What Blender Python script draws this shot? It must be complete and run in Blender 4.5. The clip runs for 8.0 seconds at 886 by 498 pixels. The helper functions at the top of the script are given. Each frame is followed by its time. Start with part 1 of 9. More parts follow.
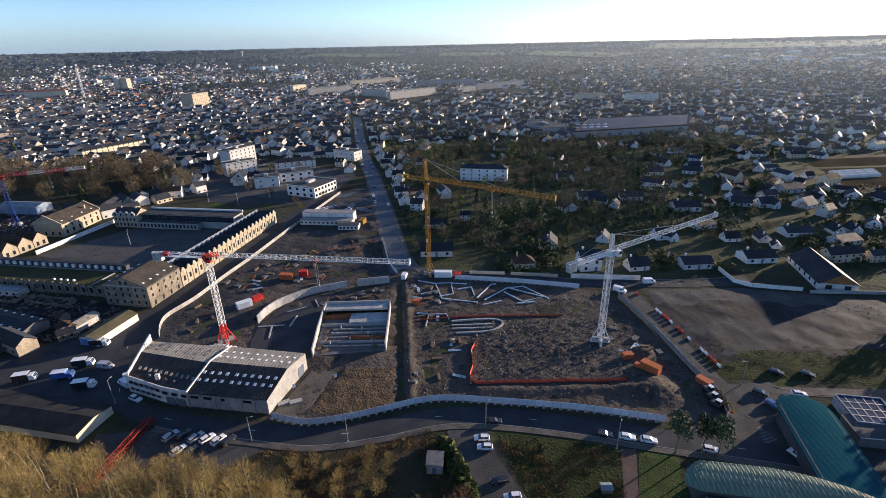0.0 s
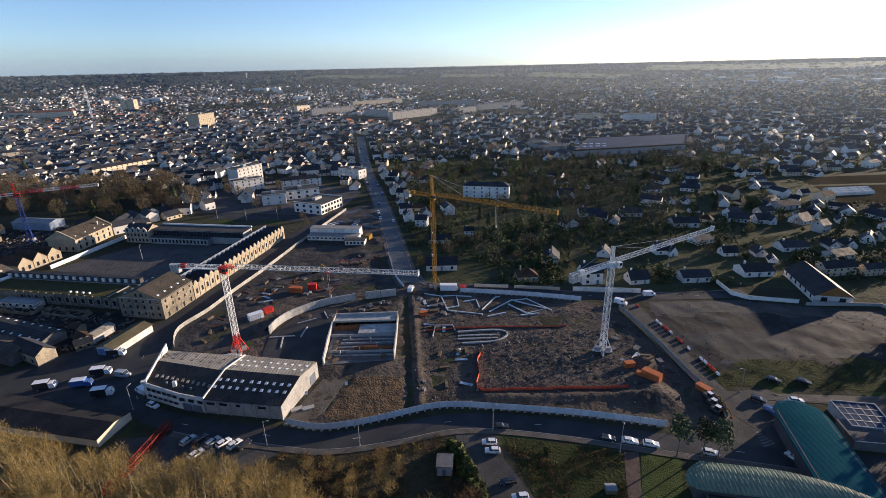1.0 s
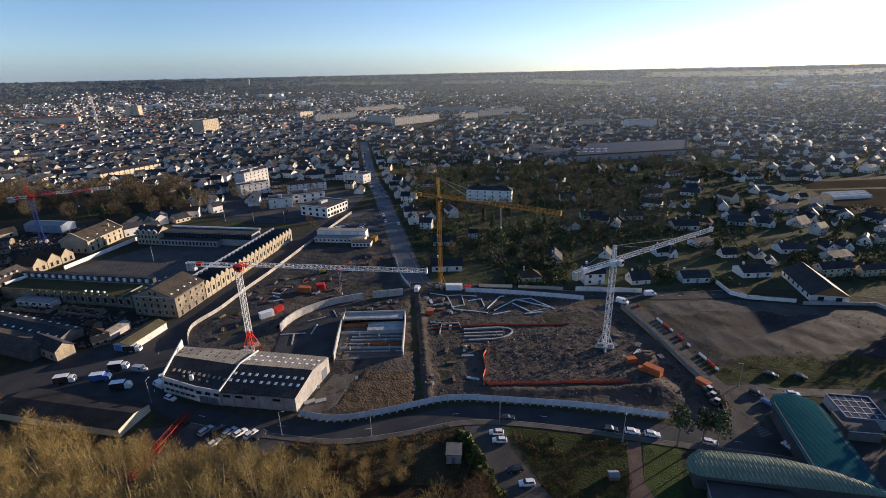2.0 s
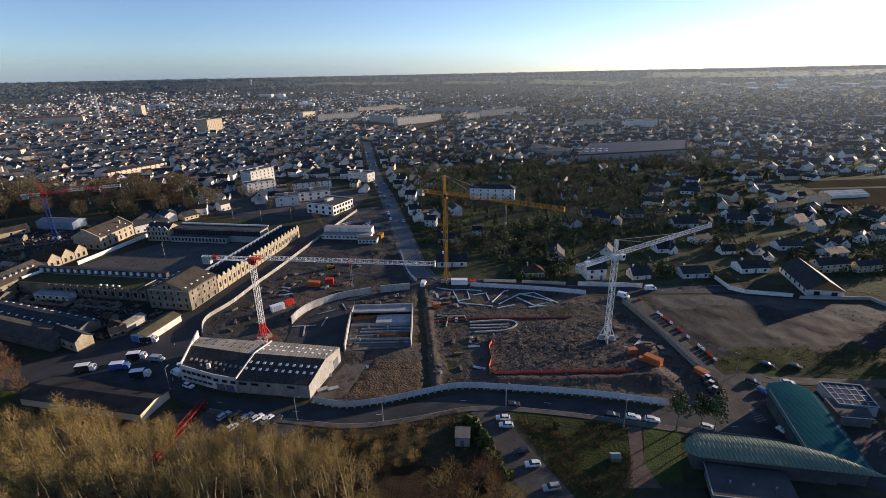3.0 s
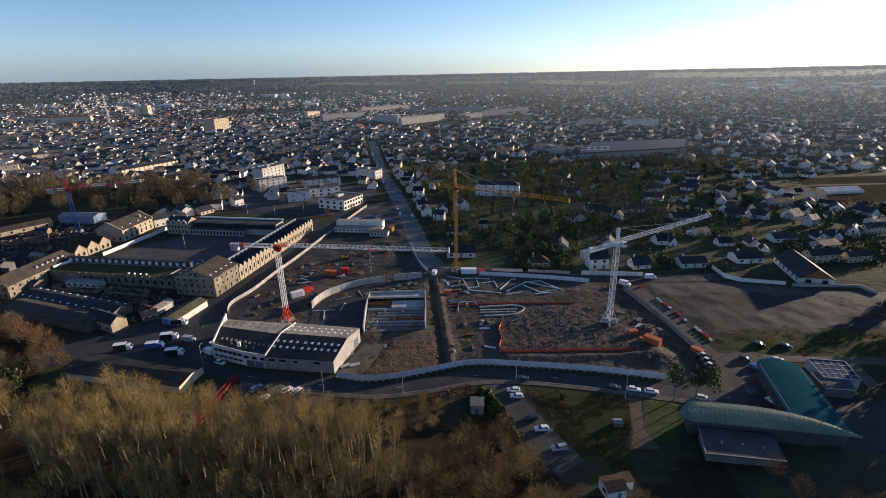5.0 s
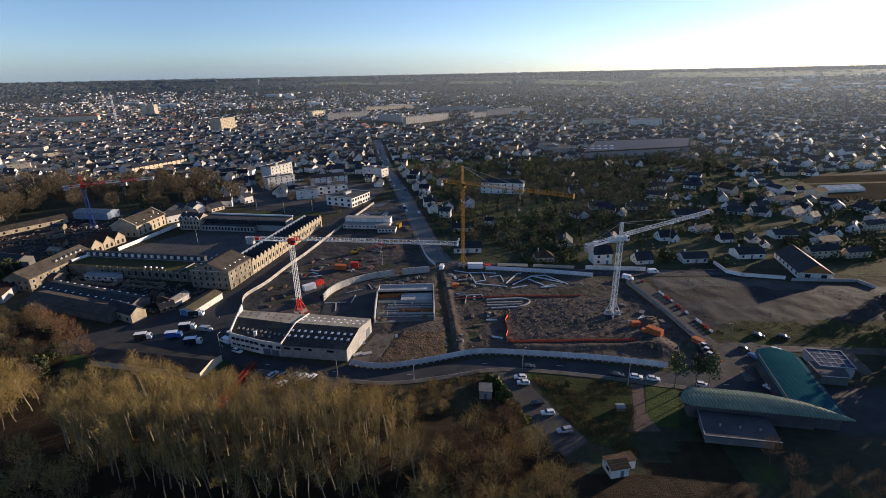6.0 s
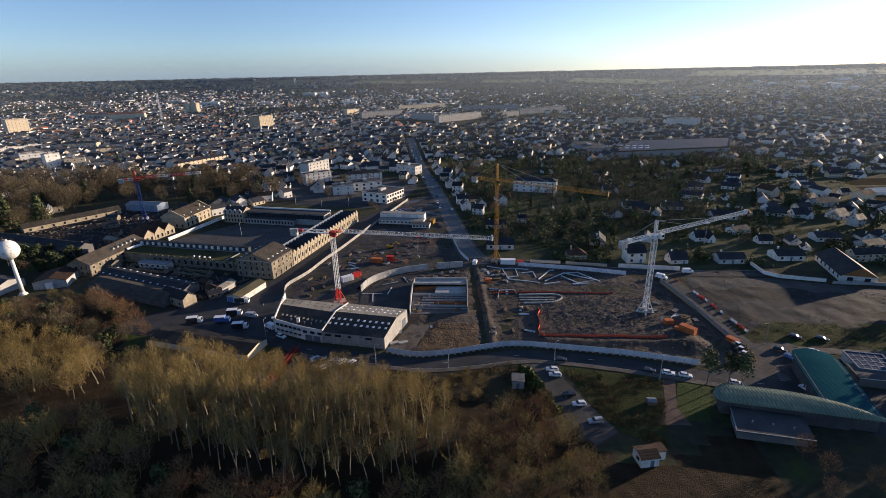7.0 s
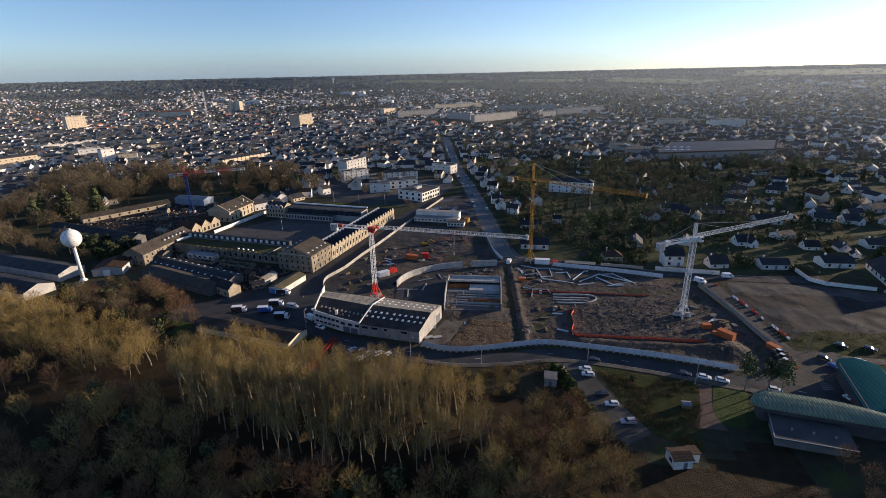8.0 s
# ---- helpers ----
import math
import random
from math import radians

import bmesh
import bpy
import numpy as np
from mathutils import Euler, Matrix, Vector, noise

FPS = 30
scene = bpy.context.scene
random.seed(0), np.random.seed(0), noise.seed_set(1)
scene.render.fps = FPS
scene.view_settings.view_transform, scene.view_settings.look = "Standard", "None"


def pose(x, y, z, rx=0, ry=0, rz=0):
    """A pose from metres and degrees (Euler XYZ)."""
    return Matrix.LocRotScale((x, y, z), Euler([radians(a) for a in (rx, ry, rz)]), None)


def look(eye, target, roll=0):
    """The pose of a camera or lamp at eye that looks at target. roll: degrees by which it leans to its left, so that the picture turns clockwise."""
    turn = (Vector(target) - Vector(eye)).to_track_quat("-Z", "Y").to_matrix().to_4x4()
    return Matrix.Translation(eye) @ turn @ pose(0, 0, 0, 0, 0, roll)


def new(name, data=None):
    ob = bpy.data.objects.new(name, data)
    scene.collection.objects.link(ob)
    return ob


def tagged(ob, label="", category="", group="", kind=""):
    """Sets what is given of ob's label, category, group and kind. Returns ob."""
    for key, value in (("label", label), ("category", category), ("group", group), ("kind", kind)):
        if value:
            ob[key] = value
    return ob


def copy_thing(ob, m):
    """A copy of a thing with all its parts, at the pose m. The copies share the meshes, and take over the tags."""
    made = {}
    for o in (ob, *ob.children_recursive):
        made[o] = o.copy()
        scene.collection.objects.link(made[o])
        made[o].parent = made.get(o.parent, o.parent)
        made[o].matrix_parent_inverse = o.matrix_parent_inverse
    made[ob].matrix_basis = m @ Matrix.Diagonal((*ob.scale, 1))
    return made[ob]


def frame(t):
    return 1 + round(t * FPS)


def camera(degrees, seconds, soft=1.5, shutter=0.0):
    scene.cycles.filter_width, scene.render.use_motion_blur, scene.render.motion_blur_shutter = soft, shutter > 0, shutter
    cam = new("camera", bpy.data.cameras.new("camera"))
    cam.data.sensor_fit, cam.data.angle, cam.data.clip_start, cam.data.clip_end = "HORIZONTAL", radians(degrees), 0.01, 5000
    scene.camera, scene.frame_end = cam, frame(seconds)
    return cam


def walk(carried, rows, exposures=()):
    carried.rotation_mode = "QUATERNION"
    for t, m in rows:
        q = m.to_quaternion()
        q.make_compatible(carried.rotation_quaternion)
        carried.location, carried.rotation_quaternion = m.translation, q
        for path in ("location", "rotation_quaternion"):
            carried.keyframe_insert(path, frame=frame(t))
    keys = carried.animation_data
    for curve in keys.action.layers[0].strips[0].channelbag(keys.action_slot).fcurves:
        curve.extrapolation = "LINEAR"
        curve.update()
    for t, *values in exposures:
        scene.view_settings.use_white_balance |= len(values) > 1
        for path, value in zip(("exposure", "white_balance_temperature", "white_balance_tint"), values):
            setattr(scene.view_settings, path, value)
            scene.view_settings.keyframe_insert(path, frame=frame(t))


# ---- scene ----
cam = camera(85.2, 8.0, 0.8)
PATH = [
    (0, (0.729, 1.467, 99.188), (0.701, 3.309, 98.411), -1.3),
    (0.5, (-0.425, -1.947, 99.02), (-0.452, -0.088, 98.283), -1.3),
    (1, (-1.623, -5.504, 99.537), (-1.651, -3.632, 98.832), -1.3),
    (1.5, (-2.748, -8.617, 99.278), (-2.777, -6.738, 98.594), -1.3),
    (3, (-6.457, -18.334, 99.198), (-6.49, -16.454, 98.518), -1.2),
    (3.5, (-7.582, -21.58, 99.042), (-7.615, -19.699, 98.363), -1.2),
    (4, (-8.978, -24.943, 98.913), (-9.011, -23.062, 98.234), -1.2),
    (4.5, (-10.045, -28.31, 98.885), (-10.081, -26.429, 98.206), -1.2),
    (6, (-13.281, -38.781, 98.681), (-13.331, -36.9, 98.001), -1.2),
    (6.5, (-14.649, -42.101, 98.854), (-14.738, -40.223, 98.172), -1.3),
    (7, (-15.709, -45.18, 98.964), (-15.878, -43.307, 98.282), -1.3),
    (7.5, (-16.484, -47.505, 99.257), (-16.732, -45.641, 98.576), -1.3),
    (8, (-16.824, -48.981, 99.43), (-17.124, -47.125, 98.749), -1.3),
]
walk(cam, [(t, look(eye, target, roll)) for t, eye, target, roll in PATH], [(0.0, 1.25, 6350, 18), (1.0, 1.08, 6550, 18), (1.6, 0.92, 6680, 18), (8.0, 0.88, 6680, 18)])

# ---- daylight: low sun ahead on the right, clear sky ----
SUN_AZ, SUN_EL = 59.0, 9.0
# peak opacity of each sheet that imitates haze
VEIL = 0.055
world = bpy.data.worlds.new("sky")
scene.world = world
world.use_nodes = True
wn = world.node_tree.nodes
sky = wn.new("ShaderNodeTexSky")
sky.sky_type = "NISHITA"
sky.sun_disc = False
sky.sun_elevation = radians(SUN_EL)
sky.sun_rotation = radians(SUN_AZ)
sky.altitude = 150
sky.air_density, sky.dust_density, sky.ozone_density = 0.7, 0.25, 2.8
bg = wn["Background"]
bg.inputs["Strength"].default_value = 0.112
world.node_tree.links.new(sky.outputs[0], bg.inputs["Color"])
sun = new("sun", bpy.data.lights.new("sun", "SUN"))
sun.data.energy, sun.data.angle, sun.data.color = 5.0, radians(0.6), (1.0, 0.83, 0.61)
sun_dir = Vector((math.sin(radians(SUN_AZ)) * math.cos(radians(SUN_EL)), math.cos(radians(SUN_AZ)) * math.cos(radians(SUN_EL)), math.sin(radians(SUN_EL))))
sun.matrix_world = look(sun_dir * 300, (0, 0, 0))


# ---- building helpers ----
class MB:
    """Collects corners and faces of one mesh."""

    def __init__(self):
        self.v, self.f, self.m, self.k = [], [], [], 0

    def add(self, vs, fs):
        n = len(self.v)
        self.v.extend([tuple(p) for p in vs])
        self.f.extend([tuple(n + i for i in f) for f in fs])
        self.m.extend([self.k] * len(fs))
        return self

    def box(self, x0, y0, z0, x1, y1, z1):
        return self.add([(x0, y0, z0), (x1, y0, z0), (x1, y1, z0), (x0, y1, z0), (x0, y0, z1), (x1, y0, z1), (x1, y1, z1), (x0, y1, z1)],
                        [(3, 2, 1, 0), (4, 5, 6, 7), (0, 1, 5, 4), (1, 2, 6, 5), (2, 3, 7, 6), (3, 0, 4, 7)])

    def cbox(self, x, y, z, sx, sy, sz, rz=0.0):
        """Box standing on z, centred on x, y and turned by rz degrees."""
        c, s = math.cos(radians(rz)), math.sin(radians(rz))
        q = [(x + c * a * sx / 2 - s * b * sy / 2, y + s * a * sx / 2 + c * b * sy / 2) for a, b in ((-1, -1), (1, -1), (1, 1), (-1, 1))]
        return self.prism(q, z, z + sz)

    def prism(self, pts, z0, z1):
        """Upright prism over a counter-clockwise outline."""
        n = len(pts)
        vs = [(x, y, z0) for x, y in pts] + [(x, y, z1) for x, y in pts]
        fs = [tuple(range(n - 1, -1, -1)), tuple(range(n, 2 * n))] + [(i, (i + 1) % n, n + (i + 1) % n, n + i) for i in range(n)]
        return self.add(vs, fs)

    def sweep_x(self, prof, x0, x1):
        """Profile in y, z (counter-clockwise seen from +x) drawn out along x."""
        n = len(prof)
        vs = [(x0, y, z) for y, z in prof] + [(x1, y, z) for y, z in prof]
        fs = [tuple(range(n - 1, -1, -1)), tuple(range(n, 2 * n))] + [(i, (i + 1) % n, n + (i + 1) % n, n + i) for i in range(n)]
        return self.add(vs, fs)

    def sweep_y(self, prof, y0, y1):
        """Profile in x, z drawn out along y."""
        n = len(prof)
        vs = [(x, y1, z) for x, z in prof] + [(x, y0, z) for x, z in prof]
        fs = [tuple(range(n - 1, -1, -1)), tuple(range(n, 2 * n))] + [(i, (i + 1) % n, n + (i + 1) % n, n + i) for i in range(n)]
        return self.add(vs, fs)

    def tube(self, a, b, r0, r1=None, n=6, caps=True):
        r1 = r0 if r1 is None else r1
        a, b = Vector(a), Vector(b)
        d = (b - a).normalized()
        u = d.orthogonal().normalized()
        w = d.cross(u)
        vs = []
        for p, r in ((a, r0), (b, r1)):
            for i in range(n):
                t = 2 * math.pi * i / n
                vs.append(p + (u * math.cos(t) + w * math.sin(t)) * r)
        fs = [(i, (i + 1) % n, n + (i + 1) % n, n + i) for i in range(n)]
        if caps:
            fs += [tuple(range(n - 1, -1, -1)), tuple(range(n, 2 * n))]
        return self.add(vs, fs)

    def beam(self, a, b, w):
        """Square bar between two points."""
        return self.tube(a, b, w * 0.7071, None, 4)

    def twig(self, a, b, r):
        """Thin three-sided spike."""
        a, b = Vector(a), Vector(b)
        d = (b - a).normalized()
        u = d.orthogonal().normalized() * r
        w = d.cross(u)
        return self.add([a + u, a - u * 0.5 + w * 0.87, a - u * 0.5 - w * 0.87, b], [(0, 1, 3), (1, 2, 3), (2, 0, 3)])

    def dome(self, c, rx, ry, rz, rings=5, seg=12, low=-1.0):
        """Ellipsoid from height fraction low (-1 bottom) to the top."""
        t0 = math.asin(low)
        vs, fs = [], []
        for i in range(rings + 1):
            t = t0 + (math.pi / 2 - t0) * i / rings
            for j in range(seg):
                a = 2 * math.pi * j / seg
                vs.append((c[0] + rx * math.cos(t) * math.cos(a), c[1] + ry * math.cos(t) * math.sin(a), c[2] + rz * math.sin(t)))
        for i in range(rings):
            for j in range(seg):
                fs.append((i * seg + j, i * seg + (j + 1) % seg, (i + 1) * seg + (j + 1) % seg, (i + 1) * seg + j))
        return self.add(vs, fs)

    def mesh(self, name, mats, smooth=False):
        me = bpy.data.meshes.new(name)
        me.from_pydata(self.v, [], self.f)
        for m in (mats if isinstance(mats, (list, tuple)) else [mats]):
            me.materials.append(m)
        if any(self.m):
            me.polygons.foreach_set("material_index", self.m)
        if smooth:
            me.polygons.foreach_set("use_smooth", [True] * len(me.polygons))
        me.update()
        return me


def part(name, mb, material, parent, label="", smooth=False):
    """One mesh object under a thing or under a part."""
    ob = new(name, mb if isinstance(mb, bpy.types.Mesh) else mb.mesh(name, material, smooth))
    ob.parent = parent
    return tagged(ob, label) if label else ob


def thing(name, label, category, m=None, group="", kind=""):
    """The Empty of one thing, at the pose m."""
    ob = new(name)
    ob.empty_display_size = 0.5
    if m is not None:
        ob.matrix_basis = m
    return tagged(ob, label, category, group, kind)


def solid(name, mb, material, label, category, kind="", group="", smooth=False, m=None):
    """A thing or a piece of the setting that is one mesh."""
    ob = new(name, mb if isinstance(mb, bpy.types.Mesh) else mb.mesh(name, material, smooth))
    if m is not None:
        ob.matrix_basis = m
    return tagged(ob, label, category, group, kind)


def at(x, y, z=0.0, rz=0.0, s=1.0):
    sc = s if isinstance(s, tuple) else (s, s, s)
    return Matrix.LocRotScale((x, y, z), Euler((0, 0, radians(rz))), Vector(sc))


def inside(poly, x, y):
    hit, j = False, len(poly) - 1
    for i in range(len(poly)):
        (xi, yi), (xj, yj) = poly[i], poly[j]
        if (yi > y) != (yj > y) and x < (xj - xi) * (y - yi) / (yj - yi) + xi:
            hit = not hit
        j = i
    return hit


def edge_distance(poly, x, y):
    best = 1e9
    for i in range(len(poly)):
        (x0, y0), (x1, y1) = poly[i - 1], poly[i]
        dx, dy = x1 - x0, y1 - y0
        t = max(0.0, min(1.0, ((x - x0) * dx + (y - y0) * dy) / (dx * dx + dy * dy)))
        best = min(best, math.hypot(x - x0 - t * dx, y - y0 - t * dy))
    return best


def smooth_line(pts, step):
    """Points at even steps along a smooth curve through pts."""
    out = []
    n = len(pts)
    for i in range(n - 1):
        p0, p1, p2, p3 = (Vector(pts[max(0, min(n - 1, k))]) for k in (i - 1, i, i + 1, i + 2))
        m = max(1, int((p2 - p1).length / (step / 6)))
        for k in range(m):
            t = k / m
            out.append(0.5 * ((2 * p1) + (p2 - p0) * t + (2 * p0 - 5 * p1 + 4 * p2 - p3) * t * t + (3 * p1 - p0 - 3 * p2 + p3) * t ** 3))
    out.append(Vector(pts[-1]))
    res, left = [out[0]], step
    for a, b in zip(out, out[1:]):
        d = (b - a).length
        pos = 0.0
        while d - pos >= left:
            pos += left
            res.append(a.lerp(b, pos / d))
            left = step
        left -= d - pos
    return res


def ribbon(mb, line, w0, w1, z):
    """Flat strip along a line of points, from w0 to w1 metres left of it."""
    vs = []
    for i, p in enumerate(line):
        d = (line[min(i + 1, len(line) - 1)] - line[max(i - 1, 0)]).normalized()
        n = Vector((-d.y, d.x))
        vs += [(p.x + n.x * w0, p.y + n.y * w0, z), (p.x + n.x * w1, p.y + n.y * w1, z)]
    return mb.add(vs, [(2 * i, 2 * i + 2, 2 * i + 3, 2 * i + 1) for i in range(len(line) - 1)])


def land(x, y):
    """Height of the land: flat town, far plateau rising to the horizon."""
    r = math.hypot(x, y)
    t = max(0.0, min(1.0, (r - 1400) / 3450))
    return 91.0 * t * t * (3 - 2 * t)


def dip(x, y):
    """Depth of the wooded hollow added below the flat town to shade near trees."""
    t, u = max(0.0, min(1.0, (66 - y) / 36)), max(0.0, min(1.0, (-6 - x) / 26))
    return 12.0 * t * t * (3 - 2 * t) * u * u * (3 - 2 * u) * max(0.0, min(1.0, (y + 150) / 60))


# ---- materials ----
def material(name, a, b, rough=0.8, scale=1.0, fine=12.0, bump=0.15, metal=0.0, vary=0.0, coords="Object", fleck=None, spec=0.1, island=0.0):
    """Surface between colours a and b by coarse and fine noise. vary: lightness by object; island: by loose piece; fleck: colour of stains."""
    mat = bpy.data.materials.new(name)
    mat.use_nodes = True
    nt = mat.node_tree
    N, L = nt.nodes, nt.links
    bs = N["Principled BSDF"]
    bs.inputs["Roughness"].default_value = rough
    bs.inputs["Metallic"].default_value = metal
    bs.inputs["Specular IOR Level"].default_value = spec
    tc = N.new("ShaderNodeTexCoord")
    n1, n2 = N.new("ShaderNodeTexNoise"), N.new("ShaderNodeTexNoise")
    n1.inputs["Scale"].default_value, n1.inputs["Detail"].default_value = scale, 5
    n2.inputs["Scale"].default_value, n2.inputs["Detail"].default_value = fine, 3
    for n in (n1, n2):
        L.new(tc.outputs[coords], n.inputs["Vector"])
    add = N.new("ShaderNodeMath")
    add.operation = "MULTIPLY_ADD"
    L.new(n2.outputs["Fac"], add.inputs[0])
    add.inputs[1].default_value = 0.5
    L.new(n1.outputs["Fac"], add.inputs[2])
    mr = N.new("ShaderNodeMapRange")
    mr.inputs["From Min"].default_value, mr.inputs["From Max"].default_value = 0.5, 1.0
    L.new(add.outputs[0], mr.inputs["Value"])
    mx = N.new("ShaderNodeMix")
    mx.data_type = "RGBA"
    mx.inputs["A"].default_value, mx.inputs["B"].default_value = (*a, 1), (*b, 1)
    L.new(mr.outputs["Result"], mx.inputs["Factor"])
    col = mx.outputs["Result"]
    if fleck:
        n3 = N.new("ShaderNodeTexNoise")
        n3.inputs["Scale"].default_value, n3.inputs["Detail"].default_value = scale * 2.7, 6
        L.new(tc.outputs[coords], n3.inputs["Vector"])
        m3 = N.new("ShaderNodeMapRange")
        m3.inputs["From Min"].default_value, m3.inputs["From Max"].default_value = 0.55, 0.68
        L.new(n3.outputs["Fac"], m3.inputs["Value"])
        x3 = N.new("ShaderNodeMix")
        x3.data_type = "RGBA"
        x3.inputs["B"].default_value = (*fleck, 1)
        L.new(col, x3.inputs["A"])
        L.new(m3.outputs["Result"], x3.inputs["Factor"])
        col = x3.outputs["Result"]
    for amount, node, socket in ((vary, "ShaderNodeObjectInfo", "Random"), (island, "ShaderNodeNewGeometry", "Random Per Island")):
        if amount:
            oi = N.new(node)
            r = N.new("ShaderNodeMapRange")
            r.inputs["To Min"].default_value, r.inputs["To Max"].default_value = 1 - amount, 1 + amount
            L.new(oi.outputs[socket], r.inputs["Value"])
            hv = N.new("ShaderNodeHueSaturation")
            L.new(r.outputs["Result"], hv.inputs["Value"])
            L.new(col, hv.inputs["Color"])
            col = hv.outputs["Color"]
    L.new(col, bs.inputs["Base Color"])
    if bump:
        bp = N.new("ShaderNodeBump")
        bp.inputs["Strength"].default_value = bump
        bp.inputs["Distance"].default_value = 0.5 / max(scale, 0.2)
        L.new(add.outputs[0], bp.inputs["Height"])
        L.new(bp.outputs["Normal"], bs.inputs["Normal"])
    return mat


def ribbed(mat, axis, pitch, depth=0.6, dark=0.75):
    """Adds straight ribs or courses to a material: relief and a darker line, every pitch metres along the axis."""
    nt = mat.node_tree
    N, L = nt.nodes, nt.links
    tc = N.new("ShaderNodeTexCoord")
    wv = N.new("ShaderNodeTexWave")
    wv.wave_type, wv.bands_direction, wv.wave_profile = "BANDS", axis, "SIN"
    wv.inputs["Scale"].default_value = 0.314 / pitch
    L.new(tc.outputs["Object"], wv.inputs["Vector"])
    bs = N["Principled BSDF"]
    src = bs.inputs["Base Color"].links[0].from_socket
    mx = N.new("ShaderNodeMix")
    mx.data_type, mx.blend_type = "RGBA", "MULTIPLY"
    mx.inputs["B"].default_value = (dark, dark, dark, 1)
    L.new(src, mx.inputs["A"])
    p = N.new("ShaderNodeMath")
    p.operation = "POWER"
    L.new(wv.outputs["Fac"], p.inputs[0])
    p.inputs[1].default_value = 3
    L.new(p.outputs[0], mx.inputs["Factor"])
    L.new(mx.outputs["Result"], bs.inputs["Base Color"])
    bp = N.new("ShaderNodeBump")
    bp.inputs["Strength"].default_value, bp.inputs["Distance"].default_value = depth, pitch * 0.2
    L.new(wv.outputs["Fac"], bp.inputs["Height"])
    for ln in list(bs.inputs["Normal"].links):
        L.new(ln.from_socket, bp.inputs["Normal"])
    L.new(bp.outputs["Normal"], bs.inputs["Normal"])
    return mat


M_LAND = material("land", (0.030, 0.032, 0.019), (0.072, 0.068, 0.046), 0.95, 0.02, 0.35, 0.3, fleck=(0.05, 0.07, 0.022), spec=0.04)
M_GRASS = material("grass", (0.018, 0.026, 0.009), (0.05, 0.056, 0.02), 0.95, 0.10, 1.4, 0.3, fleck=(0.045, 0.04, 0.022), spec=0.05)
M_GARDEN = material("winter_gardens", (0.034, 0.042, 0.020), (0.082, 0.084, 0.044), 0.95, 0.06, 0.9, 0.35, fleck=(0.060, 0.058, 0.046), spec=0.05)
M_GRASSG = material("green_grass", (0.024, 0.044, 0.011), (0.048, 0.068, 0.018), 0.95, 0.2, 3.0, 0.4)
M_DIRT = material("dirt", (0.042, 0.036, 0.032), (0.115, 0.093, 0.075), 0.95, 0.07, 0.9, 0.28, fleck=(0.036, 0.033, 0.031))
M_HARD = material("compacted_ground", (0.030, 0.029, 0.030), (0.068, 0.063, 0.060), 0.85, 0.06, 0.8, 0.25, fleck=(0.085, 0.070, 0.055))
M_MUD = material("mud", (0.068, 0.046, 0.028), (0.130, 0.092, 0.058), 0.95, 0.22, 1.6, 0.55, fleck=(0.060, 0.046, 0.032))
M_WASTE = material("wasteland", (0.012, 0.012, 0.013), (0.040, 0.037, 0.035), 0.9, 0.06, 0.45, 0.1, fleck=(0.046, 0.050, 0.058), spec=0.1)
M_GRAVELD = material("damp_gravel", (0.010, 0.012, 0.015), (0.030, 0.033, 0.038), 0.8, 0.08, 0.9, 0.06, fleck=(0.042, 0.045, 0.050), spec=0.1)
M_LEAF = material("leaf_litter", (0.020, 0.015, 0.008), (0.045, 0.031, 0.017), 0.95, 0.25, 3.0, 0.6)
M_ASPH = material("asphalt", (0.032, 0.034, 0.037), (0.060, 0.061, 0.064), 0.8, 0.12, 4.0, 0.15)
M_ASPHL = material("old_asphalt", (0.043, 0.042, 0.040), (0.086, 0.083, 0.078), 0.85, 0.15, 3.0, 0.2, fleck=(0.05, 0.05, 0.05))
M_BOUL = material("boulevard_asphalt", (0.046, 0.053, 0.062), (0.068, 0.076, 0.088), 0.6, 0.10, 3.0, 0.1, spec=0.3)
M_COURT = material("court_asphalt", (0.060, 0.058, 0.058), (0.098, 0.094, 0.090), 0.85, 0.06, 1.2, 0.15, fleck=(0.045, 0.045, 0.048))
M_PAVE = material("pavement", (0.084, 0.074, 0.062), (0.135, 0.121, 0.104), 0.9, 0.25, 3.0, 0.2)
M_BRICKP = material("brown_paving", (0.085, 0.058, 0.046), (0.130, 0.092, 0.074), 0.9, 0.3, 4.0, 0.2)
M_KERB = material("kerb_stone", (0.2, 0.19, 0.18), (0.3, 0.29, 0.27), 0.85, 0.6, 5.0, 0.2)
M_LINE = material("road_paint", (0.5, 0.5, 0.5), (0.72, 0.72, 0.7), 0.7, 0.8, 6.0, 0.05)
M_BAY = material("worn_paint", (0.10, 0.10, 0.10), (0.19, 0.19, 0.185), 0.85, 0.3, 2.0, 0.05)
M_CONC = material("concrete", (0.30, 0.30, 0.29), (0.46, 0.45, 0.43), 0.85, 0.25, 3.0, 0.2, fleck=(0.25, 0.25, 0.25))
M_CONCD = material("dark_concrete", (0.10, 0.10, 0.10), (0.18, 0.175, 0.17), 0.85, 0.3, 3.0, 0.2)
M_HOARD = material("hoarding_sheet", (0.50, 0.54, 0.58), (0.62, 0.65, 0.68), 0.55, 0.3, 2.0, 0.05, vary=0.08)
M_HOARDW = material("weathered_hoarding", (0.30, 0.29, 0.265), (0.43, 0.41, 0.375), 0.7, 0.3, 2.0, 0.05, vary=0.15)
M_WHITE = material("white_render", (0.550, 0.530, 0.490), (0.730, 0.700, 0.650), 0.9, 0.2, 2.5, 0.1, vary=0.22, fleck=(0.46, 0.44, 0.40))
M_CREAM = material("cream_render", (0.468, 0.391, 0.281), (0.595, 0.510, 0.383), 0.9, 0.2, 2.5, 0.1, vary=0.15)
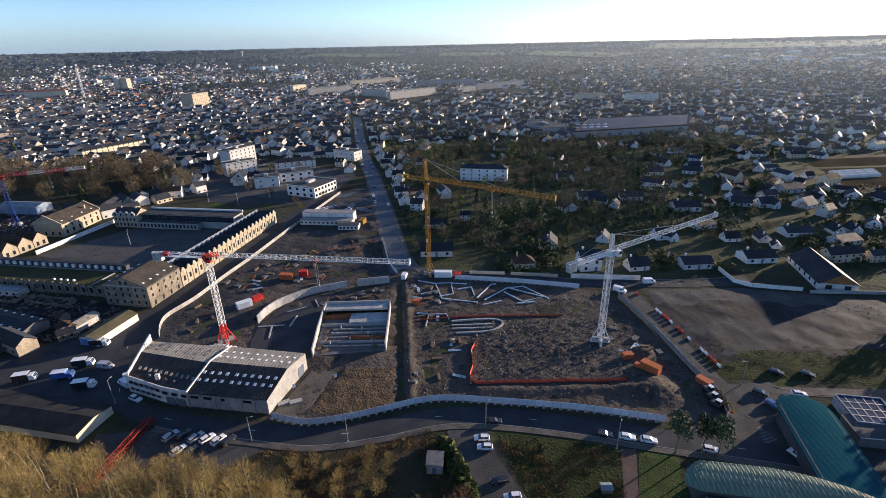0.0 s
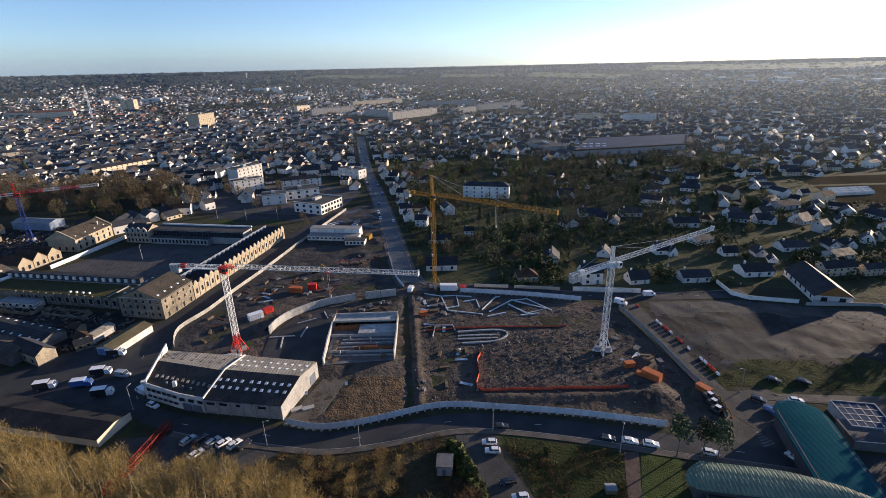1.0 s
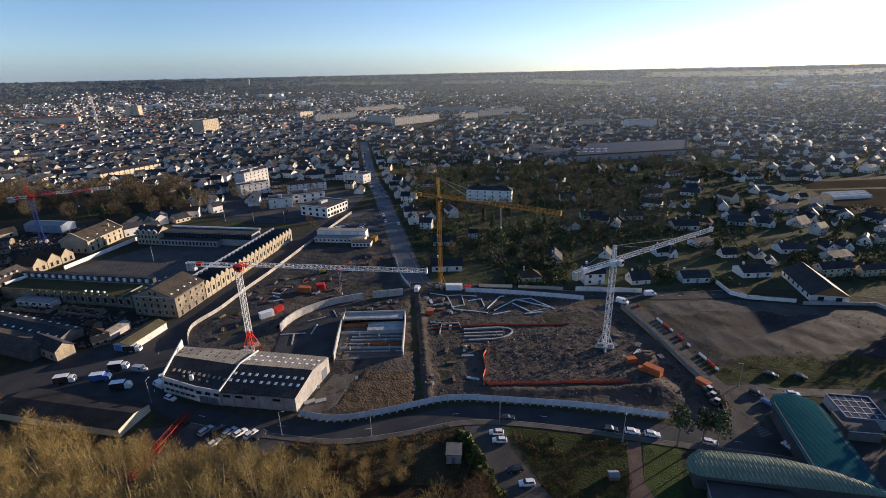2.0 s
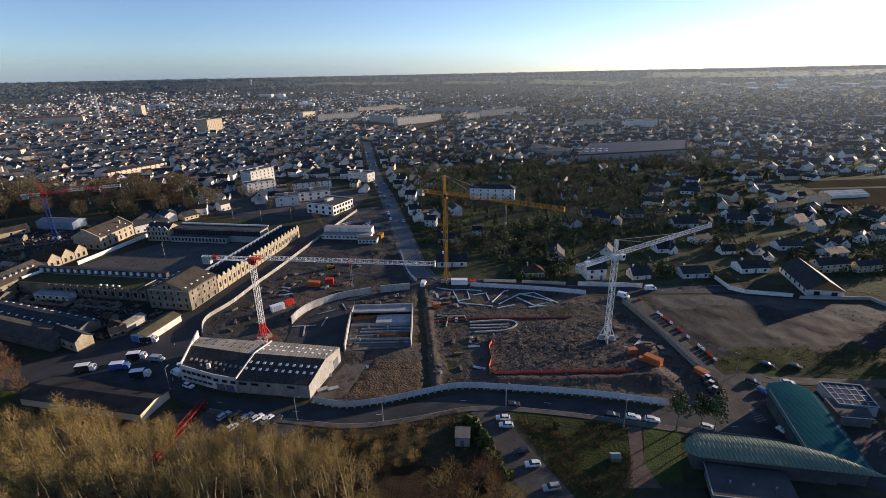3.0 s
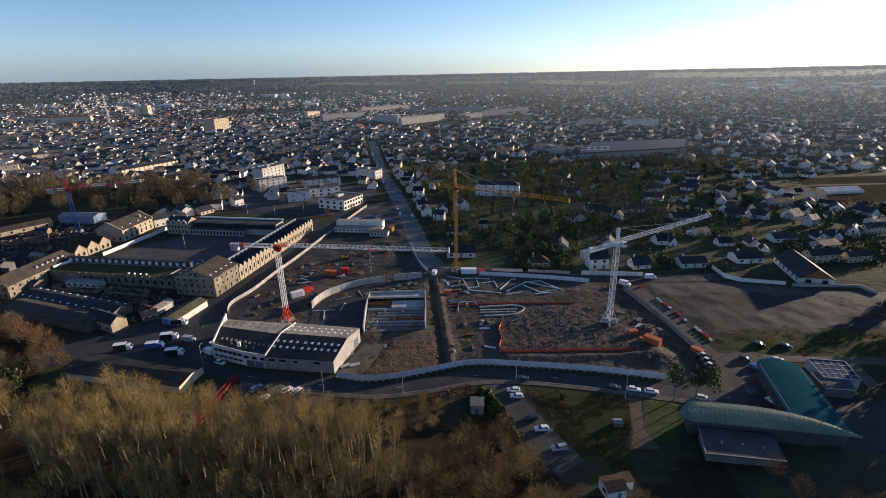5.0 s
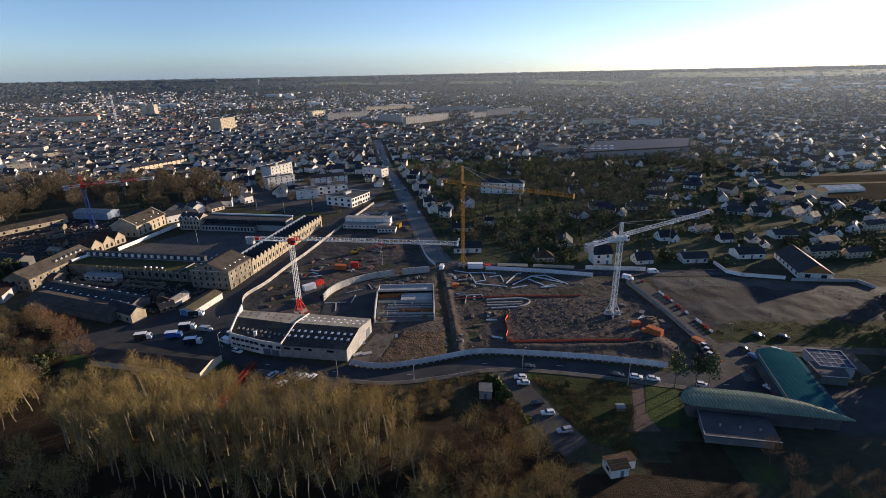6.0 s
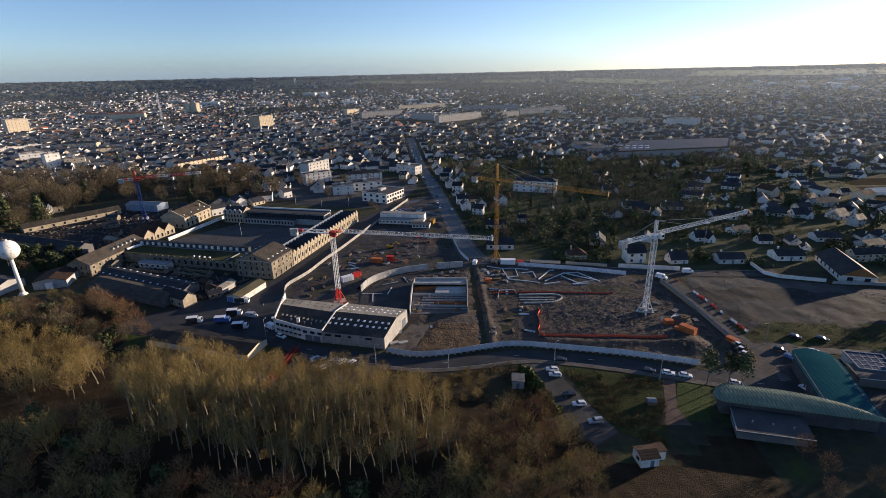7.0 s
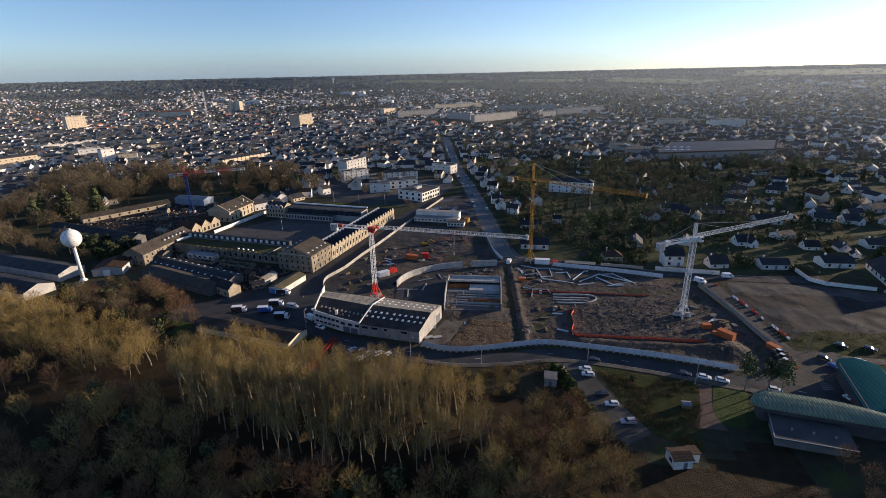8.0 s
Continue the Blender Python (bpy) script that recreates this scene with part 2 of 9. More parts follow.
M_STONE = material("limestone", (0.288, 0.240, 0.172), (0.448, 0.384, 0.280), 0.9, 0.3, 2.2, 0.3, fleck=(0.26, 0.23, 0.19))
M_GREYR = material("grey_render", (0.27, 0.26, 0.245), (0.40, 0.385, 0.36), 0.9, 0.25, 2.0, 0.15, fleck=(0.24, 0.23, 0.22))
M_STONED = material("weathered_stone", (0.13, 0.112, 0.088), (0.30, 0.255, 0.19), 0.95, 0.22, 1.6, 0.4, fleck=(0.10, 0.09, 0.075))
M_SLATE = ribbed(material("slate", (0.023, 0.025, 0.031), (0.050, 0.052, 0.058), 0.65, 0.2, 3.0, 0.2, vary=0.3), "Z", 0.35)
M_BTILE = ribbed(material("brown_tile", (0.046, 0.028, 0.019), (0.083, 0.053, 0.037), 0.85, 0.25, 2.5, 0.3, vary=0.25), "Z", 0.3)
M_RTILE = ribbed(material("red_tile", (0.30, 0.11, 0.058), (0.40, 0.16, 0.085), 0.85, 0.25, 2.5, 0.3, vary=0.2), "Z", 0.3)
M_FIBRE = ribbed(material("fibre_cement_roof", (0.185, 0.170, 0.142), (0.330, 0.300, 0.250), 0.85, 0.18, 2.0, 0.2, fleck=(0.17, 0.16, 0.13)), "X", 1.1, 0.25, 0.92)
M_LICHEN = ribbed(material("lichened_roof", (0.085, 0.072, 0.042), (0.150, 0.130, 0.080), 0.9, 0.3, 2.5, 0.3, fleck=(0.09, 0.085, 0.05)), "Y", 0.9, 0.25, 0.9)
M_OLDROOF = ribbed(material("old_brown_roof", (0.050, 0.043, 0.036), (0.098, 0.083, 0.068), 0.85, 0.25, 2.5, 0.3, vary=0.15, fleck=(0.045, 0.043, 0.036)), "Z", 0.3)
# darker copy of the fibre cement: shade painted in for the front slopes
M_FIBRE_SHADE = ribbed(material("bitumen_coated_roof", (0.036, 0.034, 0.033), (0.070, 0.065, 0.060), 0.85, 0.18, 2.0, 0.2, fleck=(0.030, 0.030, 0.026)), "X", 1.1, 0.25, 0.92)
M_BLUEP = material("pale_blue_sheet", (0.17, 0.22, 0.29), (0.26, 0.32, 0.40), 0.6, 0.3, 3.0, 0.05)
M_VERGE = material("brown_verge", (0.030, 0.026, 0.014), (0.070, 0.058, 0.034), 0.95, 0.12, 1.6, 0.4, fleck=(0.035, 0.040, 0.016))
M_DBARK = material("dark_bark", (0.060, 0.048, 0.035), (0.130, 0.105, 0.078), 0.95, 0.8, 5.0, 0.5, vary=0.25)
M_FLAT = material("flat_roof_felt", (0.048, 0.048, 0.052), (0.092, 0.090, 0.088), 0.85, 0.15, 2.0, 0.1, vary=0.2)
M_FELT = material("black_felt", (0.018, 0.018, 0.020), (0.040, 0.039, 0.038), 0.9, 0.2, 2.0, 0.1)
M_MOSS = material("moss_roof", (0.044, 0.043, 0.019), (0.088, 0.078, 0.031), 0.95, 0.12, 1.5, 0.4, fleck=(0.05, 0.05, 0.035))
M_ZINC = material("zinc", (0.182, 0.196, 0.210), (0.280, 0.294, 0.308), 0.5, 0.3, 2.0, 0.05, metal=0.4)
M_TEAL = ribbed(material("teal_metal_roof", (0.013, 0.062, 0.078), (0.020, 0.086, 0.102), 0.95, 0.1, 1.5, 0.03, spec=0.0), "X", 1.5, 0.05, 0.93)
M_VERD = ribbed(material("verdigris_roof", (0.13, 0.185, 0.135), (0.21, 0.27, 0.19), 0.6, 0.25, 1.5, 0.1, fleck=(0.16, 0.20, 0.15)), "X", 1.0, 0.25, 0.75)
M_GLASS = material("dark_glass", (0.012, 0.015, 0.02), (0.03, 0.035, 0.045), 0.12, 0.3, 2.0, 0.0, spec=0.8)
M_SKYL = material("skylight_sheet", (0.62, 0.66, 0.68), (0.8, 0.82, 0.83), 0.3, 0.6, 3.0, 0.05)
M_DOOR = material("painted_door", (0.10, 0.12, 0.15), (0.16, 0.18, 0.21), 0.6, 0.6, 4.0, 0.05)
M_BLUED = material("blue_door", (0.06, 0.16, 0.36), (0.10, 0.22, 0.45), 0.6, 0.6, 4.0, 0.05)
M_STEEL = material("galvanised_steel", (0.30, 0.31, 0.32), (0.46, 0.47, 0.48), 0.5, 0.6, 5.0, 0.05, metal=0.6)
M_RUST = material("rusty_rebar", (0.16, 0.065, 0.03), (0.30, 0.13, 0.06), 0.9, 0.8, 6.0, 0.3)
M_TIMBER = material("formwork_timber", (0.10, 0.074, 0.048), (0.20, 0.150, 0.098), 0.85, 0.8, 6.0, 0.2, vary=0.2)
M_CEDAR = material("cedar_boards", (0.26, 0.115, 0.045), (0.36, 0.170, 0.070), 0.8, 0.4, 5.0, 0.1)
M_CWHITE = material("crane_white", (0.62, 0.62, 0.60), (0.78, 0.78, 0.76), 0.5, 0.4, 3.0, 0.05, fleck=(0.45, 0.42, 0.38))
M_CRED = material("crane_red", (0.45, 0.03, 0.025), (0.62, 0.06, 0.04), 0.5, 0.4, 3.0, 0.05)
M_REDOLD = material("faded_red_steel", (0.17, 0.022, 0.018), (0.26, 0.04, 0.028), 0.7, 0.5, 4.0, 0.1)
M_CYEL = material("crane_yellow", (0.186, 0.096, 0.012), (0.273, 0.149, 0.025), 0.55, 0.4, 3.0, 0.05, fleck=(0.28, 0.15, 0.03))
M_YPLANT = material("plant_yellow", (0.42, 0.22, 0.02), (0.55, 0.30, 0.04), 0.5, 0.5, 4.0, 0.05, fleck=(0.25, 0.15, 0.05))
M_CBLUE = material("crane_blue", (0.025, 0.055, 0.19), (0.045, 0.085, 0.26), 0.5, 0.4, 3.0, 0.05)
M_ORANGE = material("orange_mesh", (0.55, 0.075, 0.035), (0.72, 0.13, 0.07), 0.7, 0.6, 5.0, 0.1)
M_OCONT = material("orange_skip", (0.416, 0.104, 0.032), (0.544, 0.168, 0.064), 0.7, 0.5, 4.0, 0.1, fleck=(0.3, 0.1, 0.05))
M_REDB = material("red_plastic", (0.55, 0.05, 0.04), (0.7, 0.09, 0.06), 0.5, 0.6, 4.0, 0.05)
M_WHITEB = material("white_plastic", (0.7, 0.7, 0.7), (0.82, 0.82, 0.82), 0.5, 0.6, 4.0, 0.05)
M_PIPE = material("pale_pipe", (0.38, 0.44, 0.48), (0.55, 0.60, 0.63), 0.6, 0.5, 4.0, 0.05)
M_BARK = material("bark", (0.130, 0.110, 0.080), (0.290, 0.250, 0.185), 0.95, 0.8, 5.0, 0.5, vary=0.25)
M_TWIG = material("twigs", (0.162, 0.115, 0.041), (0.281, 0.208, 0.081), 0.9, 0.5, 4.0, 0.0, vary=0.3)
M_TWIGR = material("reddish_twigs", (0.119, 0.069, 0.036), (0.202, 0.119, 0.065), 0.9, 0.5, 4.0, 0.0, vary=0.3)
M_NEEDLE = material("evergreen_leaves", (0.030, 0.042, 0.020), (0.085, 0.096, 0.042), 0.8, 0.4, 3.0, 0.0, vary=0.4)
M_PARK = material("park_twigs", (0.075, 0.060, 0.038), (0.150, 0.120, 0.075), 0.95, 0.5, 3.0, 0.0, vary=0.35)
M_FARTREE = material("far_bare_trees", (0.052, 0.052, 0.042), (0.108, 0.102, 0.080), 0.95, 0.02, 0.3, 0.0, island=0.4)
M_FARWOOD = material("far_woodland", (0.052, 0.062, 0.056), (0.095, 0.104, 0.090), 0.95, 0.01, 0.2, 0.0, island=0.3)
M_HEDGE = material("hedge_leaves", (0.036, 0.048, 0.018), (0.085, 0.096, 0.034), 0.8, 0.4, 3.0, 0.0, vary=0.4)
M_IVY = material("ivy_leaves", (0.042, 0.058, 0.016), (0.105, 0.115, 0.036), 0.7, 0.5, 3.0, 0.0)
M_PLOUGH = material("ploughed_field", (0.056, 0.046, 0.030), (0.086, 0.071, 0.048), 0.95, 0.03, 0.6, 0.4, spec=0.0)
M_FIELD = material("winter_crop", (0.075, 0.101, 0.038), (0.120, 0.135, 0.060), 0.95, 0.01, 0.3, 0.2)
M_STORE = material("store_roof", (0.022, 0.042, 0.078), (0.040, 0.066, 0.110), 0.9, 0.05, 1.0, 0.05, spec=0.05)
M_PLASTIC = material("greenhouse_film", (0.56, 0.52, 0.45), (0.72, 0.68, 0.60), 0.4, 0.4, 3.0, 0.1)
M_RUBBER = material("tyre_rubber", (0.015, 0.015, 0.015), (0.03, 0.03, 0.03), 0.9, 1.0, 8.0, 0.1)
M_RUBBLE = material("rubble", (0.07, 0.063, 0.056), (0.19, 0.17, 0.15), 0.95, 0.7, 4.0, 0.4, island=0.5)


def paint(name, c):
    return material(name, c, tuple(min(1, v * 1.15 + 0.01) for v in c), 0.25, 0.4, 3.0, 0.0, spec=0.6)


P_WHITE, P_SILVER, P_DARK = paint("white_car_paint", (0.72, 0.72, 0.72)), paint("silver_car_paint", (0.34, 0.35, 0.37)), paint("black_car_paint", (0.022, 0.023, 0.027))
P_BLUE, P_RED = paint("blue_car_paint", (0.05, 0.12, 0.34)), paint("red_car_paint", (0.30, 0.03, 0.03))

# sheet that imitates far haze by emission; thins out upwards and towards the sun
M_HAZE_GLOW = bpy.data.materials.new("far_haze")
M_HAZE_GLOW.use_nodes = True
N, L = M_HAZE_GLOW.node_tree.nodes, M_HAZE_GLOW.node_tree.links
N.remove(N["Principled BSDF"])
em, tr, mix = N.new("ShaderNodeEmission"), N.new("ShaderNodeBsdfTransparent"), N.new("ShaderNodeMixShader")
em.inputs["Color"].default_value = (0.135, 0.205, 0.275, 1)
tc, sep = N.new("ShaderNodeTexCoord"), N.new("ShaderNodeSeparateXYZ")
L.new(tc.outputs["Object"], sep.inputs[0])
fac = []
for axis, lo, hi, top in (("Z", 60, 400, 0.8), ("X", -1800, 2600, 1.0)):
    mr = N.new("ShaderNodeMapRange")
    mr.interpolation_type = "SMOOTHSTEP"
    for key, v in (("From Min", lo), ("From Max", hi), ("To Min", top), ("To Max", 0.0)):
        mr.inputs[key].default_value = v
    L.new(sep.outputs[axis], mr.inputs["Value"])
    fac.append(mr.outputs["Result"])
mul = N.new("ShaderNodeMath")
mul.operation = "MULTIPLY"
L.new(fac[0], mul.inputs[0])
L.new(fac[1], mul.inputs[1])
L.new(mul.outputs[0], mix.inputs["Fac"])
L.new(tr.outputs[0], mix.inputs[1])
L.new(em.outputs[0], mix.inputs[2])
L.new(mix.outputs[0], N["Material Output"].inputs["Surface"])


# ---- land, roads and site ----
SITE = [(-53, 112), (-41, 109), (-29, 111), (-16, 115), (-8, 118), (0, 118), (9, 117), (34, 114), (49, 111), (62, 108), (78, 109), (80, 119), (78, 133), (76, 150),
        (73, 166), (70, 182), (59, 189), (27, 196), (5, 200), (-17, 204), (-28, 222), (-45, 296), (-62, 372), (-79, 347), (-92, 282), (-101, 230), (-106, 206),
        (-109, 185), (-114, 171), (-109, 156), (-104, 143), (-72, 138), (-47, 133)]
WASTE = [(87, 126), (84, 150), (81, 168), (86, 187), (128, 188), (150, 181), (176, 176), (260, 165), (260, 118), (150, 121), (104, 126)]
MUD = [(-42, 114), (-30, 112), (-17, 116), (-18.5, 134), (-35, 134.5)]


def site_z(x, y):
    """Height of the churned ground of the building site."""
    d = min(1.0, edge_distance(SITE, x, y) / 5.0)
    p = Vector((x, y, 0))
    h = 0.10 + 0.30 * noise.noise(p * 0.09) + 0.22 * noise.noise(p * 0.33) + 0.10 * noise.noise(p * 0.9)
    if 8 < x < 58 and 127 < y < 163:
        h += 0.2 * abs(noise.noise(p * 0.22)) + 0.08 * noise.noise(p * 0.6)
        # rows of round footing pits with a rim of spoil
        if 12 < x < 50 and 129 < y < 152:
            q = math.hypot((x - 12) % 4.6 - 2.3, (y - 129) % 5.6 - 2.8)
            k = max(0.0, 0.5 + noise.noise(p * 0.08))
            h += k * (0.34 * math.exp(-((q - 1.7) / 0.55) ** 2) - 0.4 * math.exp(-(q / 1.0) ** 2))
    for hx, hy, r, hh in ((64, 122, 9, 1.7), (57, 121, 6, 1.0), (67, 141, 6, 1.3), (-64, 178, 5, 0.6), (70, 158, 7, 0.8), (-52, 250, 8, 1.5), (-47, 275, 7, 1.2)):
        q = math.hypot(x - hx, y - hy) / r
        if q < 1:
            h += hh * (1 - q * q) ** 2 * (1 + 0.5 * noise.noise(p * 0.5))
    # spoil bank beside the long trench, and the berm in front of the orange field
    t = (y - 118) / 80.0
    if 0 < t < 1:
        xc = -11.5 - 8 * t
        q = abs(x - xc) / 1.8
        if q < 1:
            h += 1.1 * (1 - q * q) * (0.7 + 0.5 * noise.noise(p * 0.35))
        q = abs(x - xc + 3.2) / 1.4
        if q < 1:
            h -= 0.5 * (1 - q * q)
    if 8 < x < 58:
        q = abs(y - 122.5) / 2.6
        if q < 1:
            h += 0.8 * (1 - q * q)
    return 0.03 + d * max(h, -0.35) + (0.25 if inside(MUD, x, y) else 0)


def waste_z(x, y):
    p = Vector((x, y, 7))
    d = min(1.0, edge_distance(WASTE, x, y) / 6.0)
    return 0.03 + d * max(-0.02, 0.08 + 0.32 * noise.noise(p * 0.05) + 0.45 * max(-0.1, noise.noise(p * 0.11) + 0.05) + 0.16 * max(0.0, noise.noise(p * 0.24)) + 0.07 * noise.noise(p * 0.4) + 0.012 * noise.noise(p * 0.7))


def sheet(name, poly, height, step, mats, label, category, pick=None):
    mb = MB()
    xs, ys = [p[0] for p in poly], [p[1] for p in poly]
    x0, y0 = min(xs), min(ys)
    nx, ny = int((max(xs) - x0) / step) + 1, int((max(ys) - y0) / step) + 1
    ids = {}

    def vid(i, j):
        if (i, j) not in ids:
            ids[i, j] = len(mb.v)
            mb.v.append((x0 + i * step, y0 + j * step, height(x0 + i * step, y0 + j * step)))
        return ids[i, j]

    for i in range(nx):
        for j in range(ny):
            cx, cy = x0 + (i + 0.5) * step, y0 + (j + 0.5) * step
            if inside(poly, cx, cy):
                mb.f.append((vid(i, j), vid(i + 1, j), vid(i + 1, j + 1), vid(i, j + 1)))
                mb.m.append(pick(cx, cy) if pick else 0)
    return solid(name, mb, mats, label, category, "structure", smooth=True)


def site_kind(x, y):
    """Mud plot, hard standing towards the boulevard and the crane, churned earth elsewhere."""
    n = noise.noise(Vector((x, y, 4)) * 0.06)
    if inside(MUD, x, y):
        return 1
    return 2 if x < -26 and (y > 198 + 14 * n or x < -84 + 10 * n) else 0


# the land: one sheet of rings out to the horizon
mb = MB()
radii = [0, 10, 20, 30, 40, 50, 60, 70, 80, 90, 100, 112, 125, 140, 160, 180, 200, 230, 260, 300, 400, 550, 700, 900, 1100, 1400] + [1400 + 115 * k for k in range(1, 31)]
SEG = 128
mb.v.append((0, 0, 0))
for r in radii[1:]:
    for j in range(SEG):
        a = 2 * math.pi * j / SEG
        x, y = r * math.cos(a), r * math.sin(a)
        mb.v.append((x, y, land(x, y) - 1.12 * dip(x, y) - (0.4 if dip(x, y) > 0.05 else 0) + (3.5 * noise.noise(Vector((x, y, 0)) * 0.0016) if r > 2000 else 0)))
mb.f += [(0, 1 + j, 1 + (j + 1) % SEG) for j in range(SEG)]
for i in range(len(radii) - 2):
    a, b = 1 + i * SEG, 1 + (i + 1) * SEG
    mb.f += [(a + j, b + j, b + (j + 1) % SEG, a + (j + 1) % SEG) for j in range(SEG)]
mb.m = [0] * len(mb.f)
solid("ground", mb, M_LAND, "dark winter land of gardens and rough grass to the horizon", "ground", "structure", smooth=True)

# curved backdrop sheet whose own glow imitates haze on the horizon
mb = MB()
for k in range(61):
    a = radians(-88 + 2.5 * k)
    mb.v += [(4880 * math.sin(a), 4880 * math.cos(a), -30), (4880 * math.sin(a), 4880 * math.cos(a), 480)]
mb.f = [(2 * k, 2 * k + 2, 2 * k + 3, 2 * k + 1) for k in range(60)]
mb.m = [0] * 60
solid("backdrop", mb, M_HAZE_GLOW, "blue grey glowing sheet that imitates haze along the horizon", "backdrop", "structure")

# added sheets imitate haze over the far town: blue-tinted, they scatter the low sunlight
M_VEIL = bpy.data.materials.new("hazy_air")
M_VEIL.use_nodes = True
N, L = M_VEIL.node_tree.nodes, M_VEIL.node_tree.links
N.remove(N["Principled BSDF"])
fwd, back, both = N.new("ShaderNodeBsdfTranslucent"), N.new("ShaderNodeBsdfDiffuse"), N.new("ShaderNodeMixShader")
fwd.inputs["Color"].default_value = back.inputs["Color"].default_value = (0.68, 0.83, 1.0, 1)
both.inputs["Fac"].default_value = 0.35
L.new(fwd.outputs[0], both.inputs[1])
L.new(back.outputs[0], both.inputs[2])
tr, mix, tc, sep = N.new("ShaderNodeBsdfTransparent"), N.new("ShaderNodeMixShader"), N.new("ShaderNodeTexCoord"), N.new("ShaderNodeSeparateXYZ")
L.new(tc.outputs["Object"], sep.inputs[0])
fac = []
# opacity rises with height as haze would with distance, then fades above the horizon
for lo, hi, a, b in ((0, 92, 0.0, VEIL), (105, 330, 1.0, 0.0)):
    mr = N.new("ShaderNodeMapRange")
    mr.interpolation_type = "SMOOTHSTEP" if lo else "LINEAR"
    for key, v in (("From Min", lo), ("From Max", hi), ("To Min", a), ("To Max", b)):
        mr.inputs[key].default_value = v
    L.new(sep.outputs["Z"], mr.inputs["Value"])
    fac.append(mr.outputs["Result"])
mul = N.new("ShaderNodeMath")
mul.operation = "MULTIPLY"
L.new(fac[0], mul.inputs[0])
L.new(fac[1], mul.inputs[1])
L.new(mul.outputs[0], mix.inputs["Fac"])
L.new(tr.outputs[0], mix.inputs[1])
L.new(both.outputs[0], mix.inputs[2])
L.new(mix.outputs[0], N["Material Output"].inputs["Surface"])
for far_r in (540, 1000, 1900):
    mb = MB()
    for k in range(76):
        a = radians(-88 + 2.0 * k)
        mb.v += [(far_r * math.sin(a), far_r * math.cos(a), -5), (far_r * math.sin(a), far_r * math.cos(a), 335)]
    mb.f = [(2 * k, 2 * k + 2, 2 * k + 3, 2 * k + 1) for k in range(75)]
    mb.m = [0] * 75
    solid("backdrop", mb, M_VEIL, "added thin sheet that imitates haze over the far town", "backdrop", "structure", smooth=True)

sheet("site_ground", SITE, site_z, 1.0, [M_DIRT, M_MUD, M_HARD], "churned brown building site earth with ruts and heaps", "ground", site_kind)
WROAD = [(84, 189), (128, 189), (150, 182), (176, 177), (262, 166), (262, 157), (170, 166), (140, 172), (112, 176), (84, 174)]


def waste_kind(x, y):
    n = noise.noise(Vector((x, y, 1)) * 0.09)
    if inside(WROAD, x + 6 * n, y + 5 * n):
        return 2
    # patches of darker bluish gravel, more of them to the right
    if noise.noise(Vector((x * 0.7, y * 1.6, 8)) * 0.045) + 0.35 * n > np.interp(x, [100, 135], [0.1, -0.12]) and y > 142:
        return 3
    return 1 if y < 139 + 9 * n + 4 * noise.noise(Vector((x, y, 5)) * 0.4) else 0


sheet("wasteland", WASTE, waste_z, 1.2, [M_WASTE, M_GRASS, M_ASPHL, M_GRAVELD], "bare uneven wasteland earth with a gravel track and grass", "ground", waste_kind)


def flat(name, poly, z, mat, label, category="ground"):
    mb = MB()
    mb.prism(poly, -0.3, z)
    return solid(name, mb, mat, label, category, "structure")


FRONT = smooth_line([(-118, 150), (-112, 136), (-100, 119), (-80, 111), (-54, 106.5), (-37, 104.3), (-19, 107.3), (-3, 111.5), (12, 111.5), (33, 108), (58, 102), (75, 98.5), (92, 94), (110, 84), (124, 66)], 3.0)
BOUL = smooth_line([(-18, 206), (-22, 212), (-26, 226), (-41.5, 300), (-61.5, 390), (-88, 500), (-131, 722), (-141, 775)], 8.0)
UPPER = smooth_line([(-25, 209), (0, 206), (27, 201.5), (58, 195), (90, 193), (112, 193), (135, 195)], 4.0)
SIDE = smooth_line([(72, 192), (77.5, 180), (79, 165), (80.5, 150), (82, 133), (84, 120), (89, 108), (93, 97)], 3.0)


def road(name, line, half, label, z=0.07, mat=M_ASPH):
    mb = MB()
    ribbon(mb, line, -half, half, z)
    return solid(name, mb, mat, label, "road", "structure")


road("road_front", FRONT, 3.4, "dark asphalt road along the white hoarding")
road("road_boulevard", BOUL, 4.6, "straight asphalt boulevard through the town", 0.075, M_BOUL)
road("road_upper", UPPER, 3.6, "asphalt street between hoarding and garden walls", 0.085)
road("road_side", SIDE, 3.6, "pale worn access road with plastic barriers", 0.08, M_ASPHL)
flat("yard", [(-182, 122), (-140, 117), (-100, 107), (-104, 150), (-113, 166), (-113, 178), (-108, 200), (-103, 230), (-94, 281), (-79, 348), (-87, 352), (-107, 285), (-122, 197), (-124, 178), (-128, 170), (-150, 150)], 0.05, M_ASPH, "dark asphalt factory yard and lane", "yard")
flat("junction", [(62, 104.5), (78, 109), (81, 119), (86, 124), (100, 125), (106, 117), (104, 106), (98, 97), (88, 90), (72, 95)], 0.055, M_ASPHL, "worn road junction with painted stripes", "road")
flat("boulevard_junction", [(-34, 226), (-26, 204), (-8, 202), (0, 209), (-14, 214), (-19, 228)], 0.06, M_BOUL, "asphalt junction below the yellow crane", "road")
flat("pavement_right", [(100, 122.5), (106, 119), (150, 114), (250, 108), (250, 114), (150, 119.5)], 0.14, M_PAVE, "pale concrete pavement beside the junction", "pavement")
flat("car_park", [(-100, 106), (-94, 90), (-60, 92), (-47, 102), (-56, 103.6), (-80, 107.6)], 0.05, M_ASPHL, "worn gravelly car park beside the road", "car park")
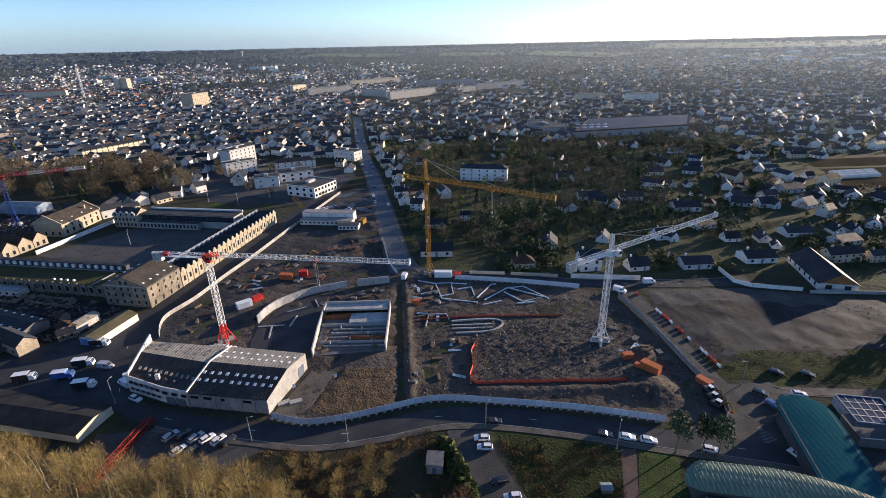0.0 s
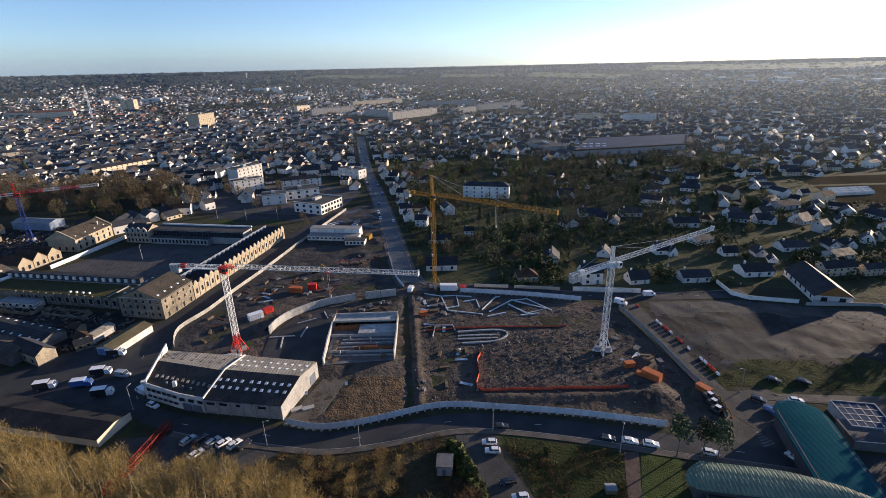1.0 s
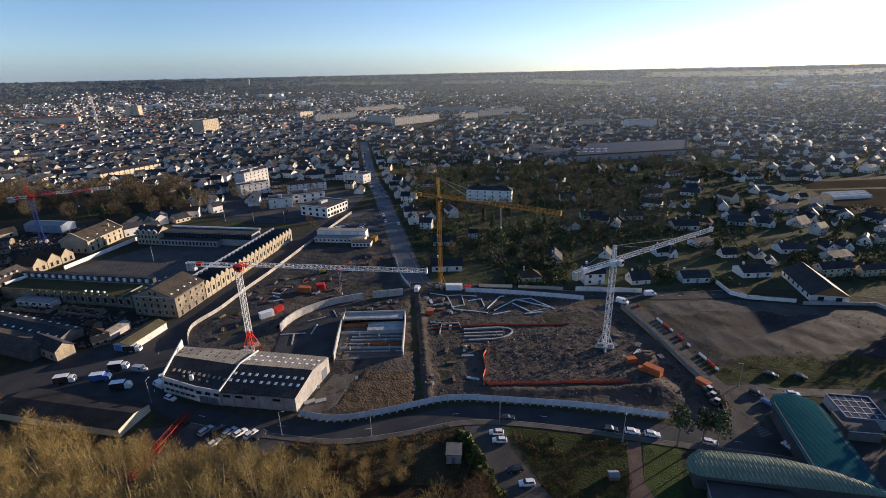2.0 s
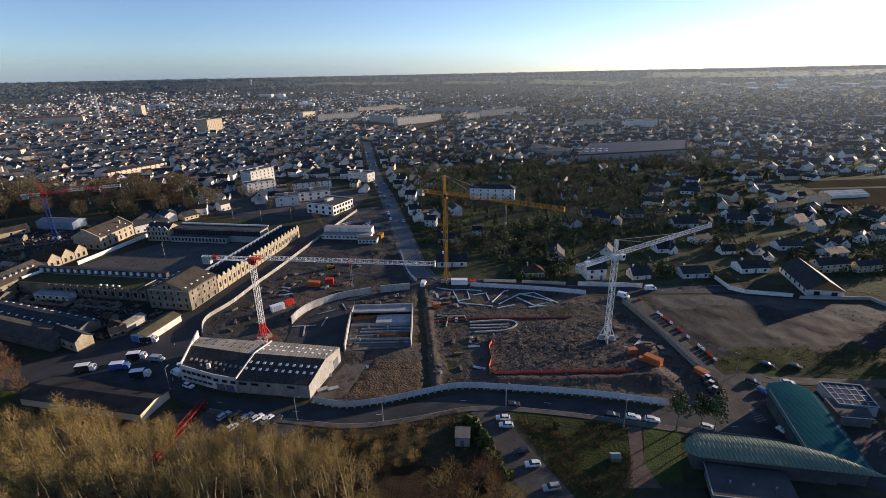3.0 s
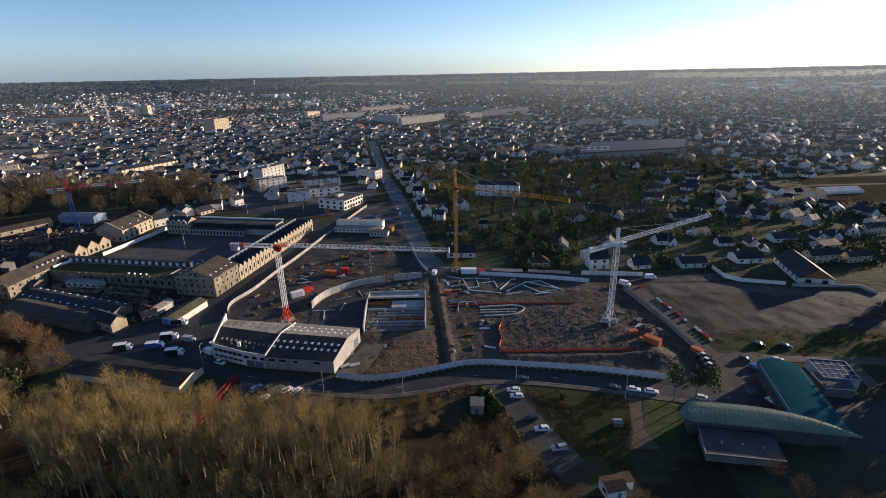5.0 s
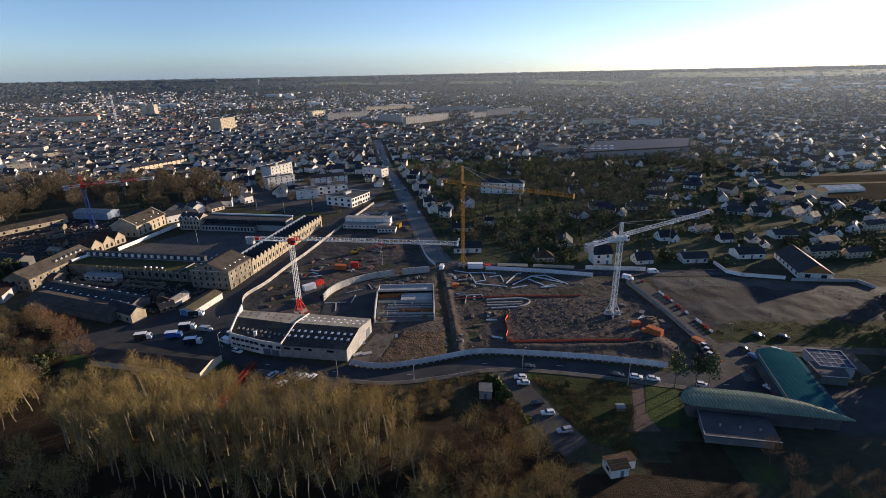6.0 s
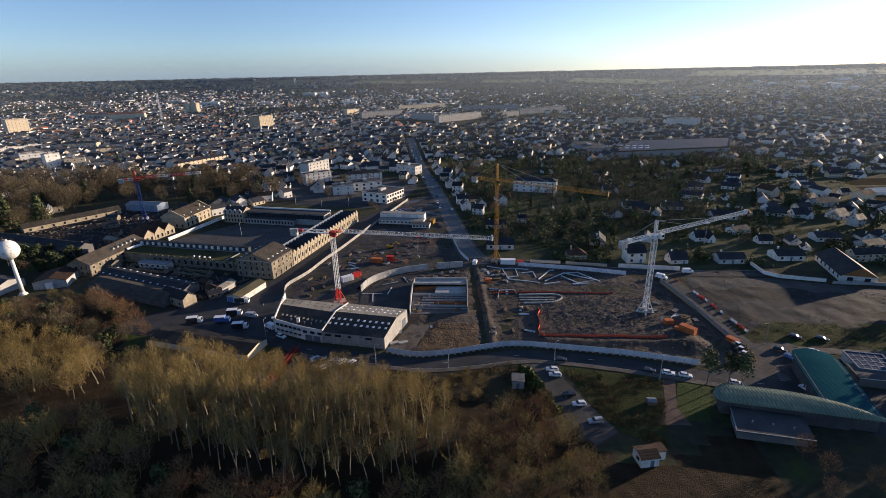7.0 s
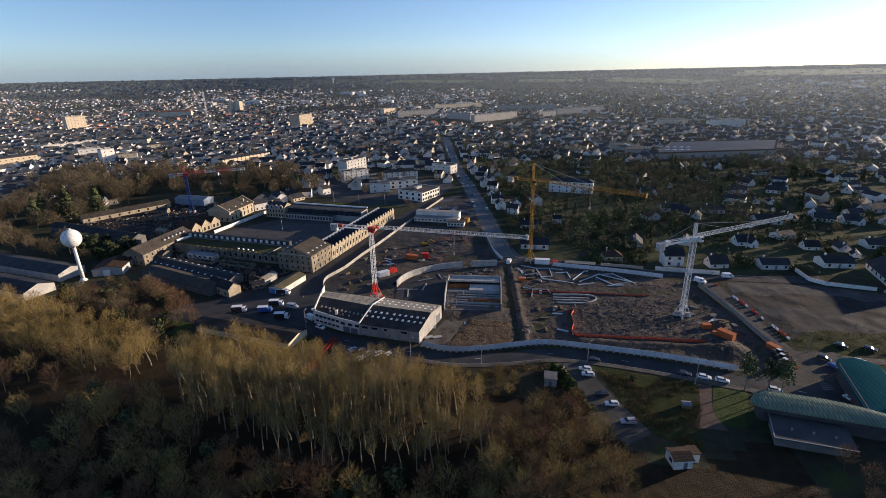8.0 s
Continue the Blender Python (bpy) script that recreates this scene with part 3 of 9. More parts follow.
flat("side_car_park", [(-1, 107), (11, 108), (12, 97), (17, 86), (24, 72), (16, 66), (7, 82), (0, 97)], 0.05, M_ASPHL, "worn car park lane sloping from the road", "car park")
flat("forecourt", [(60, 88), (74, 95), (98, 96), (104, 100), (110, 96), (150, 96), (150, 72), (100, 74), (84, 80)], 0.05, M_ASPH, "shaded asphalt forecourt of the pool building", "yard")
flat("factory_court", [(-221, 236), (-193, 277), (-138, 273), (-131, 228), (-150, 219), (-161, 219)], 0.05, M_COURT, "dark courtyard car park with faint painted bays", "car park")
flat("factory_yard", [(-352, 238), (-318, 312), (-262, 318), (-246, 300), (-250, 262), (-249, 236), (-262, 216), (-335, 222)], 0.035, M_WASTE, "rubble strewn factory yard", "yard")
flat("lower_yard", [(-224, 196), (-147, 184), (-128, 171), (-150, 152), (-206, 160), (-222, 178)], 0.035, M_WASTE, "brown rubble strewn yard below the mill", "yard")
flat("boulevard_car_park", [(-82, 345), (-60, 350), (-46, 302), (-75, 296)], 0.05, M_BOUL, "asphalt car park beside the boulevard", "car park")
flat("school_yard", [(-175, 330), (-95, 318), (-83, 352), (-95, 330), (-125, 334), (-175, 345)], 0.045, M_ASPH, "asphalt lane in front of the white school", "yard")
flat("school_ground", [(-235, 345), (-176, 346), (-95, 331), (-84, 353), (-78, 400), (-88, 425), (-200, 440), (-232, 400)], 0.04, M_COURT, "grey asphalt yards round the school and flats", "yard")
flat("lawn", [(49.5, 98), (60, 97.5), (57, 90), (52, 78), (43, 78), (44.5, 84)], 0.06, M_GRASSG, "clipped green lawn beside the path", "lawn")
flat("rough_grass", [(13, 105), (32, 101.8), (45, 98.5), (41, 84), (36, 66), (24, 72), (18, 85)], 0.045, M_GRASS, "rough grass bank with brambles", "grass")
flat("verge", [(-54, 101), (-36, 99), (-19, 102), (-4, 107), (-1, 97), (4, 84), (-20, 84), (-50, 92)], 0.04, M_VERGE, "rough brown verge below the road", "grass")
flat("path", [(45, 98.5), (49, 98.5), (44.5, 84), (46, 76), (36, 76), (41, 84)], 0.08, M_BRICKP, "brown paved footpath through grass", "path")
sheet("wood_floor", [(-340, 140), (-250, 128), (-225, 150), (-200, 150), (-178, 136), (-160, 112), (-150, 100), (-105, 84), (-50, 90), (0, 84), (20, 60), (36, 62), (60, 76), (60, 20), (-60, -60), (-300, -60)],
      lambda x, y: 0.03 - dip(x, y), 4.0, [M_LEAF], "dark leaf litter under bare trees", "ground")

flat("gardens", [(-14, 212), (8, 209), (60, 202), (100, 200), (125, 207), (190, 186), (262, 190), (284, 330), (316, 430), (600, 560), (-70, 560), (-64, 470), (-40, 360), (-22, 270)], 0.03, M_GARDEN, "dark winter lawns and gardens between the houses", "gardens")

# kerbs, footways and road paint
mb = MB()
ribbon(mb, FRONT[18:-12], -5.6, -3.5, 0.17)
solid("footway", mb, M_PAVE, "worn pale footway along the road", "pavement", "structure")


def kerb(line, off, label):
    mb = MB()
    for a, b in zip(line, line[1:]):
        d = (b - a).normalized()
        n = Vector((-d.y, d.x))
        p, q = a + n * off, b + n * off
        mb.prism([(p.x, p.y), (q.x, q.y), (q.x + n.x * 0.18, q.y + n.y * 0.18), (p.x + n.x * 0.18, p.y + n.y * 0.18)], 0.0, 0.2)
    return solid("kerb", mb, M_KERB, label, "kerb", "structure")


kerb(FRONT[18:-12], -3.6, "pale stone kerb of the front road")
kerb(BOUL, -4.8, "stone kerb of the boulevard")
kerb(BOUL, 4.6, "stone kerb of the boulevard")
kerb(UPPER, 3.6, "stone kerb of the upper street")
mb = MB()
ribbon(mb, BOUL, 4.8, 6.6, 0.17)
ribbon(mb, BOUL, -6.6, -4.8, 0.17)
solid("boulevard_footway", mb, M_PAVE, "footways along the boulevard", "pavement", "structure")


def dashes(name, line, off, length, every, width, z, label):
    mb = MB()
    n = 0
    for i in range(0, len(line) - 1, every):
        a, b = line[i], line[i + 1]
        d = (b - a).normalized()
        m = Vector((-d.y, d.x))
        p = a + m * off
        q = p + d * length
        mb.add([(p.x - m.x * width, p.y - m.y * width, z), (q.x - m.x * width, q.y - m.y * width, z), (q.x + m.x * width, q.y + m.y * width, z), (p.x + m.x * width, p.y + m.y * width, z)], [(0, 1, 2, 3)])
    return solid(name, mb, M_LINE, label, "road marking", "structure")


dashes("road_marking", FRONT, 0.0, 2.2, 9, 0.07, 0.079, "worn white centre dashes on the front road")
dashes("road_marking", UPPER, 0.0, 1.5, 2, 0.06, 0.094, "white dashes on the upper street")
# zebra stripes at the junction
mb = MB()
for k in range(6):
    mb.cbox(86.5 + k * 0.25, 101 + k * 1.1, 0.056, 6.0, 0.5, 0.006, 20)
solid("zebra_crossing", mb, M_BAY, "worn white crossing stripes on the junction", "road marking", "structure")
mb = MB()
for row in range(6):
    for k in range(0, 22):
        x, y = -208 + k * 3.1 + row * 1.2, 237 + row * 5.2 - k * 0.62
        if inside([(-219, 237), (-193, 275), (-140, 271), (-134, 229), (-150, 221), (-161, 221)], x, y):
            if (k * 7 + row * 5) % 9 < 7:
                mb.cbox(x, y, 0.052, 0.18, 4.4, 0.006, 12)
solid("bay_markings", mb, M_BAY, "faint white parking bay lines in the factory court", "road marking", "structure")


# ---- tower cranes ----
def lattice(mb, a, b, w, n, bar, brace, tri=False, up=None):
    """Open lattice from a to b: chords at the corners and zigzag braces on each side. tri: triangular, point up."""
    a, b = Vector(a), Vector(b)
    d = (b - a).normalized()
    s = Vector((1, 0, 0)) if up is None else d.cross(Vector((0, 0, 1))).normalized()
    t = d.cross(s).normalized()
    if t.z < 0:
        t = -t
    if tri:
        offs = [s * w / 2, -s * w / 2, t * w * 0.95]
    else:
        offs = [s * w / 2 + t * w / 2, -s * w / 2 + t * w / 2, -s * w / 2 - t * w / 2, s * w / 2 - t * w / 2]
    m = len(offs)
    for o in offs:
        mb.beam(a + o, b + o, bar)
    for i in range(n):
        p, q = a.lerp(b, i / n), a.lerp(b, (i + 1) / n)
        for k in range(m):
            o, u = offs[k], offs[(k + 1) % m]
            if i % 2:
                o, u = u, o
            mb.beam(p + o, q + u, brace)
            mb.beam(q + o, q + u, brace)
    return mb


def tower_crane(name, label, x, y, base, jib_z, yaw, reach, tail, mast_mat, foot_mat, jib_mat, root_mat, apex, group, slim=1.0, stout=1.0):
    """Crane on a cross base; its jib points along +x of the thing, turned by yaw."""
    c = thing(name, label, "tower crane", at(x, y, base, yaw), group)
    # cross base with ballast and struts
    mb = MB()
    for k in range(2):
        mb.cbox(0, 0, 0, 7.0, 0.6, 0.6, 45 + 90 * k)
    for sx, sy in ((1, 1), (1, -1), (-1, 1), (-1, -1)):
        mb.beam((sx * 2.4, sy * 2.4, 0.5), (sx * 0.8, sy * 0.8, 6.0), 0.22)
    part("cross_base", mb, foot_mat, c)
    for k in range(4):
        a = radians(45 + 90 * k)
        mb = MB()
        mb.cbox(1.9 * math.cos(a), 1.9 * math.sin(a), 0.6, 1.7, 1.2, 1.5, math.degrees(a))
        part("ballast_block", mb, M_CONC, c, "concrete ballast block")
    mb = lattice(MB(), (0, 0, 0.5), (0, 0, 7.5), 1.7 * slim, 4, 0.2 * slim, 0.1 * slim)
    part("mast_foot", mb, foot_mat, c)
    mb = lattice(MB(), (0, 0, 7.5), (0, 0, jib_z - 1.5), 1.6 * (slim + 1) / 2, max(6, int((jib_z - 9) / 1.9)), 0.16 * slim, 0.075 * slim)
    part("mast", mb, mast_mat, c)
    mb = MB()
    mb.tube((0, 0, jib_z - 1.7), (0, 0, jib_z - 0.9), 1.35, None, 12)
    mb.cbox(0, 0, jib_z - 0.9, 2.2, 2.2, 1.3)
    part("slewing_unit", mb, root_mat, c)
    mb = MB()
    mb.box(0.9, -2.4, jib_z - 1.6, 2.5, -1.0, jib_z + 0.5)
    cab = part("cab", mb, root_mat, c, "driver's cab")
    mb = MB()
    mb.box(2.5, -2.25, jib_z - 0.9, 2.53, -1.15, jib_z + 0.3)
    mb.box(1.1, -2.43, jib_z - 0.7, 2.3, -2.4, jib_z + 0.3)
    part("cab_window", mb, M_GLASS, cab)
    root = reach * (0.13 if apex else 0.06)
    mb = lattice(MB(), (1.0, 0, jib_z), (root, 0, jib_z), 1.5, 5, 0.15, 0.08, True, 1)
    part("jib_root", mb, root_mat, c)
    mb = lattice(MB(), (root, 0, jib_z), (reach, 0, jib_z), 1.45 * (slim + stout) / 2, int((reach - root) / 1.7), 0.14 * (slim + stout) / 2, 0.07 * (slim + stout) / 2, True, 1)
    part("jib", mb, jib_mat, c)
    mb = lattice(MB(), (-1.0, 0, jib_z), (-tail, 0, jib_z), 1.3, 6, 0.14, 0.08, False, 1)
    mb.box(-tail, -0.8, jib_z - 0.75, -1, 0.8, jib_z - 0.65)
    part("counter_jib", mb, jib_mat, c)
    for k in range(3):
        mb = MB()
        mb.box(-tail + 0.2 + k * 1.1, -0.9, jib_z - 2.4, -tail + 1.1 + k * 1.1, 0.9, jib_z + 0.4)
        part("counterweight", mb, M_CONC, c, "grey concrete counterweight slab")
    mb = MB()
    mb.box(-tail + 4.0, -0.7, jib_z - 0.4, -tail + 6.0, 0.7, jib_z + 0.9)
    part("winch", mb, root_mat, c)
    if apex:
        mb = lattice(MB(), (0, 0, jib_z), (-0.3, 0, jib_z + apex), 0.9, 5, 0.16, 0.09)
        part("apex", mb, root_mat, c)
        top = (-0.3, 0, jib_z + apex)
        for name2, e in (("tie_bar", (reach * 0.62, 0, jib_z + 1.3)), ("tie_bar", (reach * 0.3, 0, jib_z + 1.3)), ("tie_bar", (-tail + 1.5, 0, jib_z + 0.6))):
            part(name2, MB().beam(top, e, 0.10), M_STEEL, c)
    mb = MB()
    mb.cbox(reach * 0.55, 0, jib_z - 0.6, 1.6, 1.3, 0.4)
    tr = part("trolley", mb, root_mat, c)
    mb = MB()
    mb.beam((reach * 0.55 - 0.3, 0, jib_z - 0.5), (reach * 0.55 - 0.3, 0, jib_z - 9), 0.05)
    mb.beam((reach * 0.55 + 0.3, 0, jib_z - 0.5), (reach * 0.55 + 0.3, 0, jib_z - 9), 0.05)
    mb.cbox(reach * 0.55, 0, jib_z - 9.9, 0.7, 0.3, 1.0)
    part("hook_block", mb, M_STEEL, tr)
    mb = MB()
    mb.cbox(reach - 0.2, 0, jib_z - 0.4, 0.5, 1.5, 2.0)
    part("jib_tip", mb, jib_mat, c)
    return c


tower_crane("red_crane", "white lattice tower crane with a red foot behind the workshop", -82, 151, 0.1, 35, -7.5, 70.5, 20, M_CWHITE, M_CRED, M_CWHITE, M_CRED, 0, "tower cranes")
tower_crane("white_crane", "all white tower crane standing on the open site", 54, 148, 0.1, 35.5, 33, 61, 20, M_CWHITE, M_CWHITE, M_CWHITE, M_CWHITE, 6.0, "tower cranes")
tower_crane("yellow_crane", "tall yellow tower crane beside the boulevard junction", -9, 205, 0.1, 46, -34, 59, 16, M_CYEL, M_CYEL, M_CYEL, M_CYEL, 9.0, "tower cranes", 0.75, 1.6)
tower_crane("blue_crane", "far tower crane with blue mast and red and white jib", -271, 285, 0.1, 31.5, 27, 43.5, 11, M_CBLUE, M_CBLUE, M_CWHITE, M_CRED, 7.0, "tower cranes", 1.3)
for u0, u1 in ((0.13, 0.32), (0.52, 0.76)):
    part("jib_panel", lattice(MB(), (43.5 * u0, 0, 31.5), (43.5 * u1, 0, 31.5), 1.75, 6, 0.3, 0.16, True, 1), M_CRED, bpy.data.objects["blue_crane"], "red painted jib section")


# ---- hoardings and walls ----
def panel_meshes(w, h, mat):
    mb = MB()
    mb.box(-w / 2 + 0.04, -0.02, 0.12, w / 2 - 0.04, 0.02, h)
    for k in range(5):
        x = -w / 2 + 0.25 + k * (w - 0.5) / 4
        mb.box(x - 0.04, -0.045, 0.14, x + 0.04, 0.045, h - 0.03)
    sheet_me = mb.mesh("panel", mat)
    post = MB().box(-0.05, -0.06, 0, 0.05, 0.06, h + 0.06).mesh("post", M_STEEL)
    foot = MB().box(-0.30, -0.75, 0, 0.30, 0.55, 0.35).mesh("foot_block", M_CONC)
    return sheet_me, post, foot


def hoarding(name, label, pts, w=2.4, h=2.3, mat=None, feet=True):
    f = thing(name, label, "hoarding", kind="structure")
    line = smooth_line(pts, w)
    me, post, foot = panel_meshes(w, h, mat or M_HOARD)
    for a, b in zip(line, line[1:]):
        d = b - a
        rz = math.degrees(math.atan2(d.y, d.x))
        c = (a + b) / 2
        o = new("panel", me)
        o.parent, o.matrix_basis = f, at(c.x, c.y, 0.02, rz)
        o = new("post", post)
        o.parent, o.matrix_basis = f, at(a.x, a.y, 0.02, rz)
        if feet:
            o = new("foot_block", foot)
            o.parent, o.matrix_basis = f, at(a.x, a.y, 0.02, rz)
    return f


hoarding("hoarding_front", "white sheet metal hoarding along the front road", [(-52, 111.5), (-41, 108.8), (-29, 110.8), (-16, 115), (-8, 117.5), (-1, 118.2), (9, 117.3), (34, 114), (49, 111), (62, 107.8)])
hoarding("hoarding_left", "white hoarding along the lane beside the long factory", [(-109, 155), (-113, 163), (-114, 171), (-109.5, 185), (-106, 206), (-101, 230), (-92, 282), (-79, 347)], 3.0, 1.9, M_HOARDW, False)
hoarding("hoarding_upper", "white hoarding along the upper street", [(3, 200.5), (27, 196.5), (42, 193.3), (59, 189)], 2.4, 2.3)
hoarding("hoarding_boulevard", "grey hoarding beside the boulevard", [(-24, 206), (-30, 221), (-37, 252)], 2.4, 2.0, feet=False)


def low_wall(pts, h, t, mat, label, coping=True):
    mb = MB()
    for (x0, y0), (x1, y1) in zip(pts, pts[1:]):
        d = Vector((x1 - x0, y1 - y0))
        mb.cbox((x0 + x1) / 2, (y0 + y1) / 2, -0.2, d.length + t, t, h + 0.2, math.degrees(math.atan2(d.y, d.x)))
    w = solid("garden_wall", mb, mat, label, "wall", "structure")
    if coping:
        mb = MB()
        for (x0, y0), (x1, y1) in zip(pts, pts[1:]):
            d = Vector((x1 - x0, y1 - y0))
            mb.cbox((x0 + x1) / 2, (y0 + y1) / 2, h + 0.003, d.length + t, t + 0.12, 0.08, math.degrees(math.atan2(d.y, d.x)))
        part("coping", mb, M_CONC, w)
    return w


low_wall([(56, 200), (86, 196.6)], 2.2, 0.25, M_WHITE, "white rendered garden wall along the upper street")
low_wall([(10, 206), (26, 204.5)], 1.6, 0.25, M_CREAM, "pale garden wall along the upper street")
low_wall([(29, 204), (40, 202.4), (50, 201)], 1.5, 0.25, M_CREAM, "pale garden wall in front of two houses")
low_wall([(126, 206), (126, 193), (131, 188.5), (150, 184)], 1.8, 0.25, M_WHITE, "pale wall round a fenced yard by the wasteland")
low_wall([(152, 182), (182, 180), (184, 172)], 1.4, 0.25, M_CONC, "grey wall round the barn-like hall")


# ---- workshop with skylights beside the front road ----
def roof_slab(mb, p, q, r, s, t):
    """Sloping slab over four corners (counter-clockwise from above), t thick."""
    vs = [p, q, r, s]
    mb.add([(x, y, z - t) for x, y, z in vs] + vs, [(3, 2, 1, 0), (4, 5, 6, 7), (0, 1, 5, 4), (1, 2, 6, 5), (2, 3, 7, 6), (3, 0, 4, 7)])


def lerp3(a, b, t):
    return tuple(a[i] + (b[i] - a[i]) * t for i in range(3))


HG = dict(A=(-53.3, 113.4), B=(-78.8, 117.0), C=(-74.4, 139.6), D=(-47.8, 135.0))
EAVE, RIDGE, EAVE_B = 4.9, 7.6, 5.9
ws = thing("workshop", "long rendered workshop with rows of skylights in its dark roof", "workshop")
A, B, C, D = HG["A"], HG["B"], HG["C"], HG["D"]
mAD = ((A[0] * 0.48 + D[0] * 0.52), (A[1] * 0.48 + D[1] * 0.52))
mBC = ((B[0] * 0.48 + C[0] * 0.52), (B[1] * 0.48 + C[1] * 0.52))
mb = MB()
mb.add([(*A, 0), (*D, 0), (*C, 0), (*B, 0), (*A, EAVE), (*mAD, RIDGE), (*D, EAVE_B), (*C, EAVE_B), (*mBC, RIDGE), (*B, EAVE)],
       [(0, 1, 6, 5, 4), (2, 3, 9, 8, 7), (1, 2, 7, 6), (3, 0, 4, 9)])
part("wall", mb, M_GREYR, ws, "pale rendered walls, sunlit on the gable")
# front slope takes the copy with painted shade, back slope the pale sheet
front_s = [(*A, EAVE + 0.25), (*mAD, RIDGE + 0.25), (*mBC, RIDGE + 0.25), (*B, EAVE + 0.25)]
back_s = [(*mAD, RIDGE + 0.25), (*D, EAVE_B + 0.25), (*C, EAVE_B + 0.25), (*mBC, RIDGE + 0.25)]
for nm, q, m, note in (("front_roof", front_s, M_FIBRE_SHADE, "corrugated roof slope with shade painted into its colour"), ("back_roof", back_s, M_FIBRE, "pale corrugated fibre cement roof slope")):
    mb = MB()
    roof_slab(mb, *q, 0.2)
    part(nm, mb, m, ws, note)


def skylight_rows(q, rows, parent, count, mat, size=(0.55, 0.35), proud=0.12):
    for v in rows:
        for k in range(count):
            u = 0.06 + 0.88 * k / (count - 1) + (0.025 if k >= count * 0.6 else 0)
            u = min(u, 0.965)
            a, b = lerp3(q[0], q[3], u), lerp3(q[1], q[2], u)
            c = lerp3(a, b, v)
            ux = (Vector(q[3]) - Vector(q[0])).normalized()
            vx = (Vector(b) - Vector(a)).normalized()
            n = ux.cross(vx).normalized()
            n = n if n.z > 0 else -n
            c = Vector(c)
            mb = MB()
            pts = [c + ux * sx * size[0] + vx * sy * size[1] * 2 for sx, sy in ((-1, -1), (1, -1), (1, 1), (-1, 1))]
            mb.add([p - n * 0.02 for p in pts] + [p + n * proud for p in pts], [(4, 5, 6, 7), (0, 1, 5, 4), (1, 2, 6, 5), (2, 3, 7, 6), (3, 0, 4, 7)])
            part("skylight", mb, mat, parent)


fr = [o for o in ws.children if o.name.startswith("front_roof")][0]
br = [o for o in ws.children if o.name.startswith("back_roof")][0]
skylight_rows(front_s, (0.42, 0.66), fr, 10, M_SKYL, (0.45, 0.27))
skylight_rows(back_s, (0.35, 0.65), br, 10, M_SKYL, (0.36, 0.24))
# bays of the long front wall: pilasters, high windows and a gutter
ab = Vector((B[0] - A[0], B[1] - A[1]))
al, rzw = ab.length, math.degrees(math.atan2(ab.y, ab.x))
nrm = Vector((ab.y, -ab.x)).normalized() * -1
nrm = nrm if nrm.y < 0 else -nrm
for k in range(7):
    p = Vector(A) + ab * ((k + 0.02) / 6.05) + nrm * 0.12
    part("pilaster", MB().cbox(p.x, p.y, 0, 0.45, 0.3, EAVE - 0.15, rzw), M_GREYR, ws)
for k, n in ((1, 2), (3, 1), (4, 2), (5, 2)):
    for j in range(n):
        p = Vector(A) + ab * ((k + 0.35 + 0.3 * j) / 6.05) + nrm * 0.03
        part("window", MB().cbox(p.x, p.y, 3.3, 1.3, 0.08, 0.9, rzw), M_GLASS, ws)
p0, p1 = Vector(A) + nrm * 0.2, Vector(B) + nrm * 0.2
part("gutter", MB().beam((p0.x, p0.y, EAVE + 0.02), (p1.x, p1.y, EAVE + 0.02), 0.16), M_ZINC, ws)
# loading door in the sunlit gable, drainpipe
ad = Vector((D[0] - A[0], D[1] - A[1]))
rza = math.degrees(math.atan2(ad.y, ad.x))
p = Vector(A) + ad * 0.83
part("door", MB().cbox(p.x + 0.03, p.y, 0.05, 3.4, 0.12, 3.6, rza), M_DOOR, ws, "grey sliding door")

# office part with parapets, whose front follows the bend of the road
of = thing("office_wing", "two storey white office wing with a dark roof and parapets", "office")
E0, E1, LB = (-87.3, 119.0), (-101.2, 124.3), (-103.7, 143.4)
front = [B, E0, E1]
h_front = (5.6, 5.9, 6.3)
mb = MB()
# front walls with parapet, each a thick leaf
for (a, ha), (b, hb) in zip(zip(front, h_front), list(zip(front, h_front))[1:]):
    d = Vector((b[0] - a[0], b[1] - a[1])).normalized()
    n = Vector((d.y, -d.x)) * 0.3
    if n.y > 0:
        n = -n
    q = [(a[0], a[1]), (b[0], b[1]), (b[0] - n.x, b[1] - n.y), (a[0] - n.x, a[1] - n.y)]
    mb.add([(x, y, 0) for x, y in q] + [(q[0][0], q[0][1], ha), (q[1][0], q[1][1], hb), (q[2][0], q[2][1], hb), (q[3][0], q[3][1], ha)],
           [(0, 1, 5, 4), (1, 2, 6, 5), (2, 3, 7, 6), (3, 0, 4, 7), (4, 5, 6, 7)])
part("front_wall", mb, M_WHITE, of)
# raised end gable that climbs to the back
mb = MB()
mb.add([(*E1, 0), (*LB, 0), (*E1, 6.3), (*LB, 9.2), (E1[0] - 0.4, E1[1], 0), (LB[0] - 0.4, LB[1], 0), (E1[0] - 0.4, E1[1], 6.3), (LB[0] - 0.4, LB[1], 9.2)],
       [(0, 1, 3, 2), (4, 6, 7, 5), (2, 3, 7, 6), (1, 5, 7, 3), (0, 2, 6, 4)])
part("end_gable", mb, M_WHITE, of, "sunlit white end gable")
part("corner_block", MB().cbox(E1[0] - 0.2, E1[1] + 0.3, 6.303, 1.6, 1.2, 0.5, 20), M_WHITE, of)
mid_l, mid_r = (-102.4, 135.4), mBC
mb = MB()
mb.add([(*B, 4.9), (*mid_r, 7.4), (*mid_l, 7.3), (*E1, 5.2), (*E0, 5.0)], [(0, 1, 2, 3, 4)])
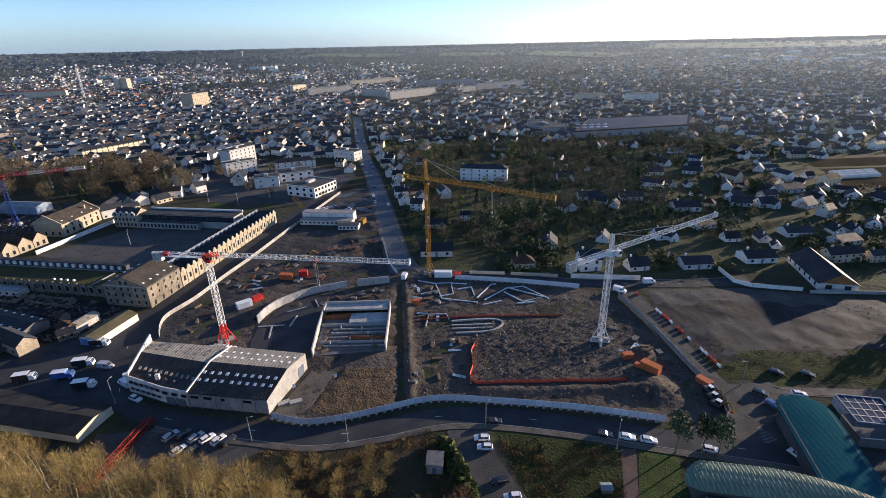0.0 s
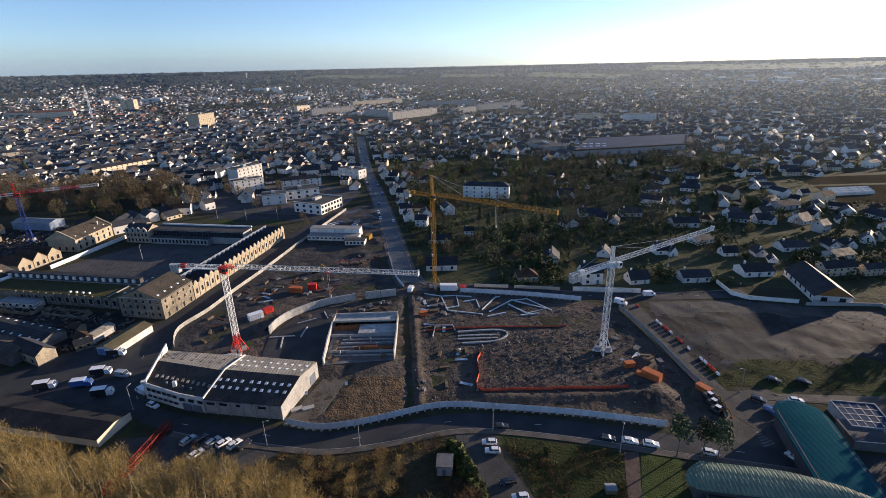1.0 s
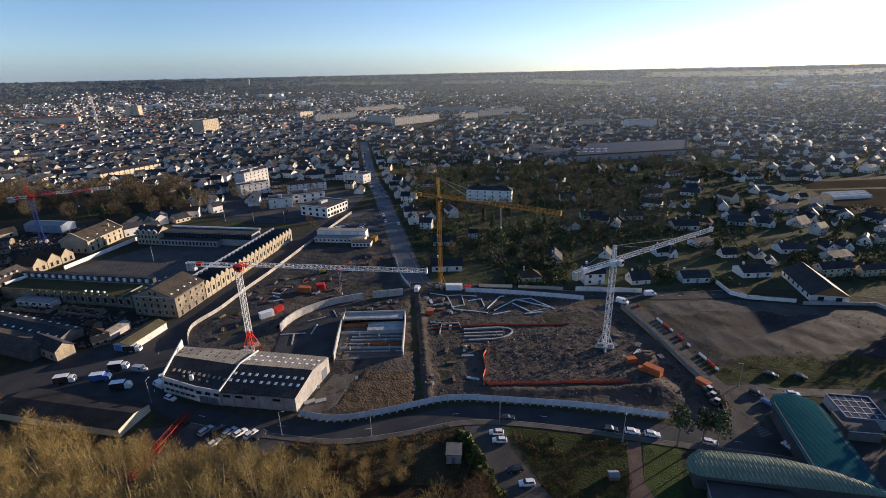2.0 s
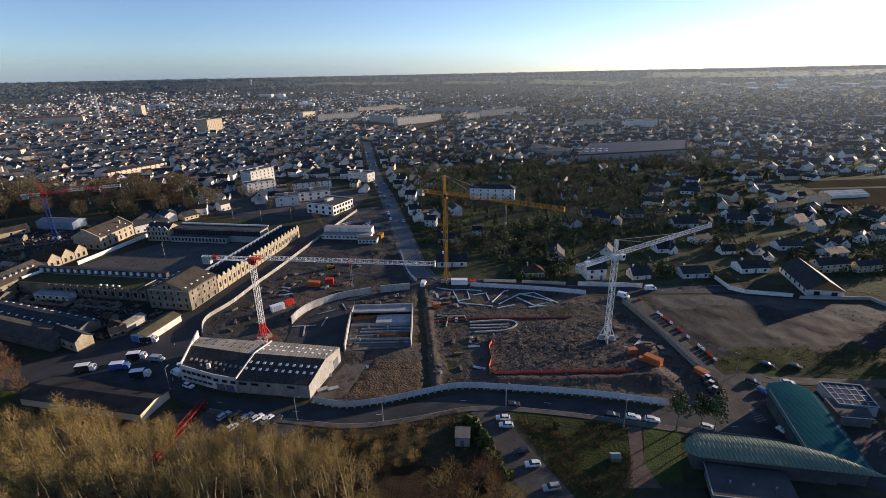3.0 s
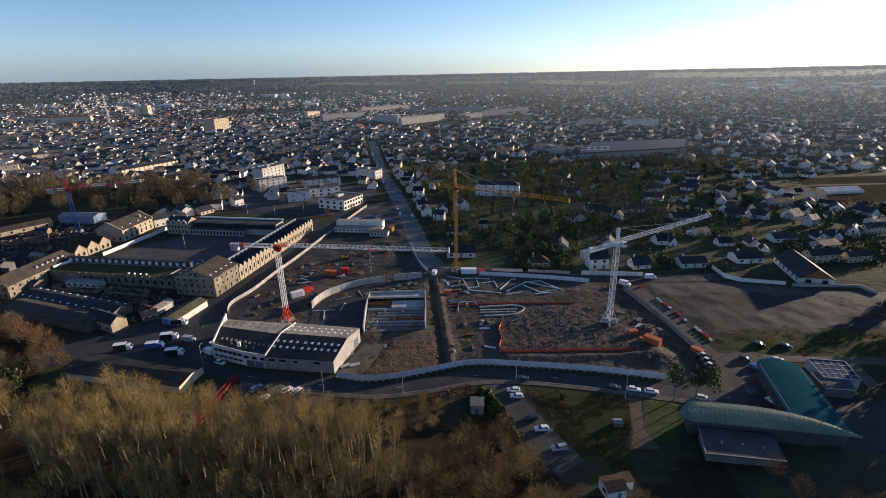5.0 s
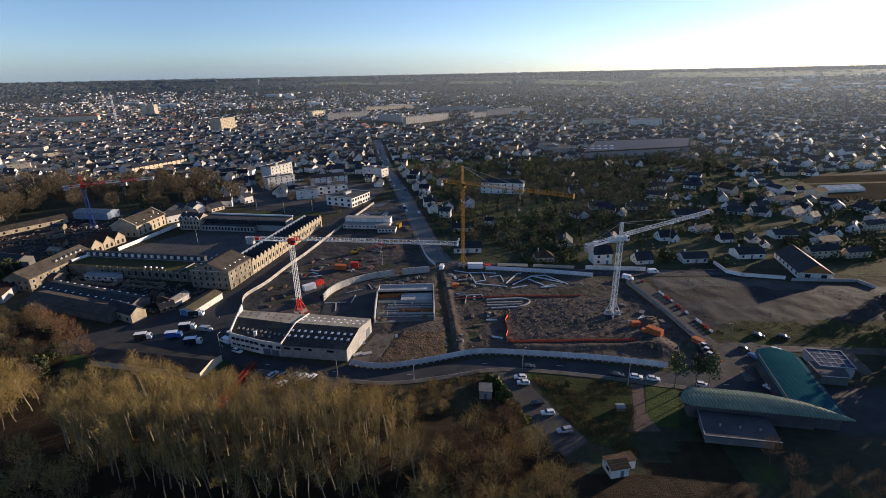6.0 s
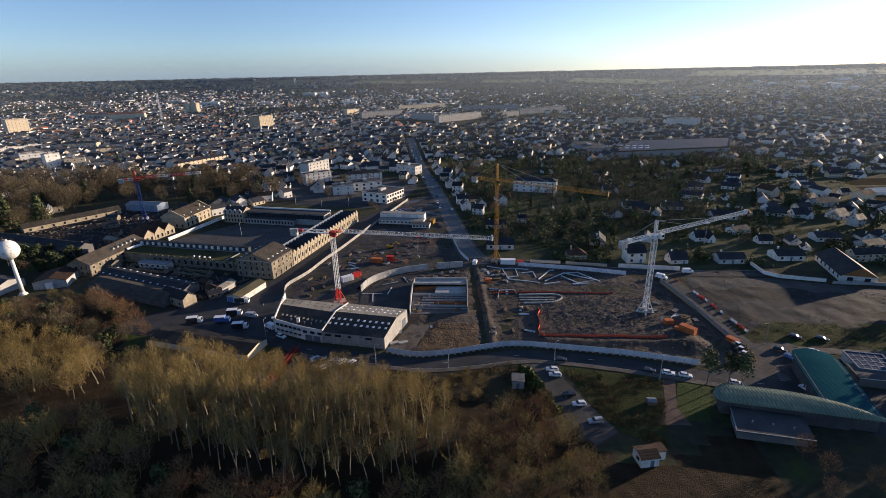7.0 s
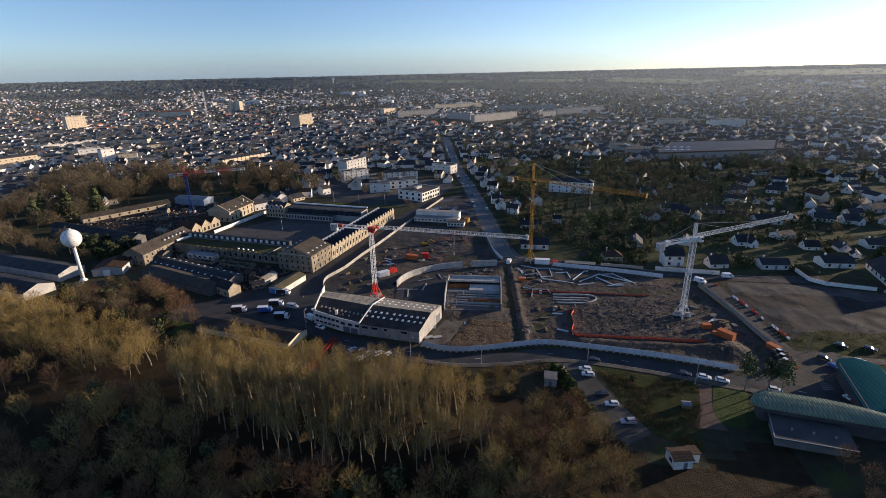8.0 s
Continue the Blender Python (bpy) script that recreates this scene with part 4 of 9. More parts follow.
# shade is painted into this slope's colour as on the workshop
fo = part("front_roof", mb, M_FIBRE_SHADE, of, "roof slope with painted-in shade and faded rooflights")
for k in range(11):
    u, v = (k + 0.7) / 12, 0.42 + 0.02 * (k % 2)
    p = Vector(B).lerp(Vector(E1), u).lerp(Vector(mid_r).lerp(Vector(mid_l), u), v)
    part("faded_rooflight", MB().cbox(p.x, p.y, 4.95 + 2.4 * v, 0.8, 1.5, 0.28, 10), M_FIBRE, fo)
b_r = [(*mid_r, 7.4), (*C, 5.8), (*LB, 6.2), (*mid_l, 7.3)]
mb = MB()
roof_slab(mb, *b_r, 0.2)
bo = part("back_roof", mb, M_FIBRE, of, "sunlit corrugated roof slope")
skylight_rows([b_r[0], b_r[1], b_r[2], b_r[3]], (0.4, 0.7), bo, 8, M_CONCD, (0.4, 0.3))
mb = MB()
mb.add([(*C, 0), (*LB, 0), (*LB, 6.1), (*C, 5.7)], [(0, 1, 2, 3)])
part("back_wall", mb, M_WHITE, of)
# parapet that divides the two roofs
mb = MB()
for a, za, b, zb in ((B, 5.7, mBC, 8.2), (mBC, 8.2, C, 6.6)):
    mb.add([(a[0] - 0.2, a[1], za - 1.2), (b[0] - 0.2, b[1], zb - 1.2), (b[0] + 0.2, b[1], zb - 1.2), (a[0] + 0.2, a[1], za - 1.2), (a[0] - 0.2, a[1], za), (b[0] - 0.2, b[1], zb), (b[0] + 0.2, b[1], zb), (a[0] + 0.2, a[1], za)],
           [(3, 2, 1, 0), (4, 5, 6, 7), (0, 1, 5, 4), (1, 2, 6, 5), (2, 3, 7, 6), (3, 0, 4, 7)])
part("fire_wall", mb, M_WHITE, of, "white dividing parapet")
# windows of the office front
for (a, b, n, z0, h) in ((E0, E1, 6, 3.9, 0.95), (E0, E1, 6, 1.6, 0.7), (B, E0, 3, 3.5, 1.0)):
    d = Vector((b[0] - a[0], b[1] - a[1]))
    n2 = Vector((d.y, -d.x)).normalized()
    n2 = n2 if n2.y < 0 else -n2
    for k in range(n):
        p = Vector(a) + d * (0.12 + 0.76 * k / (n - 1)) + n2 * 0.32
        wdw = part("window", MB().cbox(p.x, p.y, z0, d.length / n * 0.62, 0.1, h, math.degrees(math.atan2(d.y, d.x))), M_GLASS, of)
        p = p + n2 * 0.02
        part("sill", MB().cbox(p.x, p.y, z0 - 0.12, d.length / n * 0.66, 0.16, 0.1, math.degrees(math.atan2(d.y, d.x))), M_CONC, wdw)
d = Vector((E0[0] - B[0], E0[1] - B[1]))
for k in (0.3, 0.72):
    p = Vector(B) + d * k
    part("garage_door", MB().cbox(p.x, p.y - 0.32, 0.05, 3.0, 0.12, 2.6, math.degrees(math.atan2(d.y, d.x))), M_DOOR, of, "dark roller door")
part("chimney", MB().cbox(-90.6, 123.2, 5.2, 1.1, 0.9, 2.2, 10), M_WHITE, of)
for x, y in ((-94, 124.6), (-87.6, 122.4), (-84.5, 121.4)):
    part("roof_vent", MB().tube((x, y, 5.0), (x, y, 6.3), 0.35, 0.35, 8), M_ZINC, of)


# ---- old textile factory: long hall, end building, courts and sheds ----
def window_grid(parent, origin, rz, w0, w1, n, z0, wh, ww, mat=M_GLASS, sill=True, out=-1, name="window"):
    """Row of n windows on a wall through origin along direction rz, from w0 to w1; out: side the wall faces (-1 right of the direction)."""
    c, s = math.cos(radians(rz)), math.sin(radians(rz))
    for k in range(n):
        u = w0 + (w1 - w0) * ((k + 0.5) / n)
        nx, ny = -s * out * -1, c * out * -1
        nx, ny = -nx, -ny
        x, y = origin[0] + c * u + nx * 0.03, origin[1] + s * u + ny * 0.03
        w = part(name, MB().cbox(x, y, z0, ww, 0.10, wh, rz), mat, parent)
        if sill:
            part("sill", MB().cbox(x + nx * 0.06, y + ny * 0.06, z0 - 0.14, ww + 0.2, 0.2, 0.12, rz), M_CONC, w)


def gabled(name, label, x, y, rz, lx, ly, eave, ridge, wall, roof, along="y", rows=(), over=0.35, category="building", chimneys=(), skylights=0, group="", ends=()):
    """Building with its corner at x, y, turned rz; lx wide, ly deep; ridge along the given axis. rows: windows (side, n, z, h, w)."""
    b = thing(name, label, category, at(x, y, 0, rz), group)
    mb = MB()
    if along == "y":
        mb.sweep_y([(0, 0), (0, eave), (lx / 2, ridge), (lx, eave), (lx, 0)], 0, ly)
    else:
        mb.sweep_x([(0, 0), (ly, 0), (ly, eave), (ly / 2, ridge), (0, eave)], 0, lx)
    part("wall", mb, wall, b)
    o = over
    for k in (0, 1):
        mb = MB()
        if along == "y":
            sl = (ridge - eave) / (lx / 2)
            x0, z0 = (-o, eave - o * sl) if k == 0 else (lx + o, eave - o * sl)
            q = [(x0, -o, z0 + 0.22), (lx / 2, -o, ridge + 0.22), (lx / 2, ly + o, ridge + 0.22), (x0, ly + o, z0 + 0.22)]
        else:
            sl = (ridge - eave) / (ly / 2)
            y0, z0 = (-o, eave - o * sl) if k == 0 else (ly + o, eave - o * sl)
            q = [(-o, y0, z0 + 0.22), (lx + o, y0, z0 + 0.22), (lx + o, ly / 2, ridge + 0.22), (-o, ly / 2, ridge + 0.22)]
        roof_slab(mb, *(q if (k == 0) == (along == "x") else q[::-1]), 0.18)
        rf = part("roof", mb, roof, b)
        if skylights:
            for i in range(skylights):
                u = (i + 0.5) / skylights
                p = Vector(lerp3(lerp3(q[0], q[3] if along == "y" else q[1], u), lerp3(q[1], q[2], u) if along == "y" else lerp3(q[3], q[2], u), 0.28))
                part("skylight", MB().cbox(p.x, p.y, p.z - 0.25, 0.9, 0.9, 0.42), M_SKYL, rf)
    for side, n, z, h, w in rows:
        if side == "front":
            window_grid(b, (0, 0), 0, 0.4, lx - 0.4, n, z, h, w, out=-1)
        if side == "right":
            window_grid(b, (lx, 0), 90, 0.4, ly - 0.4, n, z, h, w, out=-1)
        if side == "left":
            window_grid(b, (0, 0), 90, 0.4, ly - 0.4, n, z, h, w, out=1)
    for cx, cy, cz in chimneys:
        part("chimney", MB().cbox(cx, cy, cz - 2.4, 0.7, 0.9, 3.2).cbox(cx, cy, cz + 0.8, 0.9, 1.1, 0.12), wall, b)
    return b


FRZ = -10.0
end_b = gabled("stone_mill", "three storey stone mill building with a gable and grey roof", -146.2, 181.7, FRZ, 21.5, 20.0, 9.4, 13.4, M_STONED, M_OLDROOF, "y",
               [("front", 6, 1.4, 1.5, 0.8), ("front", 6, 4.4, 1.6, 0.8), ("front", 6, 7.3, 1.3, 0.8), ("right", 4, 0.4, 2.1, 1.0), ("right", 5, 4.4, 1.4, 0.75), ("right", 5, 7.3, 1.2, 0.75)], 0.3, "mill", skylights=5)
window_grid(end_b, (0, 0), 0, 8.2, 13.4, 2, 10.2, 1.5, 1.0)
part("cornice", MB().box(-0.15, -0.18, 9.3, 21.65, 0.0, 9.6).box(21.5, 0.01, 9.3, 21.68, 20, 9.6), M_CONC, end_b)

# long hall: bays with pedimented front and small transverse roofs
hall = thing("long_hall", "long stone factory hall with a row of pointed pediments", "factory hall", at(-121.5, 197.6, 0, FRZ))
HL, NB, HW = 87.0, 22, 13.5
bay = HL / NB
mb = MB()
mb.box(-HW, 0, 0, 0, HL, 6.0)
part("wall", mb, M_STONE, hall)
ped = MB()
ped.sweep_x([(0, 0), (bay, 0), (bay, 1.0), (bay * 0.80, 1.2), (bay * 0.72, 2.2), (bay * 0.5, 2.9), (bay * 0.28, 2.2), (bay * 0.20, 1.2), (0, 1.0)], -0.35, 0.12)
ped_me = ped.mesh("pediment", M_STONE)
rb = MB()
rb.sweep_x([(0, 0), (bay, 0), (bay, 0.25), (bay * 0.5, 2.2), (0, 0.25)], -HW + 3.0, -0.36)
rb_me = rb.mesh("bay_roof", M_SLATE)
wn_me = MB().box(0.0, bay * 0.33, 0, 0.06, bay * 0.67, 2.4).mesh("window", M_GLASS)
pl_me = MB().box(0.0, -0.22, 0, 0.22, 0.22, 6.9).mesh("pilaster", M_STONE)
for k in range(NB):
    for me, loc in ((ped_me, (0, k * bay, 6.0)), (rb_me, (0, k * bay, 6.0)), (wn_me, (0, k * bay, 2.2)), (pl_me, (0, k * bay, 0))):
        o = new(me.name.split(".")[0], me)
        o.parent, o.matrix_basis = hall, at(*loc)
mb = MB()
mb.sweep_y([(-HW - 0.3, 6.0), (-HW - 0.3, 6.6), (-HW + 1.3, 8.2), (-HW + 2.98, 6.6), (-HW + 2.98, 6.0)], 0, HL)
part("roof_light", mb, M_ZINC, hall, "pale zinc and glass roof light strip")
for k in range(28):
    part("glazing_bar", MB().beam((-HW - 0.3, 1.5 + k * 3.1, 6.7), (-HW + 1.3, 1.5 + k * 3.1, 8.3), 0.14), M_CWHITE, hall)
mb = MB()
mb.box(-HW - 5.5, 2, 0, -HW - 0.01, HL - 8, 3.6)
part("lean_to", mb, M_CONCD, hall)
mb = MB()
roof_slab(mb, (-HW - 5.9, 1.6, 3.7), (-HW - 0.05, 1.6, 5.6), (-HW - 0.05, HL - 7.6, 5.6), (-HW - 5.9, HL - 7.6, 3.7), 0.16)
part("lean_to_roof", mb, M_FIBRE, hall)

# block with moss roof between the court and the lower yard
moss = thing("moss_roof_block", "low factory range with a mossy flat roof and pilastered front", "factory range")
MO = [(-224, 201), (-206, 198.2), (-147, 187.6), (-149.5, 202), (-161, 204), (-224, 213)]
part("wall", MB().prism(MO, 0, 5.4), M_STONED, moss)
part("roof", MB().prism([(x * 0.998 - 0.3, y) for x, y in MO], 5.403, 5.55), M_MOSS, moss, "flat roof overgrown with yellow-green moss")
d = Vector((-147 + 206, 187.6 - 198.2))
fz = math.degrees(math.atan2(d.y, d.x))
for k in range(15):
    p = Vector((-206, 198.2)) + d * (k / 14.2)
    part("pilaster", MB().cbox(p.x, p.y - 0.15, 0, 0.7, 0.5, 5.9, fz), M_STONED, moss)
window_grid(moss, (-206, 198.2), fz, 0.5, d.length - 0.5, 14, 1.6, 2.4, 1.5, out=-1)
part("parapet_strip", MB().cbox(-155.0, 196, 5.56, 0.5, 14, 0.5, -12), M_ZINC, moss)
for k in range(4):
    part("roof_vent", MB().cbox(-178 + k * 3.4, 195.5 - k * 0.6, 5.56, 0.8, 0.8, 0.7, fz), M_SKYL, moss)
# range with white dormers along the court
rng = thing("dormer_range", "dark low range with a row of small white dormers", "factory range")
a, b = Vector((-224, 215.5)), Vector((-149.5, 204.2))
d = b - a
fz = math.degrees(math.atan2(d.y, d.x))
c = (a + b) / 2
part("wall", MB().cbox(c.x, c.y + 0.1, 0, d.length, 2.2, 8.2, fz), M_FLAT, rng)
mb = MB()
mb.cbox(c.x, c.y + 0.1, 8.203, d.length + 0.4, 2.6, 0.25, fz)
part("roof", mb, M_SLATE, rng)
part("ledge", MB().cbox(c.x, c.y - 1.75, 5.56, d.length, 0.9, 0.35, fz), M_ZINC, rng)
dm = MB().box(-0.8, -0.5, 0, 0.8, 0.6, 1.7).mesh("dormer", M_CWHITE)
for k in range(18):
    p = a + d * ((k + 0.6) / 18.4)
    o = new("dormer", dm)
    o.parent, o.matrix_basis = rng, at(p.x, p.y - 1.2, 6.3, fz)

solid("court_wall", MB().cbox(-216.5, 265, 0.03, 0.6, 55, 2.2, -11.5), M_CWHITE, "long low white rendered wall along the court", "wall")
solid("white_duct", MB().tube((-224.5, 204.2, 6.4), (-221.0, 213.6, 6.4), 0.8, 0.8, 12), M_CWHITE, "thick white roof duct on the mossy roof", "duct")
# court buildings behind
gate = gabled("gatehouse", "pale factory house with four small gables on the court", -206, 281, -9, 16, 11, 7.5, 11.0, M_STONE, M_SLATE, "x", [("front", 6, 1.0, 1.8, 1.1), ("front", 6, 4.3, 1.8, 1.1)], category="factory house", chimneys=((3, 5, 11), (13, 5, 11)))
for k in range(4):
    x = 0.3 + k * 3.85
    gb = part("gablet", MB().sweep_y([(x, 7.2), (x, 8.0), (x + 0.5, 9.2), (x + 1.93, 10.2), (x + 3.35, 9.2), (x + 3.85, 8.0), (x + 3.85, 7.2)], -0.5, 0.3), M_GREYR, gate, "small pale stepped gable")
    part("window_pane", MB().box(x + 1.4, -0.54, 7.3, x + 2.45, -0.503, 9.1), M_GLASS, gb)
bl = thing("court_range", "long two storey range with glass upper front and white ground floor", "factory range", at(-189.5, 278, 0, -9.0))
part("wall", MB().box(0, 0, 0, 40, 4, 4.0).box(0, 4, 0, 62, 14, 7.8), M_GREYR, bl)
part("glass_front", MB().box(0.3, 3.9, 4.2, 61.5, 3.99, 7.4), M_GLASS, bl, "dark glazed upper front")
part("roof", MB().box(-0.3, 3.7, 7.803, 62.3, 14.3, 8.1), M_FLAT, bl)
part("parapet", MB().box(-0.3, 13.6, 8.103, 62.3, 14.3, 9.0), M_CWHITE, bl, "white roof edge")
part("ground_roof", MB().box(-0.2, -0.2, 4.003, 40.2, 3.89, 4.15), M_FLAT, bl)
window_grid(bl, (0, 0), 0, 0.5, 39.5, 16, 1.0, 2.0, 1.2)
for k in range(31):
    part("mullion", MB().box(0.4 + k * 2.0, 3.84, 4.2, 0.47 + k * 2.0, 3.9, 7.4), M_DOOR, bl)
sh = gabled("stone_house", "stone factory house with a weathered brown tiled roof", -244, 266, -4, 18.0, 30.0, 7.6, 12.2, M_STONE, M_OLDROOF, "y", [("front", 4, 1.0, 2.0, 1.1), ("right", 6, 1.0, 2.6, 1.3), ("right", 6, 4.8, 1.6, 1.1)], category="stone house", chimneys=((3, 5, 10.5), (14, 24, 11)), skylights=4)
for y in (-0.45, 29.8):
    part("gable_parapet", MB().sweep_y([(-0.5, 7.0), (-0.5, 8.2), (9, 13.1), (18.5, 8.2), (18.5, 7.0), (9, 11.9)], y, y + 0.65), M_STONE, sh, "pale stone coping")
# curved-gable row left of the court
for k in range(3):
    x, y = -246.6 + 1.94 * k, 234.4 + 7.76 * k
    gabled("gable_shed", "stone shed with a pointed gable in a row on the court", x, y, -14, 14, 7.6, 5.0, 8.6, M_STONE, M_BTILE, "x", [("right", 2, 1.2, 2.2, 1.3)], category="factory shed", group="gabled sheds on the court")
dh = gabled("dormer_house", "long slate roofed factory house with white dormers", -240.5, 179, -3, 14, 42, 6.6, 10.2, M_STONED, M_OLDROOF, "y", [("front", 4, 1.0, 1.7, 0.9), ("front", 4, 4.0, 1.5, 0.9), ("right", 10, 1.0, 1.7, 0.9), ("right", 10, 4.0, 1.4, 0.9)], category="factory house")
for k in range(6):
    part("dormer", MB().sweep_x([(20.0 + k * 3.3, 7.4), (21.4 + k * 3.3, 7.4), (21.4 + k * 3.3, 8.8), (20.7 + k * 3.3, 9.3), (20.0 + k * 3.3, 8.8)], 9.4, 11.4), M_GREYR, dh, "small white dormer")
gabled("long_barn", "long sunlit barn with a weathered brown roof", -338, 252, 57, 62, 9, 3.2, 5.6, M_STONE, M_OLDROOF, "x", [("front", 9, 0.8, 1.6, 1.3)], category="barn")
gabled("small_barn", "small barn with a pale wall and brown roof", -372, 292, 50, 22, 9, 5.0, 7.0, M_CREAM, M_BTILE, "x", [("front", 4, 1.2, 1.4, 1.0)], category="barn")
gabled("dark_range", "long dark walled range with a slate roof", -338, 226, -14, 84, 9, 6.0, 8.0, M_CONCD, M_SLATE, "x", [("front", 18, 1.4, 1.8, 1.2)], category="factory range")
gabled("blue_shed", "pale blue metal shed beside the blue crane", -306, 312, -8, 30, 12, 5.0, 6.5, M_BLUEP, M_ZINC, "x", [], category="shed")
# lower sheds
gabled("north_light_shed", "low ruined weaving shed with blue-grey roofs", -219, 174.5, -19, 62, 10, 3.4, 5.0, M_CONCD, M_SLATE, "x", [], category="shed", skylights=12)
gabled("north_light_shed", "low weaving shed with a brown lichened roof", -214.5, 161.5, -19, 54, 11, 3.4, 5.2, M_CONCD, M_OLDROOF, "x", [], category="shed")
gabled("gable_house", "small stone shed with a sunlit gable", -168.3, 150.6, -25, 17, 6.6, 4.4, 6.8, M_STONE, M_SLATE, "x", [("front", 3, 1.0, 1.4, 1.0)], category="shed")
gabled("lean_shed", "low shed with a brown corrugated roof", -144.0, 155.5, 77, 14, 5.0, 2.6, 3.6, M_CONC, M_FIBRE, "x", [], category="shed")
depot = gabled("depot_shed", "delivery shed with an olive brown roof and blue doors", -136.2, 151.2, -12.5, 7.6, 19.0, 3.1, 4.2, M_WHITE, M_LICHEN, "y", [], category="shed")
for u in (1.9, 5.6):
    part("loading_door", MB().cbox(u, -0.06, 0.05, 3.0, 0.12, 2.6), M_BLUED, depot, "blue loading door")
gabled("site_cabin", "long white site cabin with a flat metal roof", -210, 192.5, -9, 19, 5, 2.9, 3.1, M_WHITE, M_ZINC, "x", [("front", 5, 1.1, 1.0, 1.2)], category="cabin")
# low building at the bottom of the yard and the sheds by the water tower
gabled("yard_building", "long low building with a dark felt roof and pale edge", -148, 111.5, -11, 46, 12, 2.8, 3.8, M_CREAM, M_FELT, "x", [], category="shed")
gabled("grey_shed", "grey shed with a brown roof and a pale blue door", -243.5, 160, 20, 15, 17, 4.0, 5.6, M_CONC, M_BTILE, "y", [], category="shed")
part("door", MB().cbox(-236.3, 161.9, 0.1, 3.4, 0.15, 3.4, 20), M_SKYL, thing("shed_door", "pale blue sliding door of the grey shed", "door"))
gabled("twin_shed", "large dark roofed shed with a pale gable", -320.6, 142.3, -11, 70, 14.5, 4.0, 6.5, M_CONC, M_SLATE, "x", [], category="shed")
gabled("twin_shed", "long dark roofed shed with a pale edge", -324.6, 165.3, -11, 70, 14.0, 4.2, 6.4, M_CONC, M_SLATE, "x", [], category="shed")

gabled("ruined_shed", "low shed with a fallen red tiled roof among bare trees", -372, 256, 84, 22, 8, 2.6, 4.0, M_STONED, M_RTILE, "x", [], category="shed")
# small lean-to sheds and outhouses in the yards
rnd = random.Random(83)
for x, y, rz, l, w, e in ((-262, 232, -12, 9, 5, 3.0), (-270, 246, 20, 7, 5, 2.8), (-258, 258, -8, 8, 4, 3.2), (-287, 262, 35, 10, 6, 3.0), (-300, 282, 10, 8, 5, 2.8), (-171, 155, -19, 8, 5, 3.0), (-152, 160, -30, 7, 5, 2.8), (-146, 153, 40, 6, 4, 2.6), (-228, 188, -5, 6, 7, 3.4), (-160, 168, -15, 5, 4, 2.5)):
    gabled("outhouse", "small old stone outhouse in the factory yard", x, y, rz, l, w, e, e + 1.3, M_STONED, (M_BTILE, M_SLATE, M_FIBRE)[int(l + w) % 3], "x", [("front", 2, 0.9, 1.2, 0.9)], 0.25, "outhouse", group="outhouses of the factory")
# roofless walls with bare purlins
for x, y, rz, l, w in ((-214, 188.5, -10, 26, 6), (-184, 184, -12, 22, 5)):
    rw = thing("roofless_shed", "roofless shed with broken walls and bare beams", "ruin", at(x, y, 0, rz))
    for q in (0, w):
        prof = [(l * k / 12, 1.1 + 2.2 * abs(noise.noise(Vector((x + k * 1.7, q, 3))))) for k in range(13)]
        part("broken_wall", MB().sweep_y([(0, 0)] + prof + [(l, 0)], q - 0.2, q + 0.2), M_STONED, rw)
    for q in (0.21, l - 0.21):
        part("broken_wall", MB().sweep_x([(0.21, 0), (w - 0.21, 0), (w - 0.21, 1.8), (w * 0.6, 2.6), (w * 0.3, 1.4), (0.21, 2.0)], q - 0.2, q + 0.2), M_STONED, rw)
    for k in range(9):
        if k % 4 != 2:
            part("purlin", MB().beam((1 + k * l / 9, -0.3, 2.4), (1 + k * l / 9 + rnd.uniform(-0.6, 0.6), w + 0.3, 2.5 - (1.3 if k % 3 == 1 else 0)), 0.2), M_TIMBER, rw)
# rubble, broken tiles and boards: too many to count
mb = MB()
for poly, n in (([(-224, 196), (-147, 184), (-128, 171), (-150, 152), (-206, 160), (-222, 178)], 900), ([(-352, 238), (-318, 312), (-262, 318), (-250, 300), (-250, 262), (-252, 236), (-262, 216), (-335, 222)], 1300)):
    xs, ys = [p[0] for p in poly], [p[1] for p in poly]
    for _ in range(n):
        x, y = rnd.uniform(min(xs), max(xs)), rnd.uniform(min(ys), max(ys))
        c = noise.noise(Vector((x, y, 2)) * 0.11)
        if not inside(poly, x, y) or c < -0.12:
            continue
        mb.k = rnd.choice((0, 0, 0, 1, 2))
        long = rnd.random() < 0.25
        mb.cbox(x, y, -0.05, rnd.uniform(1.5, 4.0) if long else rnd.uniform(0.4, 1.5), rnd.uniform(0.2, 0.5) if long else rnd.uniform(0.4, 1.2), rnd.uniform(0.15, 0.5) + max(0.0, c) * 1.3, rnd.uniform(0, 180))
solid("yard_rubble", mb, [M_RUBBLE, M_BTILE, M_TIMBER], "heaps of rubble, broken tiles and boards in the factory yards", "rubble", "stuff")

# ball water tower
wt = thing("water_tower", "white ball shaped water tower on a slender stem", "water tower", at(-245, 155.5))
part("stem", MB().tube((0, 0, 1.5), (0, 0, 20), 0.95, 0.75, 16), M_CWHITE, wt, smooth=True)
part("foot", MB().tube((0, 0, -0.2), (0, 0, 1.5), 2.2, 0.96, 16), M_CWHITE, wt, smooth=True)
part("tank", MB().dome((0, 0, 23.6), 4.6, 4.6, 4.8, 10, 24, -0.98), M_CWHITE, wt, smooth=True)
part("neck", MB().tube((0, 0, 18.6), (0, 0, 20.2), 0.76, 2.2, 16), M_CWHITE, wt, smooth=True)
